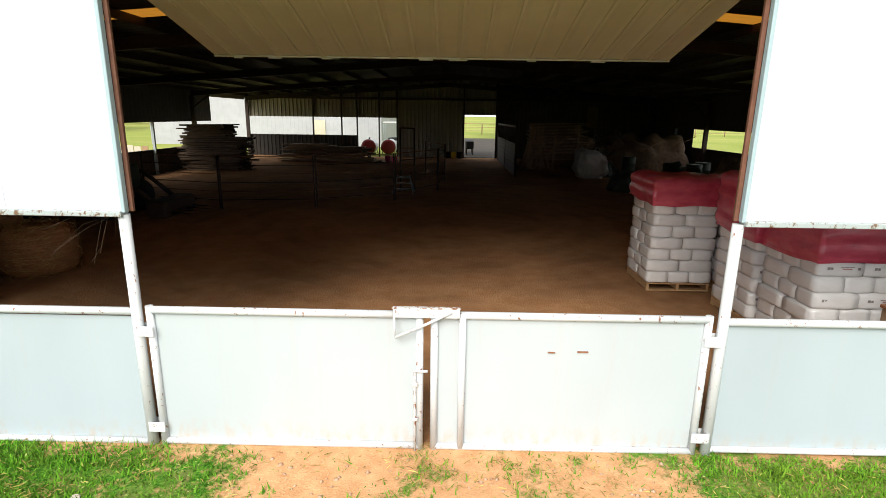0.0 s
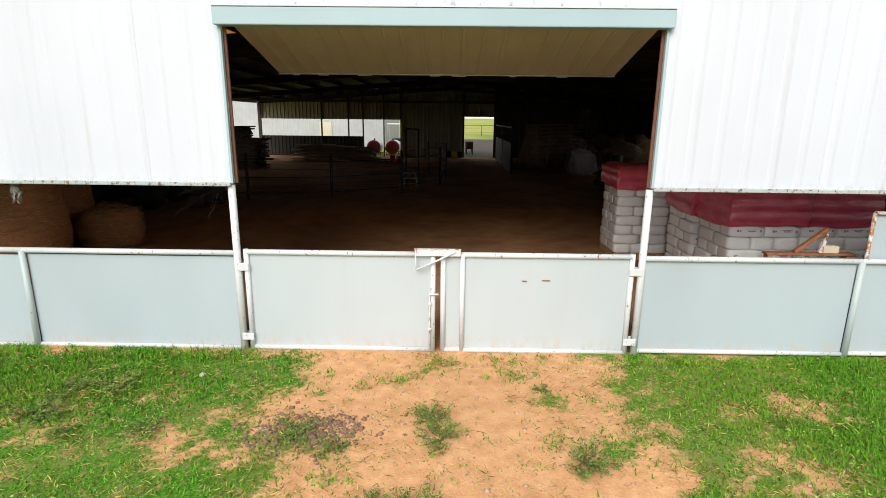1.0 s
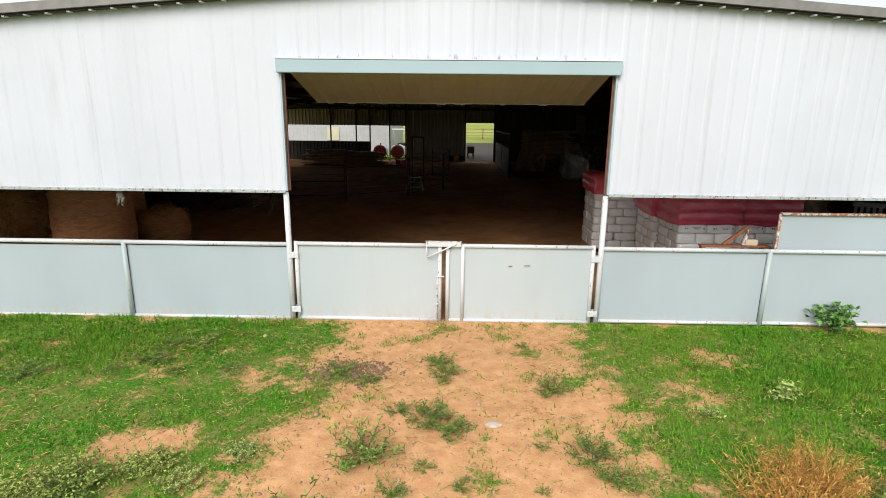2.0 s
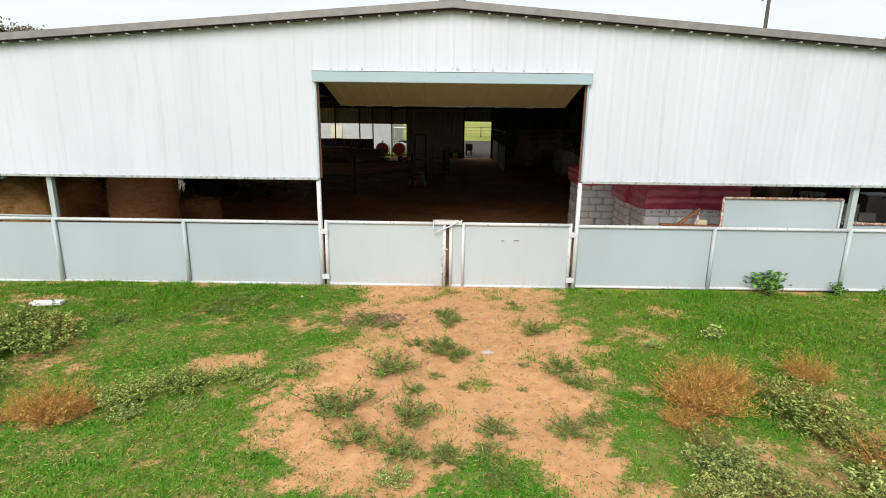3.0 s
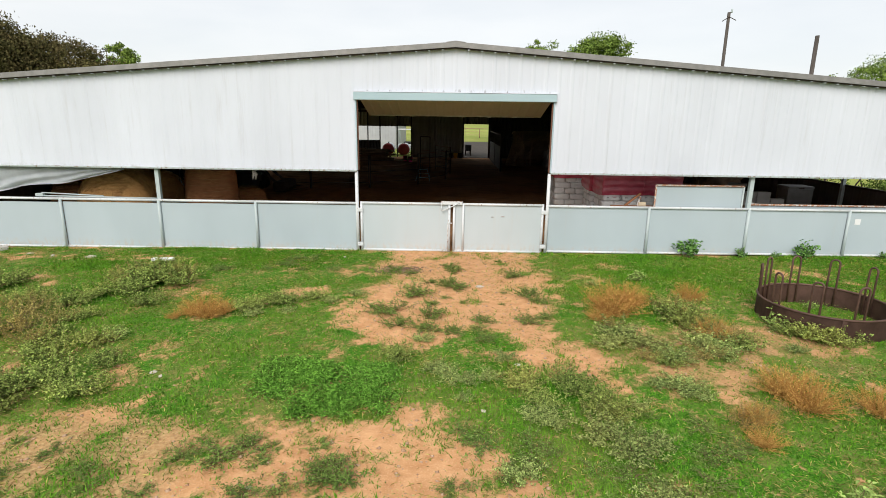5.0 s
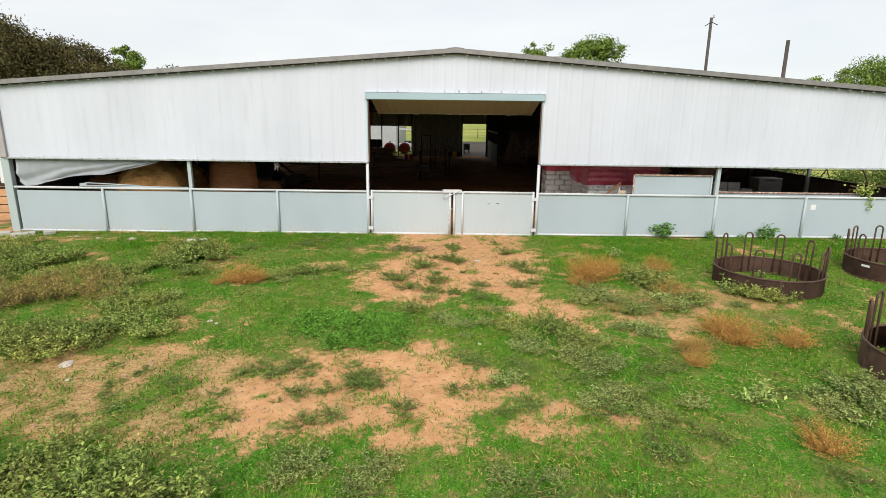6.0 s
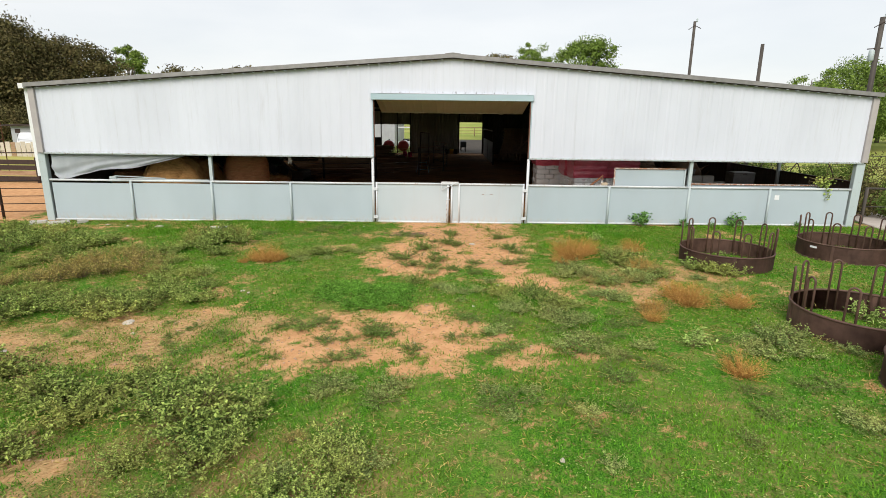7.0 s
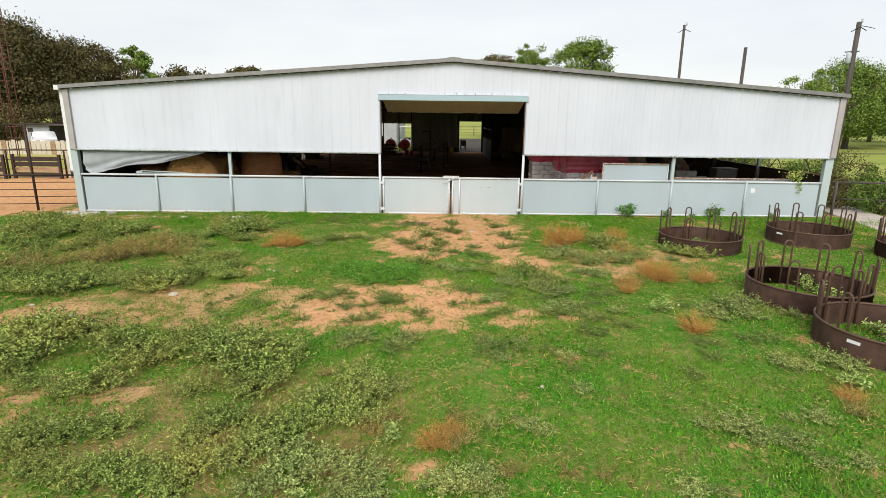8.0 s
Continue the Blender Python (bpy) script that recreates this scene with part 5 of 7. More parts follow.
# green clumps east of the track
for x, y, s in ((3.87, -4.54, 1.05), (3.93, -4.95, 0.72), (4.35, -5.65, 0.66), (1.49, -6.86, 0.66), (1.59, -7.19, 0.63), (1.75, -7.48, 0.60), (1.86, -7.66, 0.57), (0.89, -6.99, 0.65), (1.06, -7.41, 0.49), (5.61, -5.26, 0.83), (5.84, -5.42, 0.81), (5.41, -5.08, 0.55), (3.02, -6.28, 0.48)):
    plant("weed_bush", x, y, s, 0.8)
# clumps along the lawn
for x, y, s in ((0.65, -8.72, 0.55), (1.57, -8.06, 0.78), (1.83, -8.39, 0.75), (2.09, -8.22, 0.58), (1.06, -7.72, 0.61), (1.89, -9.14, 0.70), (1.56, -9.29, 0.52), (2.16, -9.53, 0.51), (2.73, -9.25, 0.52), (4.73, -9.04, 1.06), (4.90, -9.44, 0.68), (4.33, -9.46, 0.68), (4.33, -9.06, 0.54), (5.13, -8.88, 0.72), (5.60, -9.36, 0.51)):
    plant("grey_bush", x, y, s, 0.8)
# dry straw clumps east of the track
for x, y, s in ((3.97, -4.31, 0.78), (4.31, -5.49, 0.67), (3.82, -4.03, 0.64), (3.58, -6.11, 0.50), (2.51, -4.97, 0.43), (3.26, -7.79, 0.46), (4.25, -5.28, 0.56), (2.72, -6.14, 0.37), (3.55, -7.68, 0.48)):
    plant("straw_bush", x, y, s, 0.95)
# orange-brown dry weeds
for x, y, s in ((2.79, -4.36, 1.14), (3.23, -3.86, 0.81), (2.48, -4.66, 0.49), (4.46, -3.54, 0.68), (4.07, -5.32, 0.67), (4.10, -7.11, 0.77), (4.19, -7.44, 0.82), (3.41, -7.73, 0.46), (-4.19, -4.66, 0.86), (-4.45, -4.58, 0.51), (-4.71, -4.75, 0.30), (-3.99, -4.52, 0.51)):
    plant("orange_weed", x, y, s * 0.9, 0.95)
# orange-brown dry weeds farther south
for x, y, s in ((3.67, -10.09, 0.61), (3.26, -8.18, 0.46), (-0.27, -13.12, 0.47), (-0.10, -12.92, 0.33), (4.57, -12.08, 0.37), (4.96, -7.50, 0.65)):
    plant("orange_weed", x, y, s * 0.9, 0.95)
# looser growth
spread("weed_bush", -11.2, -2.6, 1.6, 1.0, 8, 0.8, 1.2)
spread("weed_bush", -6.0, -3.05, 0.55, 0.35, 5, 0.8, 1.2)
spread("straw_bush", -6.1, -2.9, 0.5, 0.3, 3, 0.7, 1.0)
spread("weed_bush", -10.2, -7.4, 1.8, 1.0, 8, 0.8, 1.2)
spread("small_tuft", -3.5, -8.8, 3.0, 0.8, 26, 0.25, 0.7, 0.6)
spread("small_tuft", -0.3, -3.6, 1.5, 2.0, 8, 0.2, 0.45, 0.7)
spread("creeping_weed", -2.1, -6.85, 0.55, 0.35, 10, 0.4, 0.85, 1.0)
spread("creeping_weed", -1.35, -7.25, 0.5, 0.4, 10, 0.4, 0.85, 1.0)
spread("creeping_weed", -1.0, -7.0, 0.5, 0.35, 4, 0.5, 0.8)
spread("small_tuft", 0.4, -9.8, 2.2, 1.6, 14, 0.6, 1.1)
spread("small_tuft", 0.45, -5.35, 0.6, 0.55, 5, 0.5, 0.9)
spread("small_tuft", -3.5, -2.0, 2.0, 1.2, 8, 0.5, 1.0)
spread("small_tuft", -2.0, -9.0, 1.6, 0.8, 8, 0.5, 1.1)
spread("small_tuft", 3.2, -10.8, 2.0, 1.4, 12, 0.5, 0.9)
spread("small_tuft", 2.2, -8.6, 2.6, 1.2, 22, 0.4, 0.9, 0.7)
for x, y, s in ((-3.6, -4.3, 0.7), (-3.1, -4.0, 0.75), (-2.6, -3.7, 0.55), (-2.2, -3.9, 0.5), (-1.85, -3.5, 0.45), (-3.4, -4.6, 0.5), (-4.1, -4.4, 0.5), (-1.25, -11.75, 0.7), (-0.45, -5.6, 0.5), (-0.8, -6.2, 0.6), (-2.9, -4.4, 0.4)):
    plant("grey_bush" if s < 0.55 else "weed_bush", x, y, s, 0.75)
for x, y, s in ((-0.06, -1.5, 0.8), (0.05, -1.8, 0.9), (-0.1, -2.85, 1.1), (0.1, -3.05, 1.0), (-0.45, -2.7, 0.6), (1.25, -2.2, 1.0), (1.45, -3.45, 1.1), (1.6, -3.75, 0.8), (-0.73, -3.5, 1.4), (-1.12, -4.5, 1.5), (-0.38, -4.0, 0.6), (-0.38, -4.6, 1.2), (-0.9, -5.0, 1.0), (1.1, -0.95, 0.4), (-1.25, -1.75, 0.8), (-0.9, -2.0, 0.6), (1.25, -4.85, 1.0), (1.6, -4.6, 0.7), (-0.47, -5.2, 1.0), (0.2, -3.9, 0.4)):
    plant("small_tuft", x, y, s)
for x, y, s in ((3.5, -9.15, 1.0), (3.9, -2.3, 0.9), (2.9, -2.65, 0.6), (5.45, -4.75, 1.1), (-5.15, -5.6, 0.9), (-0.7, -13.0, 0.7), (4.8, -11.8, 0.9), (6.8, -8.0, 1.2), (6.9, -8.5, 0.9), (6.5, -10.3, 1.3), (6.2, -10.8, 1.2), (6.5, -3.9, 0.6), (9.6, -3.6, 0.7)):
    plant("pale_weed", x, y, s)
for x, y, s in ((5.85, -0.22, 0.82), (8.75, -0.2, 0.72), (7.2, -0.18, 0.42), (8.05, -0.18, 0.3), (10.7, -0.2, 0.32)):
    plant("broad_leaf_plant", x, y, s, 1.2)

def in_view(x, y):
    """True in the wedge of pasture in front of the barn; beyond it the growth is thinner."""
    return np.abs(x) < 0.92 * (y + 18.0) + 1.4


# grass blades and little broad-leaved weeds, thinner on bare earth
def grass_field(count, seed, x0, x1, y0, y1, more=1.0, fade=0.0):
    rg = np.random.default_rng(seed)
    x, y = rg.uniform(x0, x1, count), rg.uniform(y0, y1, count)
    patchy = sstep(0.25, 0.7, vnoise(x, y, 0.9, 77, 5))
    keep = (rg.random(count) > bare(x, y) * 1.25 - 0.06) & (rg.random(count) < 0.3 + 0.9 * patchy) & (in_view(x, y) | (rg.random(count) < 0.12))
    if fade:
        keep &= rg.random(count) < sstep(0, fade, y - y0 + 0.8 * (vnoise(x, y, 0.8, 91, 3) - 0.5)) * sstep(0, fade, np.minimum(x - x0, x1 - x) + 0.4)
    x, y = x[keep], y[keep]
    n = len(x)
    tall = more * 0.016 + more * 0.075 * vnoise(x, y, 0.6, 55, 4) ** 2 + 0.035 * rg.random(n) ** 3
    a = rg.random(n) * 2 * math.pi
    lean = 0.3 + 0.9 * rg.random(n)
    tip = np.stack([np.cos(a) * lean * tall, np.sin(a) * lean * tall, tall * (1.15 - 0.5 * lean)], 1)
    root = np.stack([x, y, soil_z(x, y) - 0.005], 1)
    b = a + math.pi / 2
    w = 0.004 + 0.006 * rg.random(n)
    side = np.stack([np.cos(b) * w, np.sin(b) * w, 0 * w], 1)
    V = np.stack([root - side, root + side, root + tip], 1).reshape(-1, 3)
    F = np.arange(3 * n).reshape(-1, 3)
    return array_mesh("grass", V, F, M_GRASS)


def weed_litter(count, per, seed, material, size, thresh, slim=0.45, thatch=0.0):
    rg = np.random.default_rng(seed)
    x, y = rg.uniform(-14, 14, count), rg.uniform(-17.2, -0.12, count)
    keep = ((rg.random(count) > bare(x, y) * thresh) | (rg.random(count) < thatch * dry_grass(x, y))) & (rg.random(count) < 1.7 * vnoise(x, y, 0.5, seed + 5, 3) - 0.2) & in_view(x, y)
    x, y = np.repeat(x[keep], per), np.repeat(y[keep], per)
    n = len(x)
    rad = np.repeat(0.05 + 0.12 * rg.random(n // per), per)
    x, y = x + rg.normal(0, 1, n) * rad, y + rg.normal(0, 1, n) * rad
    ok = y < -0.08
    x, y, n = x[ok], y[ok], int(ok.sum())
    P = np.stack([x, y, soil_z(x, y) + 0.01 + 0.06 * rg.random(n)], 1)
    D = rg.normal(0, 1, (n, 3)) * np.array([1, 1, 0.35])
    N = rg.normal(0, 0.4, (n, 3)) + np.array([0, 0, 1.0])
    V, F = leaf_arrays(P, D, N, size * (0.6 + 0.8 * rg.random(n)), size * slim * (0.6 + 0.8 * rg.random(n)))
    return array_mesh("weed_litter", V, F, material)


tagged(new("grass", grass_field(860000, 3, -14.5, 14.5, -17.5, -0.08)), "short green and straw grass blades", "grass", kind="stuff")
tagged(new("ground_weeds", weed_litter(5200, 22, 8, M_LITTER, 0.024, 0.9)), "small bright green broad-leaved weeds among the grass", "weeds", kind="stuff")
tagged(new("grey_weeds", weed_litter(5200, 20, 18, M_GREYWEED, 0.024, 0.7)), "small grey-green weeds among the grass", "weeds", kind="stuff")
tagged(new("dry_stalks", weed_litter(9000, 11, 28, M_STRAWWEED, 0.07, 0.45, 0.1, 0.8)), "dry straw-coloured stalks among the grass", "weeds", kind="stuff")
for x0, x1, y0, n_b, k in ((2.3, 12.5, -3.6, 90000, 5), (-8.5, -2.2, -2.6, 50000, 6)):
    tagged(new("lush_grass", grass_field(n_b, 60 + k, x0, x1, y0, -0.2, 1.3, 1.8)), "dense dark green grass in front of the fence", "grass", kind="stuff")
for x0, x1, k in ((-12.6, -2.1, 1), (2.2, 12.9, 2)):
    tagged(new("fence_grass", grass_field(9000, 40 + k, x0, x1, -0.36, -0.05, 1.6)), "taller grass along the foot of the fence", "grass", kind="stuff")


# pebbles and clods on the bare earth
def pebble_field(count, seed, material, size, region=None):
    rg = np.random.default_rng(seed)
    if region:
        x, y = region[0] + region[2] * rg.normal(0, 1, count), region[1] + region[3] * rg.normal(0, 1, count)
        keep = y < -0.1
    else:
        x, y = rg.uniform(-12, 7, count), rg.uniform(-14.5, -0.1, count)
        keep = rg.random(count) < bare(x, y) ** 2
    x, y = x[keep], y[keep]
    n = len(x)
    s = size * (0.35 + rg.random(n) ** 3)
    base = np.array([[1, 0, 0], [0, 1, 0], [-1, 0, 0], [0, -1, 0], [0, 0, 0.7], [0, 0, -0.7]], float)
    V = base[None] * s[:, None, None] * (0.6 + 0.8 * rg.random((n, 6, 1)))
    a = rg.random(n) * 6.28
    c, d = np.cos(a)[:, None], np.sin(a)[:, None]
    V = np.stack([V[..., 0] * c - V[..., 1] * d, V[..., 0] * d + V[..., 1] * c, V[..., 2]], -1)
    V += np.stack([x, y, soil_z(x, y) + 0.1 * s], 1)[:, None]
    tri = np.array([[0, 1, 4], [1, 2, 4], [2, 3, 4], [3, 0, 4], [1, 0, 5], [2, 1, 5], [3, 2, 5], [0, 3, 5]])
    F = (np.arange(n)[:, None, None] * 6 + tri[None]).reshape(-1, 3)
    return array_mesh("pebbles", V.reshape(-1, 3), F, material)


M_CLOD = plain("earth_clod", (0.36, 0.21, 0.12), (0.58, 0.42, 0.29), 25, 0.95)
M_MULCH = plain("dark_mulch", (0.17, 0.105, 0.07), (0.28, 0.18, 0.12), 25, 0.95)
tagged(new("pebbles", pebble_field(26000, 5, M_CLOD, 0.022)), "small tan pebbles and clods on the bare earth", "pebbles", kind="stuff")
tagged(new("dark_mulch", pebble_field(800, 6, M_MULCH, 0.03, (-1.15, -1.75, 0.28, 0.16))), "dark mulch scattered beside the track", "mulch", kind="stuff")

# ---- left and right bays behind the fence ----
def tarp(x0, x1):
    bm = B()
    cols = []
    rg = np.random.default_rng(4)
    n, k = 70, 12
    for i in range(n + 1):
        t = i / n
        x = x0 + (x1 - x0) * t
        drop = float(np.interp(t, (0, 0.04, 0.12, 0.2, 0.33, 0.6, 0.8, 1.0), (0.66, 0.79, 0.76, 0.64, 0.50, 0.40, 0.25, 0.04)))
        col = []
        for j in range(k + 1):
            v = j / k
            fold = 0.04 * math.sin(6 * t + 9 * v + 10 * t * v) * v + 0.022 * math.sin(13 * t + 17 * v) * v * (1 - t)
            sag = 0.02 * math.sin(math.pi * t) * v
            col.append(bm.verts.new((x + 0.03 * math.sin(7 * v) * v, 0.075 + fold + 0.02 * v, SILL - 0.02 - drop * v - sag + 0.012 * math.sin(18 * t) * v)))
        cols.append(col)
    for a, b in zip(cols, cols[1:]):
        for j in range(k):
            bm.faces.new((a[j], a[j + 1], b[j + 1], b[j])).smooth = True
    bmesh.ops.solidify(bm, geom=bm.faces[:], thickness=0.003)
    tagged(part("tarp", bm, M_TARP, None, "", True), "crumpled grey tarp hanging from the wall sheet", "tarp")


tarp(-12.28, -8.2)
bm = tube(B(), [(-10.6, 0.20, 1.235), (-7.5, 0.17, 1.215)], 0.022, 8)
tube(bm, [(-10.5, 0.24, 1.31), (-8.9, 0.22, 1.25)], 0.018, 8)
box(bm, -10.62, -10.42, 0.16, 0.25, 1.22, 1.30, 0.01)
tagged(part("loose_pipe", bm, M_GREY_PIPE), "loose grey pipes lying along the fence rail", "pipe")
# rag
bm = B()
cols = []
for i in range(9):
    cols.append([bm.verts.new((-4.93 + 0.11 * (i / 8 - 0.5) * (1 + 0.4 * math.sin(3 * j)) + 0.01 * math.sin(5 * j + i), 0.04 + 0.02 * math.sin(i * 1.9 + j), SILL - 0.03 - j * 0.028 * (1 + 0.3 * math.sin(i * 1.3)))) for j in range(8)])
for a, b in zip(cols, cols[1:]):
    for j in range(7):
        bm.faces.new((a[j], a[j + 1], b[j + 1], b[j])).smooth = True
bmesh.ops.solidify(bm, geom=bm.faces[:], thickness=0.004)
tagged(part("rag", bm, M_BIGBAG), "white rag hanging under the wall sheet", "rag")
# dry twigs caught by the gate post
bm = B()
rg = np.random.default_rng(12)
for k in range(11):
    a = Vector((-2.46 - 0.12 * rg.random(), 0.12 + 0.06 * rg.normal(), 1.98 + 0.03 * rg.normal()))
    b = a + Vector((-0.75 * rg.random(), 0.15 * rg.normal(), -0.05 - 0.38 * rg.random()))
    tube(bm, [a, (a + b) / 2 + Vector((0, 0, 0.06 * rg.normal() + 0.05)), b], 0.0008, 3, False)
tagged(part("dry_twigs", bm, M_BARK), "tangle of dry grass and twigs beside the gate post", "twigs", kind="stuff")

# leaning sheeted gate panels behind the fence
for x0, x1, zt, yy, lab in ((5.05, 7.22, 1.74, 0.17, "pale sheeted gate with rusty top rail leaning inside the fence"), (7.45, 11.4, 1.285, 0.2, "long low sheeted gate with rusty rail behind the fence")):
    g = thing("spare_gate", lab, "gate", pose((x0 + x1) / 2, yy, fz(0.2)), "spare gates")
    w, h = (x1 - x0) / 2, zt - fz(0.2)
    part("sheet", box(B(), -w, w, 0.02, 0.028, 0.03, h - 0.02), M_FENCE, g)
    part("top_rail", tube(B(), [(-w, 0, h), (w, 0, h)], 0.026, 8), M_RUSTYRAIL, g, "rusty top rail")
    part("bottom_rail", tube(B(), [(-w, 0, 0.026), (w, 0, 0.026)], 0.026, 8), M_GREY_PIPE, g)
    for x in (-w, w):
        part("stile", tube(B(), [(x, 0, 0.0), (x, 0, h)], 0.022, 8), M_GREY_PIPE if x > 0 else M_RUSTYRAIL, g)
# rusty bracket and boards by the feed
br = thing("rusty_bracket", "rusty angled steel bracket resting on boards", "bracket", pose(4.42, 0.55, fz(0.55)))
part("arm", box(B(), -0.024, 0.024, -0.03, 0.03, 0, 0.48, 0.008, pose(0.02, 0, 1.15, 0, 50, 0)), M_RUSTY, br)
part("strut", box(B(), -0.022, 0.022, -0.03, 0.03, 0, 0.25, 0.006, pose(0.33, 0, 1.15, 0, 14, 0)), M_RUSTYPIPE, br)
part("base_board", box(B(), -0.35, 0.75, -0.06, 0.06, 1.12, 1.15, 0.006), M_RUSTY, br)
for x in (-0.3, 0.68):
    part("leg", box(B(), x - 0.03, x + 0.03, -0.05, 0.05, 0.0, 1.12, 0.004), M_WOOD, br)
bx = thing("cardboard_box", "pale cardboard box on a stand behind the fence", "box", pose(4.85, 0.55, fz(0.55) + 1.152))
part("carton", box(B(), -0.08, 0.11, -0.05, 0.05, 0, 0.09, 0.006), plain("cardboard", (0.55, 0.45, 0.32), (0.62, 0.52, 0.38), 9, 0.8), bx)

# clutter in the east bay
cl = thing("work_table", "dark steel work table in the east bay", "table", pose(8.7, 2.4, fz(2.4)))
part("tabletop", box(B(), -1.0, 1.0, -0.45, 0.45, 0.86, 0.91, 0.01), M_WOOD, cl)
for x in (-0.9, 0.9):
    for y in (-0.38, 0.38):
        part("leg", box(B(), x - 0.03, x + 0.03, y - 0.03, y + 0.03, 0, 0.86), M_STEEL, cl)
for k in range(7):
    i, j = k % 4, k // 4
    ob = thing("cinder_block", "grey concrete block stacked on the table", "block", pose(8.2 + 0.41 * i, 2.45, fz(2.4) + 0.911 + 0.2 * j, 0, 0, 3 * math.sin(k)), "cinder blocks")
    part("block", box(B(), -0.19, 0.19, -0.095, 0.095, 0, 0.19, 0.008), M_CONCRETE, ob)


def plastic_chair(x, y, z, m):
    c = thing("garden_chair", "dusty white plastic garden chair among clutter", "chair", pose(x, y, z) @ m, "white chairs")
    part("seat", box(B(), -0.22, 0.22, -0.22, 0.22, 0.42, 0.45, 0.012), M_OLDWHITE, c)
    for k in range(5):
        part("back_slat", box(B(), -0.2 + k * 0.088, -0.15 + k * 0.088, 0.21, 0.235, 0.45, 0.85, 0.005), M_OLDWHITE, c)
    part("back_rail", box(B(), -0.23, 0.23, 0.2, 0.24, 0.85, 0.91, 0.012), M_OLDWHITE, c)
    for x_ in (-0.2, 0.2):
        for y_ in (-0.2, 0.2):
            part("leg", box(B(), x_ - 0.02, x_ + 0.02, y_ - 0.02, y_ + 0.02, 0, 0.42, 0.005), M_OLDWHITE, c)


plastic_chair(7.75, 1.75, fz(1.75) + 0.42, pose(0, 0, 0, 0, 0, 200))
plastic_chair(8.75, 3.35, fz(3.35) + 0.012, pose(0, 0, 0, 0, 0, 150) @ Matrix.Diagonal((1.15, 1.15, 1.6, 1)))
cr = thing("wooden_crate", "weathered wooden crate under a chair", "crate", pose(7.75, 1.75, fz(1.75) + 0.012) @ Matrix.Diagonal((1, 1, 0.46, 1)))
for z in (0.05, 0.3, 0.55, 0.8):
    part("side_board", box(B(), -0.4, 0.4, -0.32, -0.30, z, z + 0.18, 0.004), M_WOOD, cr)
    part("side_board", box(B(), -0.4, 0.4, 0.30, 0.32, z, z + 0.18, 0.004), M_WOOD, cr)
part("lid", box(B(), -0.42, 0.42, -0.33, 0.33, 0.86, 0.885, 0.004), M_WOOD, cr)
for x in (-0.38, 0.38):
    part("end_panel", box(B(), x - 0.012, x + 0.012, -0.30, 0.30, 0, 0.86, 0.004), M_WOOD, cr)


fr_ = thing("chest_freezer", "old grey-white chest freezer in the east bay", "freezer", pose(11.45, 4.5, fz(4.5) + 0.012))
part("body", box(B(), -0.42, 0.42, 0.0, 0.62, 0.0, 1.12, 0.02), M_OLDWHITE, fr_)
part("lid", box(B(), -0.43, 0.43, -0.01, 0.63, 1.125, 1.20, 0.02), M_OLDWHITE, fr_)
part("handle", box(B(), -0.08, 0.08, -0.045, -0.012, 1.13, 1.16, 0.006), M_STEEL, fr_)
pb = thing("pipe_bundle", "bundle of thin pale pipes on a low wooden stand", "pipes", pose(7.92, 0.55, fz(0.55)))
for k in range(9):
    a = 0.02 * math.sin(5 * k)
    part("pipe", tube(B(), [(-0.38 + 0.05 * (k % 3), -0.1 + 0.028 * k, 1.19 + 0.03 * (k % 3) + a), (0.42 - 0.04 * (k % 4), -0.08 + 0.024 * k, 1.17 + 0.022 * (k % 2) - a)], 0.011, 6), M_RUSTYPIPE if k % 2 else M_OLDWHITE, pb)
part("rest", box(B(), -0.3, 0.3, -0.12, 0.16, 1.10, 1.145, 0.006), M_WOOD, pb)
for x in (-0.25, 0.25):
    part("leg", box(B(), x - 0.03, x + 0.03, -0.06, 0.06, 0.0, 1.10, 0.004), M_WOOD, pb)


def drum(x, y, material, lab):
    d = thing("steel_drum", lab, "drum", pose(x, y, fz(y) + 0.012), "steel drums")
    part("body", lathe(B(), [(0.28, 0), (0.29, 0.01), (0.29, 0.28), (0.305, 0.30), (0.29, 0.32), (0.29, 0.57), (0.305, 0.59), (0.29, 0.61), (0.29, 0.87), (0.28, 0.885)], 24), material, d)
    part("rim", tube(B(), [(0.285 * math.cos(a), 0.285 * math.sin(a), 0.885) for a in np.linspace(0, 2 * math.pi, 25)], 0.012, 6, False), material, d)


for x, y in ((8.9, 17.5), (9.7, 17.2), (10.4, 18.0), (8.2, 20.5)):
    drum(x, y, M_DARKPAINT, "dark oil drum on the dirt floor")

# bulk bag
bb = thing("bulk_bag", "slumped white woven bulk bag on the floor", "bulk bag", pose(6.25, 19.6, fz(19.6) + 0.01))
bm = B()
bmesh.ops.create_icosphere(bm, subdivisions=4, radius=1)
for v in bm.verts:
    c = v.co
    q = Vector((math.copysign(abs(c.x) ** 0.5, c.x), math.copysign(abs(c.y) ** 0.5, c.y), math.copysign(abs(c.z) ** 0.6, c.z)))
    nz = noise.noise(c * 2.3) * 0.16 + noise.noise(c * 6) * 0.05
    v.co = Vector((q.x * (0.66 + nz), q.y * (0.6 + nz), max(0.0, (q.z * 0.62 + 0.6) * (1 + 0.3 * nz - 0.22 * c.x))))
part("sack", bm, M_BIGBAG, bb, "", True)
for x in (-0.45, 0.2):
    part("lifting_loop", tube(B(), [(x + 0.12 * math.cos(t), -0.2, 1.1 + 0.26 * math.sin(t)) for t in np.linspace(0, math.pi, 8)], 0.02, 6), M_BIGBAG, bb)

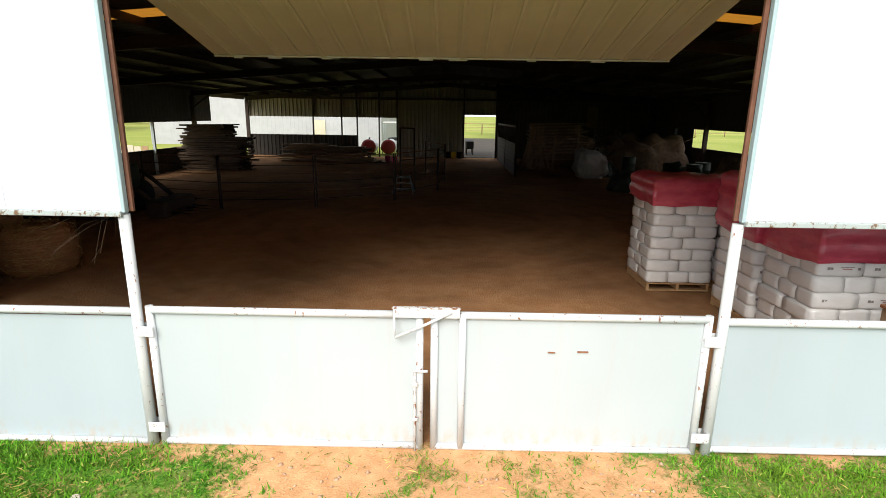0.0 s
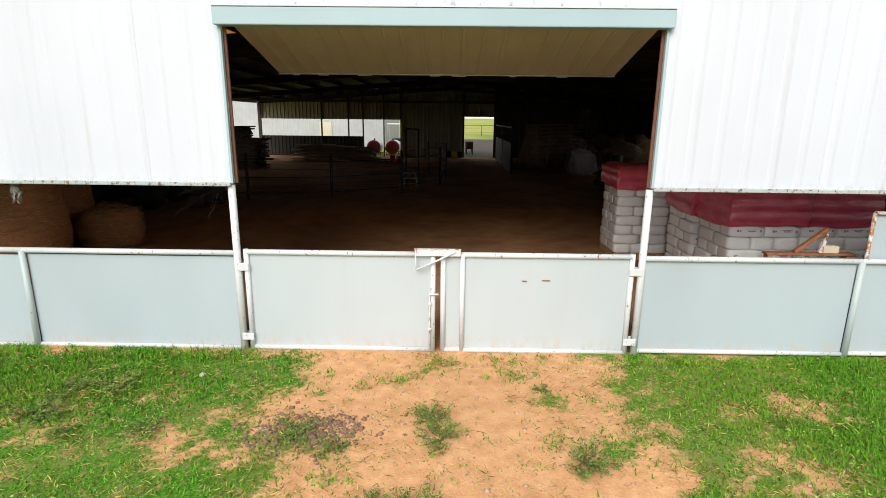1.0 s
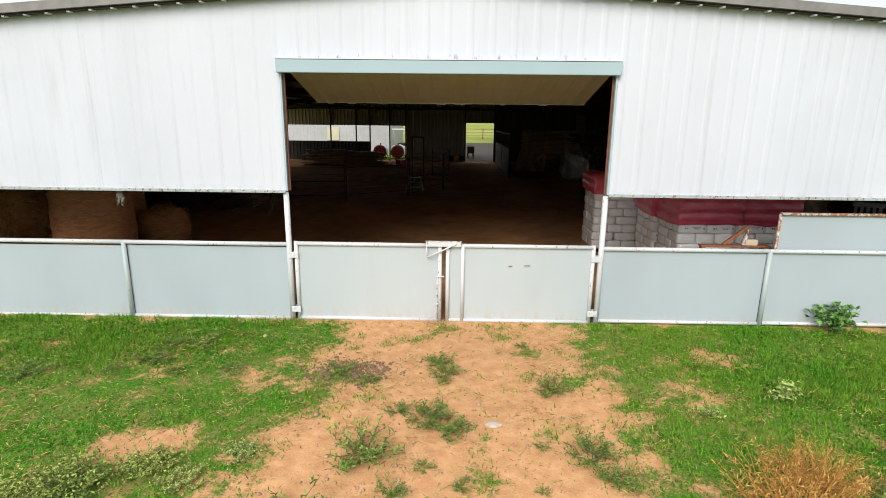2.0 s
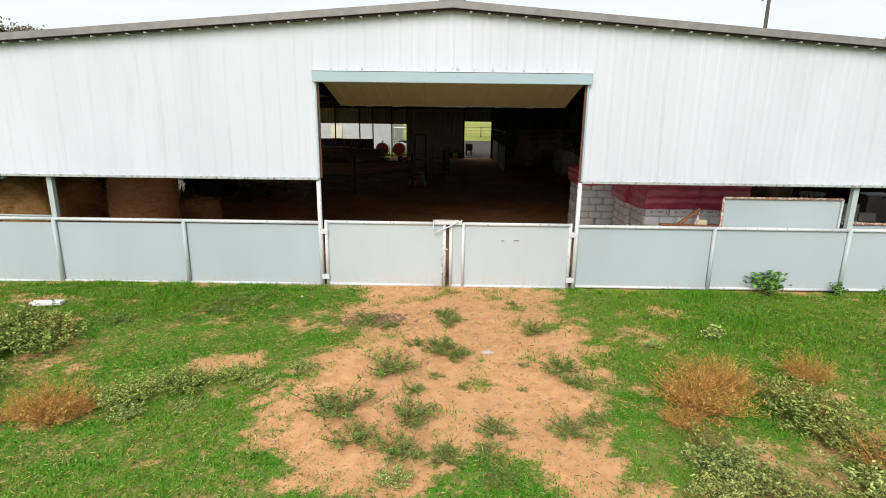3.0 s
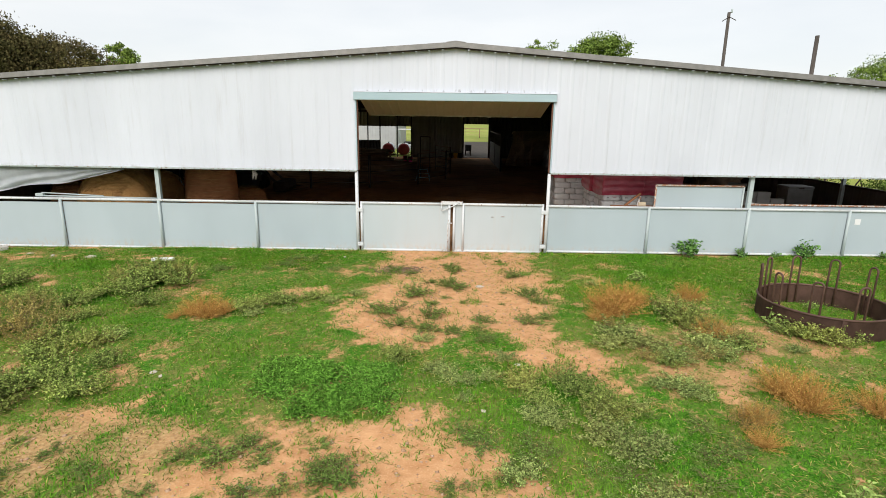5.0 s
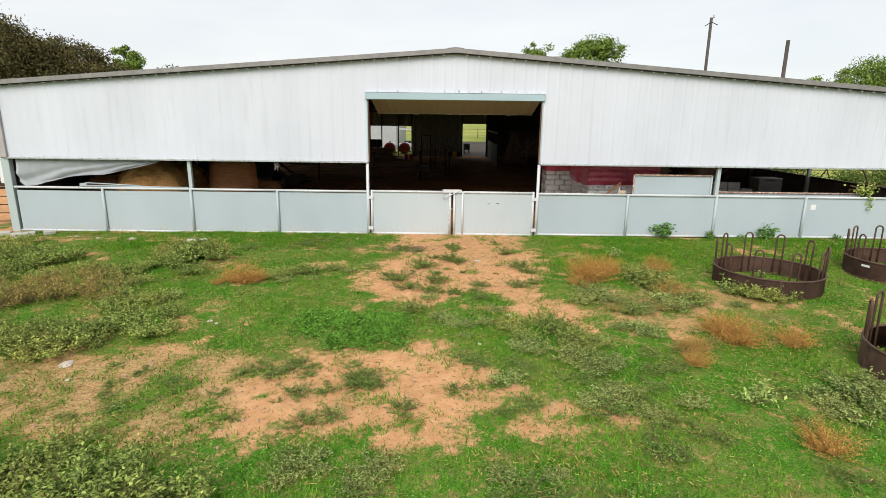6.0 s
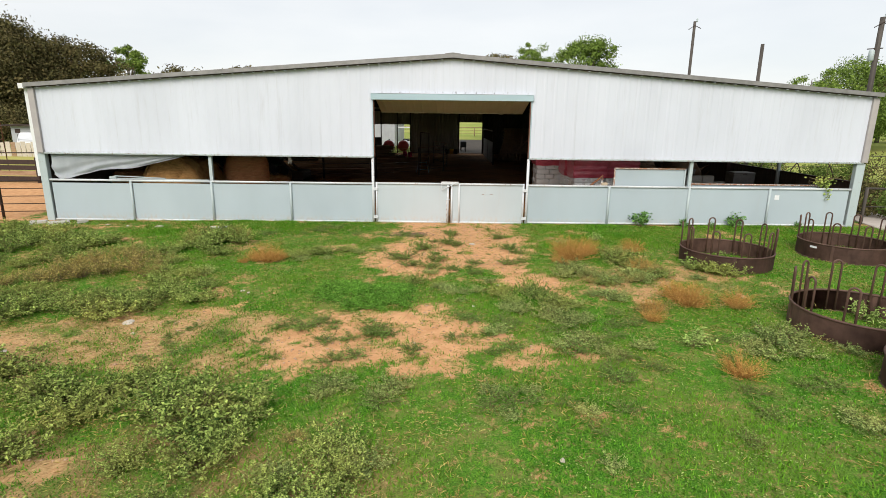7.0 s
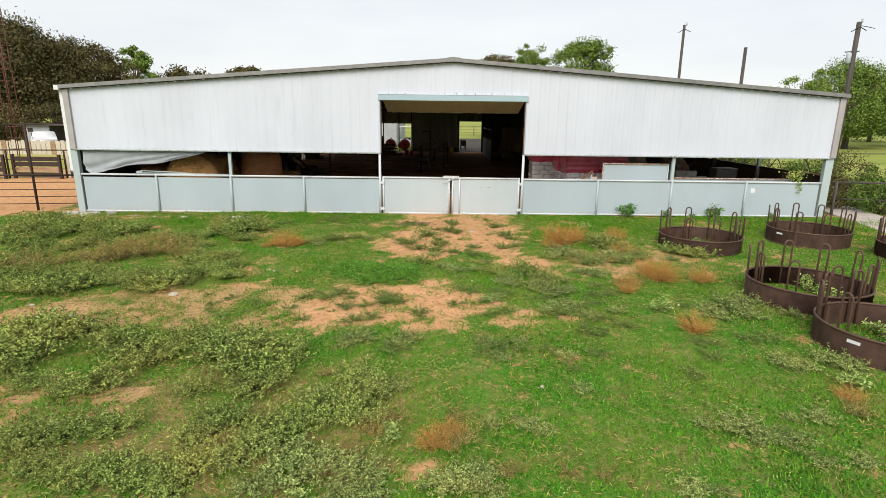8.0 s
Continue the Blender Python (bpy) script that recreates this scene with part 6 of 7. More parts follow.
M_HEAP = plain("old_hay_heap", (0.12, 0.075, 0.045), (0.26, 0.17, 0.10), 6, 0.9, 0, 0.6)
# lumber rack and leaning boards
rk = thing("lumber_rack", "rack of stacked brown boards and rails", "lumber rack", pose(5.3, 23.6, fz(23.6)))
for x in (-1.1, 1.2):
    for y in (-0.3, 0.3):
        part("upright", box(B(), x - 0.05, x + 0.05, y - 0.05, y + 0.05, 0, 2.2, 0.005), M_WOOD, rk)
rg = np.random.default_rng(20)
for k in range(26):
    z = 0.5 + 0.07 * k
    y = -0.42 + 0.04 * rg.normal()
    part("board", box(B(), -1.35 + 0.25 * rg.random(), 1.3 + 0.5 * rg.random(), y, y + 0.6, z, z + 0.035, 0.004), M_WOOD, rk)
ln = thing("leaning_boards", "old boards leaning against the rack", "boards", pose(3.95, 22.9, fz(22.9)))
for k in range(11):
    part("board", box(B(), -0.06, 0.06, -0.015, 0.015, 0, 1.4 + 0.9 * rg.random(), 0.004, pose(-0.35 + 0.16 * k, 0.05 * rg.normal(), 0.03, -8, 10 * rg.normal() + (22 if k < 5 else 0), 0)), M_WOOD, ln)
for x, y, s in ((8.6, 21.5, 1.3), (10.6, 23.5, 1.5), (7.2, 23.8, 1.2), (9.3, 26.0, 1.5), (7.0, 20.6, 0.7), (7.9, 14.2, 0.9), (9.2, 12.6, 1.1), (10.4, 14.6, 1.2), (6.6, 15.8, 0.6), (11.2, 9.6, 1.1)):
    cv = thing("covered_heap", "dark brown heap of old hay and farm clutter", "heap", pose(x, y, fz(y) + 0.005), "clutter heaps")
    bm = B()
    bmesh.ops.create_icosphere(bm, subdivisions=4, radius=1)
    for v in bm.verts:
        c = v.co.copy()
        h = noise.noise(c * 1.7 + Vector((x, y, 0))) * 0.35 + noise.noise(c * 5 + Vector((y, x, 0))) * 0.1
        v.co = Vector((c.x * s * (1 + h), c.y * s * 0.8 * (1 + h), max(0, c.z * s * 1.15 * (1 + h))))
    part("cover", bm, M_DARKPAINT if s < 1 else M_HEAP, cv, "", True)
    for k in range(5):
        part("stick", tube(B(), [(0.5 * s * rg.normal(), 0.3 * s * rg.normal(), 0.3), (0.9 * s * rg.normal(), 0.4 * s * rg.normal(), s * (0.9 + 0.4 * rg.random()))], 0.02, 6), M_WOOD, cv)

# stall partition with bars
sp = thing("stall_partition", "dark boarded stall front with upright bars", "partition", pose(2.95, 0, 0))
for k in range(7):
    z = fz(24) + 0.02 + k * 0.2
    part("board", box(B(), -0.03, 0.03, 19.5, 28.6, z, z + 0.19, 0.004), M_STEEL, sp)
for k in range(30):
    y = 19.6 + k * 0.31
    part("bar", tube(B(), [(0, y, fz(24) + 1.41), (0, y, fz(24) + 2.1)], 0.014, 6), M_STEEL, sp)
part("top_rail", box(B(), -0.04, 0.04, 19.5, 28.6, fz(24) + 2.1, fz(24) + 2.18), M_STEEL, sp)
for y in (19.55, 24.0, 28.55):
    part("post", box(B(), -0.05, 0.05, y - 0.05, y + 0.05, fz(y) - 0.1, fz(24) + 2.3), M_STEEL, sp)

# ---- round pen, lumber pile, tanks ----
pen_c, pen_r = Vector((-6.15, 17.0)), 6.1


def pen_panel(a0, a1):
    p0 = Vector((pen_c.x + pen_r * math.cos(a0), pen_c.y + pen_r * math.sin(a0)))
    p1 = Vector((pen_c.x + pen_r * math.cos(a1), pen_c.y + pen_r * math.sin(a1)))
    L = (p1 - p0).length - 0.06
    y = min(p0.y, p1.y)
    g = thing("corral_gate", "rusty pipe corral panel of the round pen", "corral panel", pose(p0.x, p0.y, fz(y) + 0.01, 0, 0, math.degrees(math.atan2(p1.y - p0.y, p1.x - p0.x))), "round pen panels")
    for k in range(6):
        z = 0.25 + 0.245 * k
        part("rail", tube(B(), [(0, 0, z), (L, 0, z)], 0.012, 6), M_RUSTY if k % 2 else M_STEEL, g)
    for x in (0, L):
        part("upright", tube(B(), [(x, 0, 0), (x, 0, 1.5)], 0.024, 6), M_STEEL, g)


angs = [radians(a) for a in (268, 293, 318, 343, 368, 393)]
pen_panel(radians(243), radians(268))
for a, b in zip(angs, angs[1:]):
    pen_panel(a, b)
bow = thing("bow_gate", "tall rusty pipe bow gate of the pen", "gate", pose(-1.67, 15.15, fz(15.15), 0, 0, 12))
for x in (0, 0.5):
    part("upright", tube(B(), [(x, 0, 0), (x, 0, 2.2)], 0.026, 8), M_STEEL, bow)
part("top_bar", tube(B(), [(0, 0, 2.2), (0.5, 0, 2.18)], 0.026, 8), M_STEEL, bow)
for z in (0.3, 0.7, 1.1, 1.5):
    part("rail", tube(B(), [(0, 0, z), (0.5, 0, z)], 0.014, 6), M_RUSTY, bow)
stp = thing("step_ladder", "low grey steel mounting step", "steps", pose(-1.5, 14.4, fz(14.4) + 0.012))
for k in range(3):
    part("tread", box(B(), -0.32 + 0.06 * k, 0.32 - 0.06 * k, -0.25 + 0.12 * k, -0.12 + 0.12 * k, 0.16 + 0.19 * k, 0.19 + 0.19 * k, 0.004), M_GREY_PIPE, stp)
for s in (-1, 1):
    part("side_rail", tube(B(), [(s * 0.36, -0.3, 0), (s * 0.2, 0.12, 0.62)], 0.016, 6), M_GREY_PIPE, stp)
    part("rear_leg", tube(B(), [(s * 0.36, 0.4, 0), (s * 0.2, 0.12, 0.62)], 0.016, 6), M_GREY_PIPE, stp)

M_OLDWOOD = plain("dark_old_board", (0.05, 0.033, 0.022), (0.14, 0.09, 0.055), 9, 0.85, 0, 0.3, stretch=(0.3, 1, 1))
lp = thing("lumber_pile", "tall pile of rough weathered boards", "lumber pile", pose(-10.75, 21.0, fz(21.0)))
rg = np.random.default_rng(33)
for k in range(104):
    z = 0.02 + (k // 4) * 0.079
    half_l = (1.25 + 0.3 * rg.random()) * (1.0 if z < 1.5 else 0.72)
    part("board", box(B(), -half_l, half_l, -0.6 + 0.3 * (k % 4), -0.33 + 0.3 * (k % 4), z, z + 0.05 + 0.03 * rg.random(), 0.004, pose(-0.25 * (z > 1.5) + 0.14 * rg.normal(), 0.05 * rg.normal(), 0, 0, 0.8 * rg.normal(), 5 * rg.normal())), M_OLDWOOD, lp)
for bx_, n_b, z_t in ((-7.6, 16, 0.9), (-5.2, 14, 0.7)):
    lo = thing("board_stack", "low untidy stack of boards by the rear wall", "lumber pile", pose(bx_, 25.5, fz(25.5)), "board stacks")
    for k in range(n_b):
        part("board", box(B(), -1.2, 1.2, -0.3, 0.3, 0.02 + 0.06 * k, 0.065 + 0.06 * k, 0.004, pose(0.3 * rg.normal(), 0.1 * rg.normal(), 0, 0, 0, 8 * rg.normal())), M_WOOD, lo)


def fuel_tank(x, y):
    t = thing("fuel_tank", "white cylindrical fuel tank with red end on a stand", "tank", pose(x, y, fz(y)), "fuel tanks")
    part("body", lathe(B(), [(0.40, 0.0), (0.46, 0.04), (0.46, 1.5), (0.40, 1.54)], 28, pose(0, 0, 0.52, -90, 0, 0)), M_WHITE, t)
    part("end_cap", lathe(B(), [(0.001, 0.0), (0.3, 0.01), (0.47, 0.05), (0.47, 0.12)], 28, pose(0, -0.06, 0.52, -90, 0, 0)), M_RED, t, "red painted tank end")
    for yy in (0.2, 1.3):
        for s in (-1, 1):
            part("leg", tube(B(), [(s * 0.45, yy, 0), (s * 0.36, yy, 0.26)], 0.025, 6), M_STEEL, t)
        part("cross_bar", tube(B(), [(-0.42, yy, 0.05), (0.42, yy, 0.05)], 0.02, 6), M_STEEL, t)
    part("filler_cap", tube(B(), [(0, 0.5, 0.95), (0, 0.5, 1.09)], 0.05, 8), M_BLACK, t)


fuel_tank(-5.17, 30.6)
fuel_tank(-3.90, 30.6)


def bucket(x, y, material, lab):
    b = thing("bucket", lab, "bucket", pose(x, y, fz(y) + 0.012), "plastic buckets")
    part("pail", lathe(B(), [(0.13, 0.0), (0.17, 0.36), (0.18, 0.37), (0.16, 0.37), (0.12, 0.03)], 18), material, b)
    part("handle", tube(B(), [(0.17 * math.cos(t), 0.03, 0.36 + 0.14 * math.sin(t)) for t in np.linspace(0, math.pi, 9)], 0.006, 5), M_STEEL, b)


bucket(-3.35, 25.6, M_PINK, "pink plastic bucket on the dirt floor")
bucket(-2.95, 25.2, M_PINK, "pink plastic bucket on the dirt floor")
bucket(0.28, 29.0, M_YELLOW, "yellow plastic bucket by the rear wall")
bucket(0.65, 29.1, M_BLACK, "black plastic bucket by the rear wall")
bucket(-0.1, 29.15, M_BLACK, "black plastic bucket by the rear wall")
wh = thing("mower", "small black push mower by the doorway", "mower", pose(-5.0, 28.2, fz(28.2)))
for x in (-0.25, 0.25):
    for y in (-0.3, 0.3):
        part("wheel", lathe(B(), [(0.08, -0.03), (0.16, -0.03), (0.17, 0), (0.16, 0.03), (0.08, 0.03)], 16, pose(x, y, 0.17, 0, 90, 0)), M_BLACK, wh)
part("deck", box(B(), -0.28, 0.28, -0.34, 0.34, 0.17, 0.30, 0.04), M_BLACK, wh)
part("engine", box(B(), -0.13, 0.13, -0.15, 0.13, 0.30, 0.5, 0.04), M_DARKPAINT, wh)

# tractor with loader, in the dark west bay
tr = thing("tractor", "dark tractor with front loader parked inside", "tractor", pose(-9.7, 9.8, fz(9.8) + 0.012, 0, 0, 0))
for y in (-0.75, 0.75):
    for x, r, w in ((-0.9, 0.72, 0.2), (1.15, 0.45, 0.13)):
        wv = part("wheel", lathe(B(), [(r * 0.5, -w), (r * 0.93, -w), (r, -w * 0.6), (r, w * 0.6), (r * 0.93, w), (r * 0.5, w)], 28, pose(x, y, r, 90, 0, 0)), M_BLACK, tr)
        part("rim", lathe(B(), [(0.05, -w * 0.5), (r * 0.5, -w * 0.7), (r * 0.5, w * 0.7), (0.05, w * 0.5)], 20, pose(x, y, r, 90, 0, 0)), M_STEEL, wv)
part("hood", box(B(), 0.0, 1.55, -0.32, 0.32, 0.72, 1.35, 0.07), M_DARKPAINT, tr)
part("chassis", box(B(), -1.1, 1.4, -0.22, 0.22, 0.42, 0.74, 0.03), M_STEEL, tr)
part("seat", box(B(), -0.75, -0.3, -0.25, 0.25, 1.0, 1.15, 0.05), M_BLACK, tr)
part("seat_back", box(B(), -0.82, -0.72, -0.25, 0.25, 1.12, 1.6, 0.04), M_BLACK, tr)
part("fender", box(B(), -1.4, -0.4, 0.5, 0.95, 1.42, 1.5, 0.03), M_DARKPAINT, tr)
part("fender", box(B(), -1.4, -0.4, -0.95, -0.5, 1.42, 1.5, 0.03), M_DARKPAINT, tr)
for y in (-0.45, 0.45):
    part("canopy_post", tube(B(), [(-1.0, y, 1.4), (-0.95, y, 2.25)], 0.03, 6), M_STEEL, tr)
    part("loader_arm", tube(B(), [(0.1, y * 1.2, 1.25), (1.5, y * 1.2, 1.1), (2.3, y * 1.2, 0.42)], 0.06, 8), M_STEEL, tr)
part("canopy", box(B(), -1.4, -0.3, -0.6, 0.6, 2.25, 2.31, 0.02), M_STEEL, tr)
part("bucket", box(B(), 2.2, 2.75, -0.8, 0.8, 0.06, 0.5, 0.08), M_STEEL, tr)
for k in range(4):
    part("bale_spike", tube(B(), [(2.7, -0.6 + 0.4 * k, 0.2), (3.4, -0.6 + 0.4 * k, 0.16)], [0.025, 0.006], 6), M_STEEL, tr)
part("steering_wheel", tube(B(), [(-0.05 + 0.06 * math.sin(t), 0.19 * math.cos(t), 1.5 + 0.18 * math.sin(t)) for t in np.linspace(0, 2 * math.pi, 19)], 0.014, 6, False), M_BLACK, tr)

# ---- beyond the barn ----
# yard slab; its dark colour holds the shade behind the door
bm = B()
vs = [bm.verts.new((x, y, 0.01 * y + dz)) for dz in (-0.2, 0.035) for x, y in ((-1.5, DEEP + 0.06), (7.0, DEEP + 0.06), (7.0, 54), (-1.5, 54))]
bm.faces.new(vs[:4][::-1]), bm.faces.new(vs[4:])
for k in range(4):
    bm.faces.new((vs[k], vs[(k + 1) % 4], vs[4 + (k + 1) % 4], vs[4 + k]))
tagged(part("yard_slab", bm, M_YARD), "grey-brown concrete yard slab behind the barn, darkened for shade", "slab", kind="structure")
wbld = thing("white_shed", "large grey-white metal shed behind the barn", "shed", pose(-14, 38.5, ground_at(-14, 38.5) - 0.1))
bm = ribbed(B(), -9.5, 8.6, lambda u: 0.0, lambda u: 5.2, lambda u, o, v: Vector((u, -o, v)))
part("wall", bm, M_GREYSHED, wbld)
for x in (-9.5, 8.6):
    part("end_wall", box(B(), x - 0.05, x + 0.05, 0.01, 12.0, 0.0, 5.2), M_GREYSHED, wbld)
part("roof", box(B(), -9.8, 8.9, -0.3, 12.3, 5.2, 5.35), M_ROOF, wbld)
part("rear_wall", box(B(), -9.5, 8.6, 12.0, 12.1, 0.0, 5.2), M_GREYSHED, wbld)
win = part("window", box(B(), 3.3, 4.3, -0.09, -0.035, 1.0, 2.1, 0.01), M_CREAM, wbld, "pale window panel")
cart = thing("utility_cart", "white-roofed utility cart parked behind the barn", "cart", pose(-3.9, 34.5, ground_at(-3.9, 34.5) + 0.0))
part("roof", box(B(), -0.75, 1.0, -0.65, 0.65, 1.95, 2.03, 0.03), M_WHITE, cart)
part("body", box(B(), -0.8, 1.1, -0.55, 0.55, 0.3, 0.75, 0.06), M_WHITE, cart)
for x in (-0.7, 0.9):
    for y in (-0.58, 0.58):
        part("post", tube(B(), [(x, y, 0.7), (x * 0.95, y, 1.96)], 0.022, 6), M_GREY_PIPE, cart)
        part("wheel", lathe(B(), [(0.1, -0.08), (0.22, -0.08), (0.23, 0), (0.22, 0.08), (0.1, 0.08)], 16, pose(x, y, 0.23, 90, 0, 0)), M_BLACK, cart)
part("seat", box(B(), -0.3, 0.25, -0.5, 0.5, 0.75, 0.95, 0.04), M_BLACK, cart)
tub = thing("water_trough", "dark feed trough beside the rear door", "trough", pose(1.35, 32.5, fz(DEEP) + 0.03))
part("tub", box(B(), -0.25, 0.25, -1.2, 1.2, 0.4, 0.9, 0.05), M_BLACK, tub)
for y in (-1.0, 1.0):
    for x in (-0.2, 0.2):
        part("leg", box(B(), x - 0.03, x + 0.03, y - 0.03, y + 0.03, 0, 0.42), M_STEEL, tub)


def rail_fence(x0, y0, x1, y1, h, rails, gap, material, name, lab, r=0.03):
    n = max(1, round(math.hypot(x1 - x0, y1 - y0) / gap))
    f = thing(name, lab, "fence", pose(x0, y0, 0))
    pts = [(x0 + (x1 - x0) * k / n, y0 + (y1 - y0) * k / n) for k in range(n + 1)]
    for x, y in pts:
        z = ground_at(x, y)
        part("post", tube(B(), [(x - x0, y - y0, z - 0.1), (x - x0, y - y0, z + h + 0.02)], r * 1.4, 8), material, f)
    for k in range(rails):
        part("rail", tube(B(), [(x - x0, y - y0, ground_at(x, y) + h * (k + 1) / rails) for x, y in pts], r if k == rails - 1 else r * 0.45, 6), material, f)


rail_fence(-12.72, 0.25, -20.5, -0.9, 1.2, 5, 2.5, M_STEEL, "pipe_fence", "dark pipe and rod fence beside the barn")
rail_fence(-40, 62, 60, 70, 1.3, 3, 4.0, M_WOOD, "pasture_fence", "brown rail fence across the far pasture", 0.05)
rail_fence(-13.6, 8.9, -34, 6.2, 1.35, 3, 2.6, M_STEEL, "pen_fence", "dark cattle pen fence in the dirt yard")
rail_fence(13.15, 0.5, 20.5, -0.9, 1.15, 2, 2.4, M_POLE, "side_fence", "weathered pole fence overgrown beside the barn", 0.035)
rail_fence(15.0, 14.0, 60, 19, 1.2, 2, 4.0, M_POLE, "meadow_fence", "thin rail fence across the meadow", 0.03)
pf = thing("board_fence", "pale weathered board fence across the yard", "fence", pose(-14.5, 21.6, ground_at(-30, 21.6)))
for k in range(90):
    part("board", box(B(), -0.36 * k - 0.16, -0.36 * k + 0.16, -0.01, 0.015, -0.05, 1.0 + 0.04 * math.sin(k * 3.7), 0.004), M_STONE if k % 5 else M_WOOD, pf)
for k in range(7):
    cp = thing("pen_board", "dark solid cattle pen board", "pen panel", pose(-15.0 - 2.45 * k, 8.6 - 0.32 * k, ground_at(-16 - 2.4 * k, 8.5)), "pen panels")
    for j in range(4):
        part("plank", box(B(), -1.1, 1.1, -0.02, 0.02, 0.08 + 0.25 * j, 0.29 + 0.25 * j, 0.005), M_STEEL if (k + j) % 3 else M_WOOD, cp)
    for x in (-1.12, 1.12):
        part("post", box(B(), x - 0.06, x + 0.06, -0.06, 0.06, -0.1, 1.15, 0.01), M_STONE if k % 3 == 1 else M_STEEL, cp)

# lattice tower
tw = thing("lattice_tower", "rusty red lattice tower in the yard", "tower", pose(-23.9, 12.0, ground_at(-23.9, 12.0)))
TH = 9.0
legs = []
for sx in (-1, 1):
    for sy in (-1, 1):
        legs.append((sx, sy))
        part("leg", tube(B(), [(sx * 0.27, sy * 0.27, 0), (sx * 0.2, sy * 0.2, TH)], 0.022, 6), M_TOWER, tw)
for k in range(14):
    z = 0.5 + k * 0.6
    e = 0.27 - 0.07 * z / TH
    bm = B()
    for a, b in (((-1, -1), (1, -1)), ((1, -1), (1, 1)), ((1, 1), (-1, 1)), ((-1, 1), (-1, -1))):
        tube(bm, [(a[0] * e, a[1] * e, z), (b[0] * e, b[1] * e, z)], 0.014, 5)
    part("lattice_ring", bm, M_TOWER, tw)

# yard shed with car
ys = thing("open_shed", "low open-fronted farm shed with white wall", "shed", pose(-36.3, 30, ground_at(-36.3, 30)))
part("roof", box(B(), -2.4, 4.4, -0.4, 4.5, 1.82, 1.92), M_DARKSHEET, ys)
part("rear_wall", box(B(), -2.2, 4.2, 4.2, 4.3, -0.2, 1.82), M_DARKSHEET, ys)
part("front_wall", box(B(), -1.1, 1.15, 0.0, 0.08, -0.2, 1.82), M_GREYSHED, ys, "white front wall sheet")
part("window", box(B(), -0.75, -0.3, -0.02, -0.004, 1.25, 1.6), M_STEEL, ys, "small dark window")
for x in (-2.2, 4.2):
    part("post", box(B(), x - 0.06, x + 0.06, -0.1, 0.1, -0.2, 1.82), M_STEEL, ys)
tp = thing("tall_post", "tall thin steel post with an overhead pipe", "post", pose(-14.1, 0.12, ground_at(-14.1, 0.12) - 0.1))
part("pole", tube(B(), [(0, 0, 0), (0, 0, 3.0)], 0.04, 8), M_STEEL, tp)
part("overhead_pipe", tube(B(), [(-5.0, -0.1, 2.95), (0.0, 0, 2.95), (1.45, 0.1, 3.02)], 0.022, 6), M_STEEL, tp)
car = thing("car", "white car parked by the shed", "car", pose(-33.6, 27.2, ground_at(-33.6, 27.2), 0, 0, 126))
bm = B()
prof = [(-2.2, 0.35), (-2.2, 0.8), (-1.5, 0.92), (-0.9, 1.38), (0.7, 1.42), (1.4, 0.95), (2.1, 0.85), (2.25, 0.4)]
sides = [[bm.verts.new((x, y * (0.85 if z > 1 else 1), z)) for x, z in prof] for y in (-0.85, 0.85)]
bm.faces.new(sides[0]), bm.faces.new(sides[1][::-1])
for k in range(len(prof)):
    q = (k + 1) % len(prof)
    bm.faces.new((sides[0][k], sides[1][k], sides[1][q], sides[0][q]))
bmesh.ops.bevel(bm, geom=bm.edges[:], offset=0.06, segments=2, affect="EDGES")
part("body", bm, M_WHITE, car, "", True)
for x in (-1.4, 1.4):
    for y in (-0.86, 0.86):
        part("wheel", lathe(B(), [(0.18, -0.1), (0.32, -0.1), (0.34, 0), (0.32, 0.1), (0.18, 0.1)], 18, pose(x, y, 0.33, 90, 0, 0)), M_BLACK, car)
for y in (-0.80, 0.80):
    part("side_window", box(B(), -1.0, 0.9, y - 0.005, y + 0.005, 1.0, 1.3, 0.02), M_BLACK, car)


# poles
def utility_pole(x, y, top, r, arm, name, lab):
    p = thing(name, lab, "utility pole", pose(x, y, ground_at(x, y) - 0.1), "utility poles")
    h = top - ground_at(x, y) + 0.1
    part("pole", tube(B(), [(0, 0, 0), (0.02, 0, h * 0.5), (0, 0, h)], [r * 1.3, r * 1.1, r], 12), M_POLE, p)
    if arm:
        part("insulator", lathe(B(), [(0.03, 0), (0.06, 0.04), (0.03, 0.09), (0.05, 0.14), (0.01, 0.2)], 10, pose(0.12, 0, h - 0.03)), M_GREY_PIPE, p)
        part("cross_bar", tube(B(), [(-0.3, 0, h - 0.42), (0, -r, h - 0.22), (0.38, 0, h - 0.36)], 0.02, 6), M_STEEL, p)
    if arm > 1:
        part("transformer", lathe(B(), [(0.08, 0), (0.11, 0.03), (0.11, 0.42), (0.08, 0.46)], 16, pose(-0.24, -0.05, h - 1.8)), M_GREY_PIPE, p)
        part("bracket", tube(B(), [(-0.42, 0, h - 1.3), (0.25, 0, h - 1.25)], 0.025, 6), M_STEEL, p)
        part("strain_insulator", tube(B(), [(0.05, 0, h - 0.15), (0.4, 0, h - 0.2), (0.8, 0.05, h - 0.26)], 0.014, 6), M_STEEL, p)


utility_pole(13.36, 15.0, 8.5, 0.072, 1, "utility_pole", "dark wooden utility pole with insulator above the roof")
utility_pole(13.33, 7.95, 6.43, 0.07, 0, "utility_pole", "dark bare wooden pole above the roof")
utility_pole(18.5, 8.3, 7.62, 0.10, 2, "utility_pole", "grey wooden utility pole with transformer")

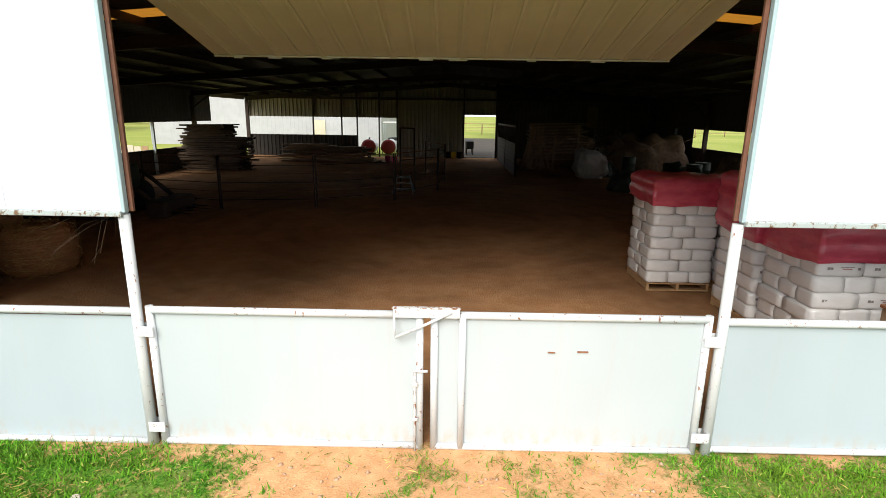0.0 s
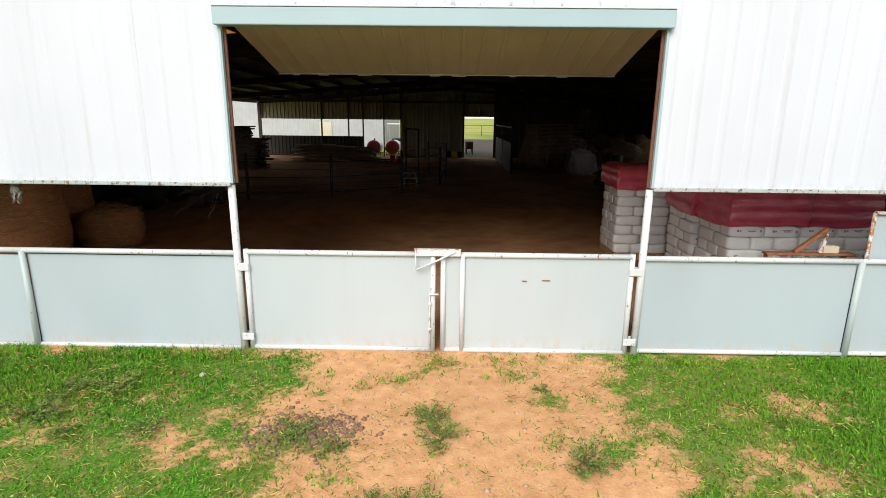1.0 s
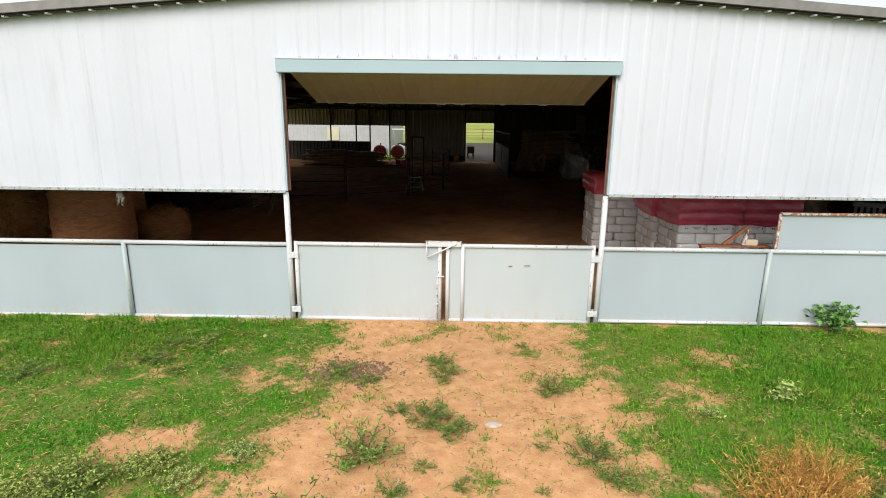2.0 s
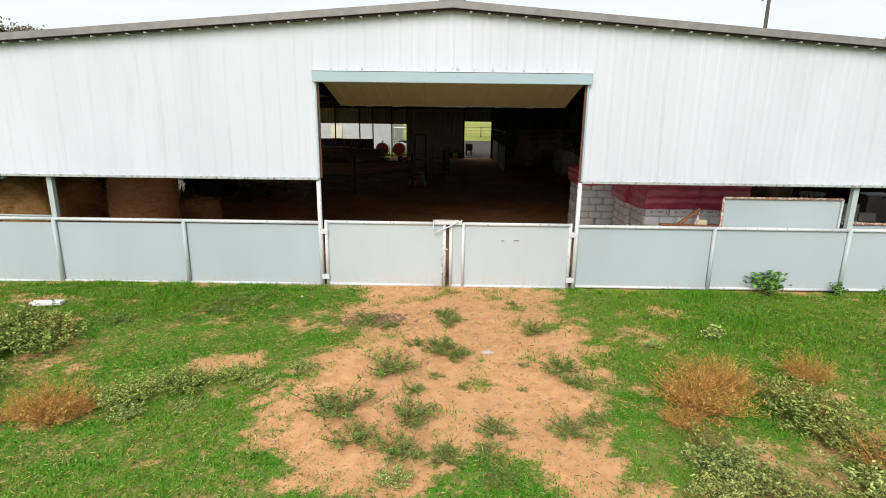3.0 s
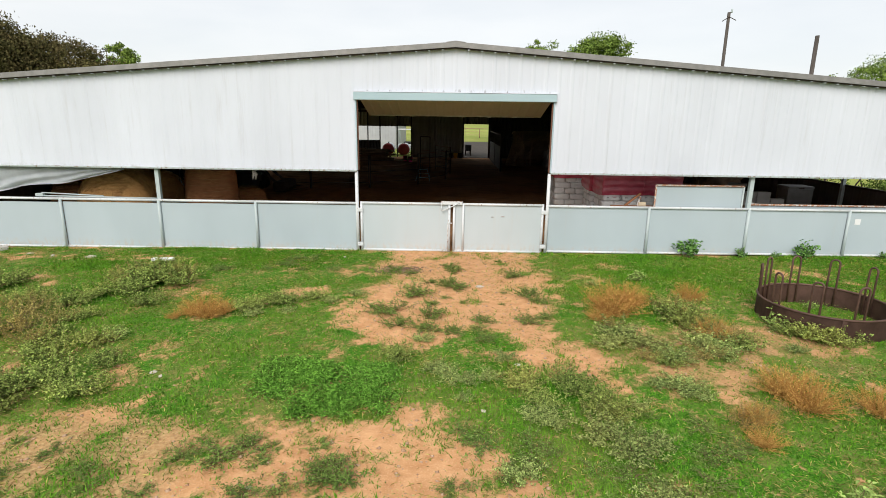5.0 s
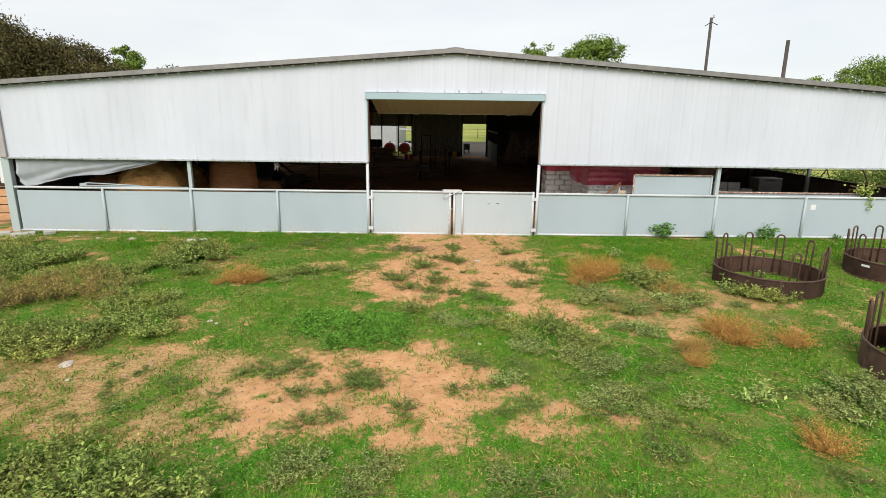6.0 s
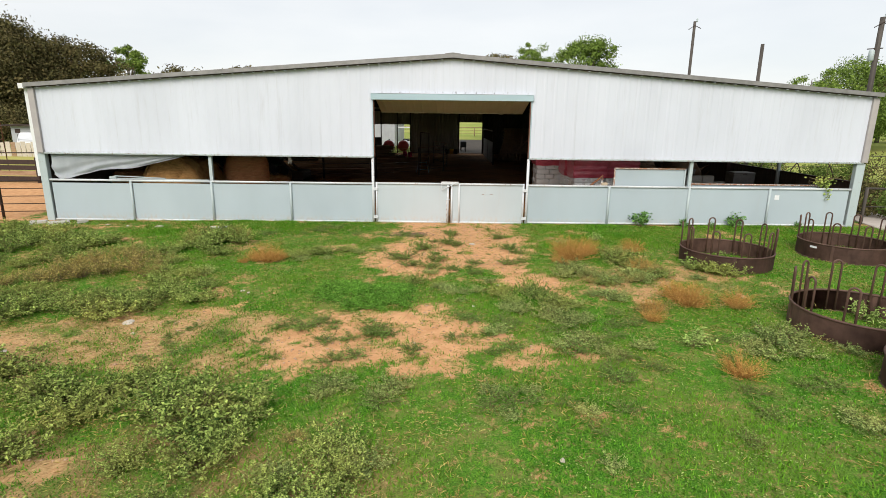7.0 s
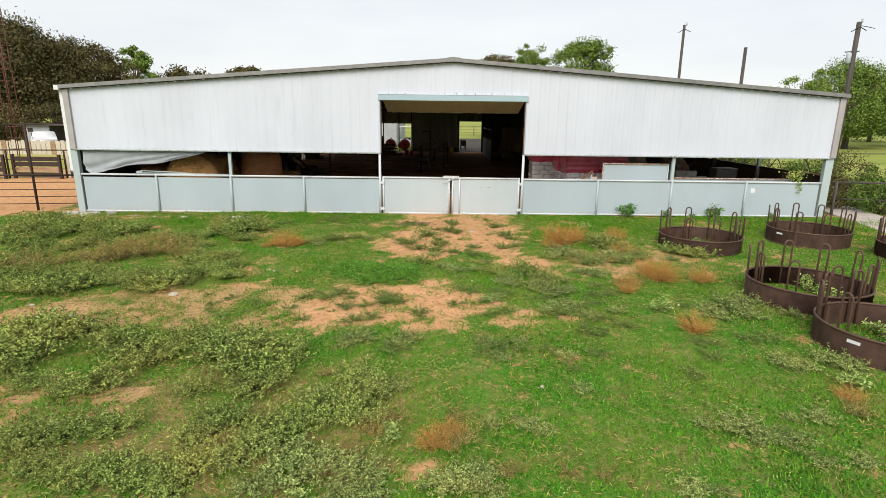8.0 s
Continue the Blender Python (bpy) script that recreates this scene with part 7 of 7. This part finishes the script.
# concrete strip, blocks and stones by the fence
tagged(part("concrete_strip", box(B(), -0.75, 0.75, -4.5, 4.0, -0.25, 0.0, 0.02, pose(13.9, -0.1, 0.075, 0, 0, -12)), M_STRIP), "pale concrete strip beside the barn", "slab", kind="structure")
for x, y, s in ((-11.9, -0.55, 1.0), (-12.6, -0.45, 0.8), (-11.3, -0.35, 0.5)):
    cb = thing("concrete_block", "flat pale concrete block in the grass", "block", pose(x, y, ground_at(x, y) - 0.02, 0, 0, 12 * x), "concrete blocks")
    part("slab", box(B(), -0.28 * s, 0.28 * s, -0.16 * s, 0.16 * s, 0, 0.11, 0.015), M_CONCRETE, cb)


def stone(x, y, s, seed):
    rg_ = np.random.default_rng(seed)
    bm = B()
    s *= 0.75
    bmesh.ops.create_icosphere(bm, subdivisions=2, radius=1)
    for v in bm.verts:
        h = 1.3 * noise.noise(v.co * 1.4 + Vector((seed, 0, 0))) * 0.35
        v.co = Vector((v.co.x * s * (1 + h), v.co.y * s * 0.75 * (1 + h), v.co.z * s * 0.34 * (1 + h)))
    ob = part("stone", bm, M_STONE)
    ob.matrix_basis = pose(x, y, ground_at(x, y) + 0.12 * s, 0, 0, 70 * seed)
    tagged(ob, "pale stone lying in the grass", "stone", "loose stones")


for k, (x, y, s) in enumerate(((-5.4, -8.1, 0.13), (-5.1, -8.5, 0.06), (-4.05, -6.6, 0.07), (-3.9, -6.7, 0.05), (-8.6, -1.0, 0.16), (-10.3, -0.7, 0.1), (-9.6, -0.9, 0.09), (0.55, -2.95, 0.1), (-2.6, -0.7, 0.06), (0.9, -6.4, 0.06), (-1.9, -8.9, 0.05), (-6.6, -9.2, 0.08), (-7.6, -8.8, 0.07), (1.0, -11.9, 0.05), (0.35, -7.6, 0.05))):
    stone(x, y, s, k + 1)
bm = box(B(), -0.24, 0.24, -0.07, 0.07, 0, 0.06, 0.01)
lb = part("loose_board", bm, M_WHITE)
lb.matrix_basis = pose(-6.65, -1.4, ground_at(-6.65, -1.4) + 0.02, 0, 0, 8)
tagged(lb, "short white painted board lying in the grass", "board")

# hoops and shrubs east of the barn
for k in range(6):
    y = 4.5 + 2.0 * k
    z = ground_at(14.0, y)
    tagged(part("hoop", tube(B(), [(14.0 + 1.1 * math.cos(t), y, z - 0.05 + 2.0 * math.sin(t)) for t in np.linspace(0, math.pi, 17)], 0.022, 6), M_STEEL), "dark pipe hoop of an old tunnel frame", "hoop", "tunnel hoops")


def crown_arrays(rg, clumps, per, rx, ry, rz, cz, leaf, spread_):
    """Leaf clumps packed over an uneven crown; the leaves of a clump face outward from it."""
    lobes = unit(rg.normal(0, 1, (9, 3)))
    C = unit(rg.normal(0, 1, (clumps, 3)))
    swell = 0.86 + 0.24 * np.max(np.clip(C @ lobes.T, 0, 1) ** 5, axis=1, keepdims=True)
    C = C * swell * (0.45 + 0.55 * rg.random((clumps, 1)) ** 0.4) * np.array([rx, ry, rz])
    C[:, 2] = np.maximum(C[:, 2], -0.6 * rz)
    C += np.array([0, 0, cz])
    out = unit(rg.normal(0, 1, (clumps * per, 3)))
    reach = np.where(rg.random((clumps * per, 1)) < 0.12, 1.5, 1.0) * rg.random((clumps * per, 1)) ** 0.45
    P = np.repeat(C, per, 0) + out * reach * np.array([1, 1, 0.72]) * 1.35 * spread_ * np.repeat(0.6 + 0.8 * rg.random((clumps, 1)), per, 0)
    n = len(P)
    D = rg.normal(0, 1, (n, 3)) + np.array([0, 0, -0.3])
    N = rg.normal(0, 0.45, (n, 3)) + out * 0.9 + np.array([0, 0, 0.5])
    size = leaf * (0.6 + 0.8 * rg.random(n))
    V, F = leaf_arrays(P, D, N, size, size * 0.6)
    return V, F, C


def tree(x, y, h, r, material, seed, clumps=60, per=90, leaf=0.22, name="tree", lab="green leafy tree", trunk=0.25, low=0.3):
    rg = np.random.default_rng(seed)
    z0 = ground_at(x, y)
    t = thing(name, lab, "tree", pose(x, y, z0 - 0.05), "trees")
    rz = h * (1 - low) / 2
    V, F, C = crown_arrays(rg, clumps, per, r, r, rz, h - rz, leaf, r * 0.14)
    bm = B()
    tube(bm, [(0, 0, 0), (0.1, 0.05, h * 0.25), (0.0, 0, h * 0.6), (0.05, 0, h * 0.85)], [trunk * 1.3, trunk, trunk * 0.6, trunk * 0.15], 9)
    for c in C[:: max(1, clumps // 22)]:
        b0 = Vector((0.05, 0.02, h * (0.25 + 0.3 * rg.random())))
        c = Vector(c)
        tube(bm, [b0, b0.lerp(c, 0.5) + Vector((0, 0, 0.08 * h * rg.random())), c], [trunk * 0.4, trunk * 0.25, trunk * 0.06], 5)
    part("trunk", bm, M_BARK, t)
    share("crown", array_mesh("crown", V, F, material), t)


def shrub(x, y, rx, h, material, seed, clumps=44, per=95, leaf=0.078, lab="tangled green shrub beside the barn"):
    rg = np.random.default_rng(seed)
    t = thing("shrub", lab, "shrub", pose(x, y, ground_at(x, y) - 0.03), "shrubs")
    V, F, C = crown_arrays(rg, clumps, per, rx, rx * 0.8, h * 0.5, h * 0.5, leaf, rx * 0.2)
    V[:, 2] = np.maximum(V[:, 2], 0.0)
    bm = B()
    for c in C[::2]:
        tube(bm, [(0.1 * rg.normal(), 0.1 * rg.normal(), 0), Vector(c) * 0.5, Vector(c)], [0.02, 0.012, 0.004], 4)
    part("branchwork", bm, M_BARK, t)
    share("foliage", array_mesh("foliage", V, F, material), t)


tree(-54, 47, 13.0, 9.8, M_OAK, 1, 420, 270, 0.27, "oak_tree", "large dark brown-green oak tree", 0.6, 0.07)
tree(-66, 58, 13.0, 9.5, M_OAK, 2, 150, 140, 0.45, "oak_tree", "large dark brown-green oak tree", 0.6, 0.15)
tree(-47.5, 54, 11.6, 6.2, M_OAK, 3, 150, 200, 0.27, "oak_tree", "dark brown-green oak tree", 0.45, 0.2)
tree(-44.5, 61, 11.5, 3.2, M_TREE, 4, 70, 170, 0.26, lab="bright green leafy tree behind the barn")
tree(-50, 90, 11.0, 7.0, M_OAK, 5, 80, 110, 0.5, "oak_tree", "distant dark green tree")
tree(-36, 80, 11.2, 3.6, M_OAK, 6, 60, 150, 0.32, lab="distant dark green tree")
tree(-31, 84, 11.4, 3.4, M_OAK, 7, 60, 150, 0.32, lab="distant dark green tree")
tree(14.6, 43, 11.3, 3.6, M_TREE, 8, 140, 170, 0.2, lab="bright green leafy tree behind the barn")
tree(9.5, 46, 11.2, 2.6, M_TREE, 9, 110, 130, 0.18, lab="bright green leafy tree behind the barn")
tree(6.5, 58, 11.2, 4.5, M_OAK, 10, 80, 180, 0.3, lab="dark green leafy tree behind the barn")
tree(36.5, 40, 8.4, 3.0, M_TREE, 11, 26, 130, 0.2, lab="yellow-green leafy tree behind the pole", trunk=0.18, low=0.25)
tree(43.5, 42, 9.4, 5.4, M_TREE, 12, 200, 200, 0.2, lab="green leafy tree on the pasture", trunk=0.26, low=0.01)
tree(54, 46, 8.6, 5.2, M_TREE, 13, 150, 130, 0.25, lab="green leafy tree on the pasture", trunk=0.24, low=0.01)
tree(60, 60, 9.0, 5.5, M_OAK, 14, 110, 140, 0.35, lab="dark green leafy tree on the pasture", trunk=0.22, low=0.12)
for k, (x, y, r, h) in enumerate(((14.2, 2.2, 0.9, 1.5), (15.2, 1.0, 1.0, 1.3), (16.4, 2.4, 1.2, 1.6), (17.4, 0.6, 1.1, 1.3), (15.0, 4.6, 1.3, 1.7), (18.4, 3.0, 1.4, 1.6), (17.0, 6.2, 1.5, 1.8), (14.4, 8.5, 1.2, 1.9), (19.4, -0.6, 1.0, 1.1), (16.0, 11.5, 1.6, 2.0), (20.5, 4.5, 1.5, 1.6))):
    shrub(x, y, r, h, M_SHRUB if k % 3 else M_THICKET, 200 + k)
# added shrubs whose dark leaves stand in for shadow below the oak crowns
for k, (x, y, r, h) in enumerate(((-44, 36, 3.2, 3.6), (-39.5, 37, 3.0, 3.4), (-34, 38, 3.0, 3.2), (-50, 38, 3.0, 3.4))):
    shrub(x, y, r, h, M_OAK, 230 + k, 60, 150, 0.2, "dark green shrub added as shade under the trees behind the shed")
# vine over the fence end
rg = np.random.default_rng(71)
vn = thing("vine", "green vine hanging over the fence end", "vine", pose(11.45, 0.08, RAIL))
P = np.concatenate([rg.normal(0, 1, (150, 3)) * np.array([0.17, 0.08, 0.11]) + np.array([0, 0.0, 0.22]), rg.normal(0, 1, (26, 3)) * np.array([0.07, 0.03, 0.12]) + np.array([0.1, -0.13, -0.12])])
V, F = leaf_arrays(P, rg.normal(0, 1, P.shape) + np.array([0, -0.3, -0.4]), rg.normal(0, 0.6, P.shape) + np.array([0, -0.6, 0.6]), 0.055 + 0.04 * rg.random(len(P)), 0.04 + 0.03 * rg.random(len(P)))
share("leaves", array_mesh("leaves", V, F, M_WEED), vn)
bm = B()
for k in range(7):
    tube(bm, [(0.1 * rg.normal(), 0.08, -0.4), (0.2 * rg.normal(), 0.05, 0.2), (0.3 * rg.normal(), -0.05, 0.35)], 0.008, 4)
part("runner", bm, M_STEM, vn)
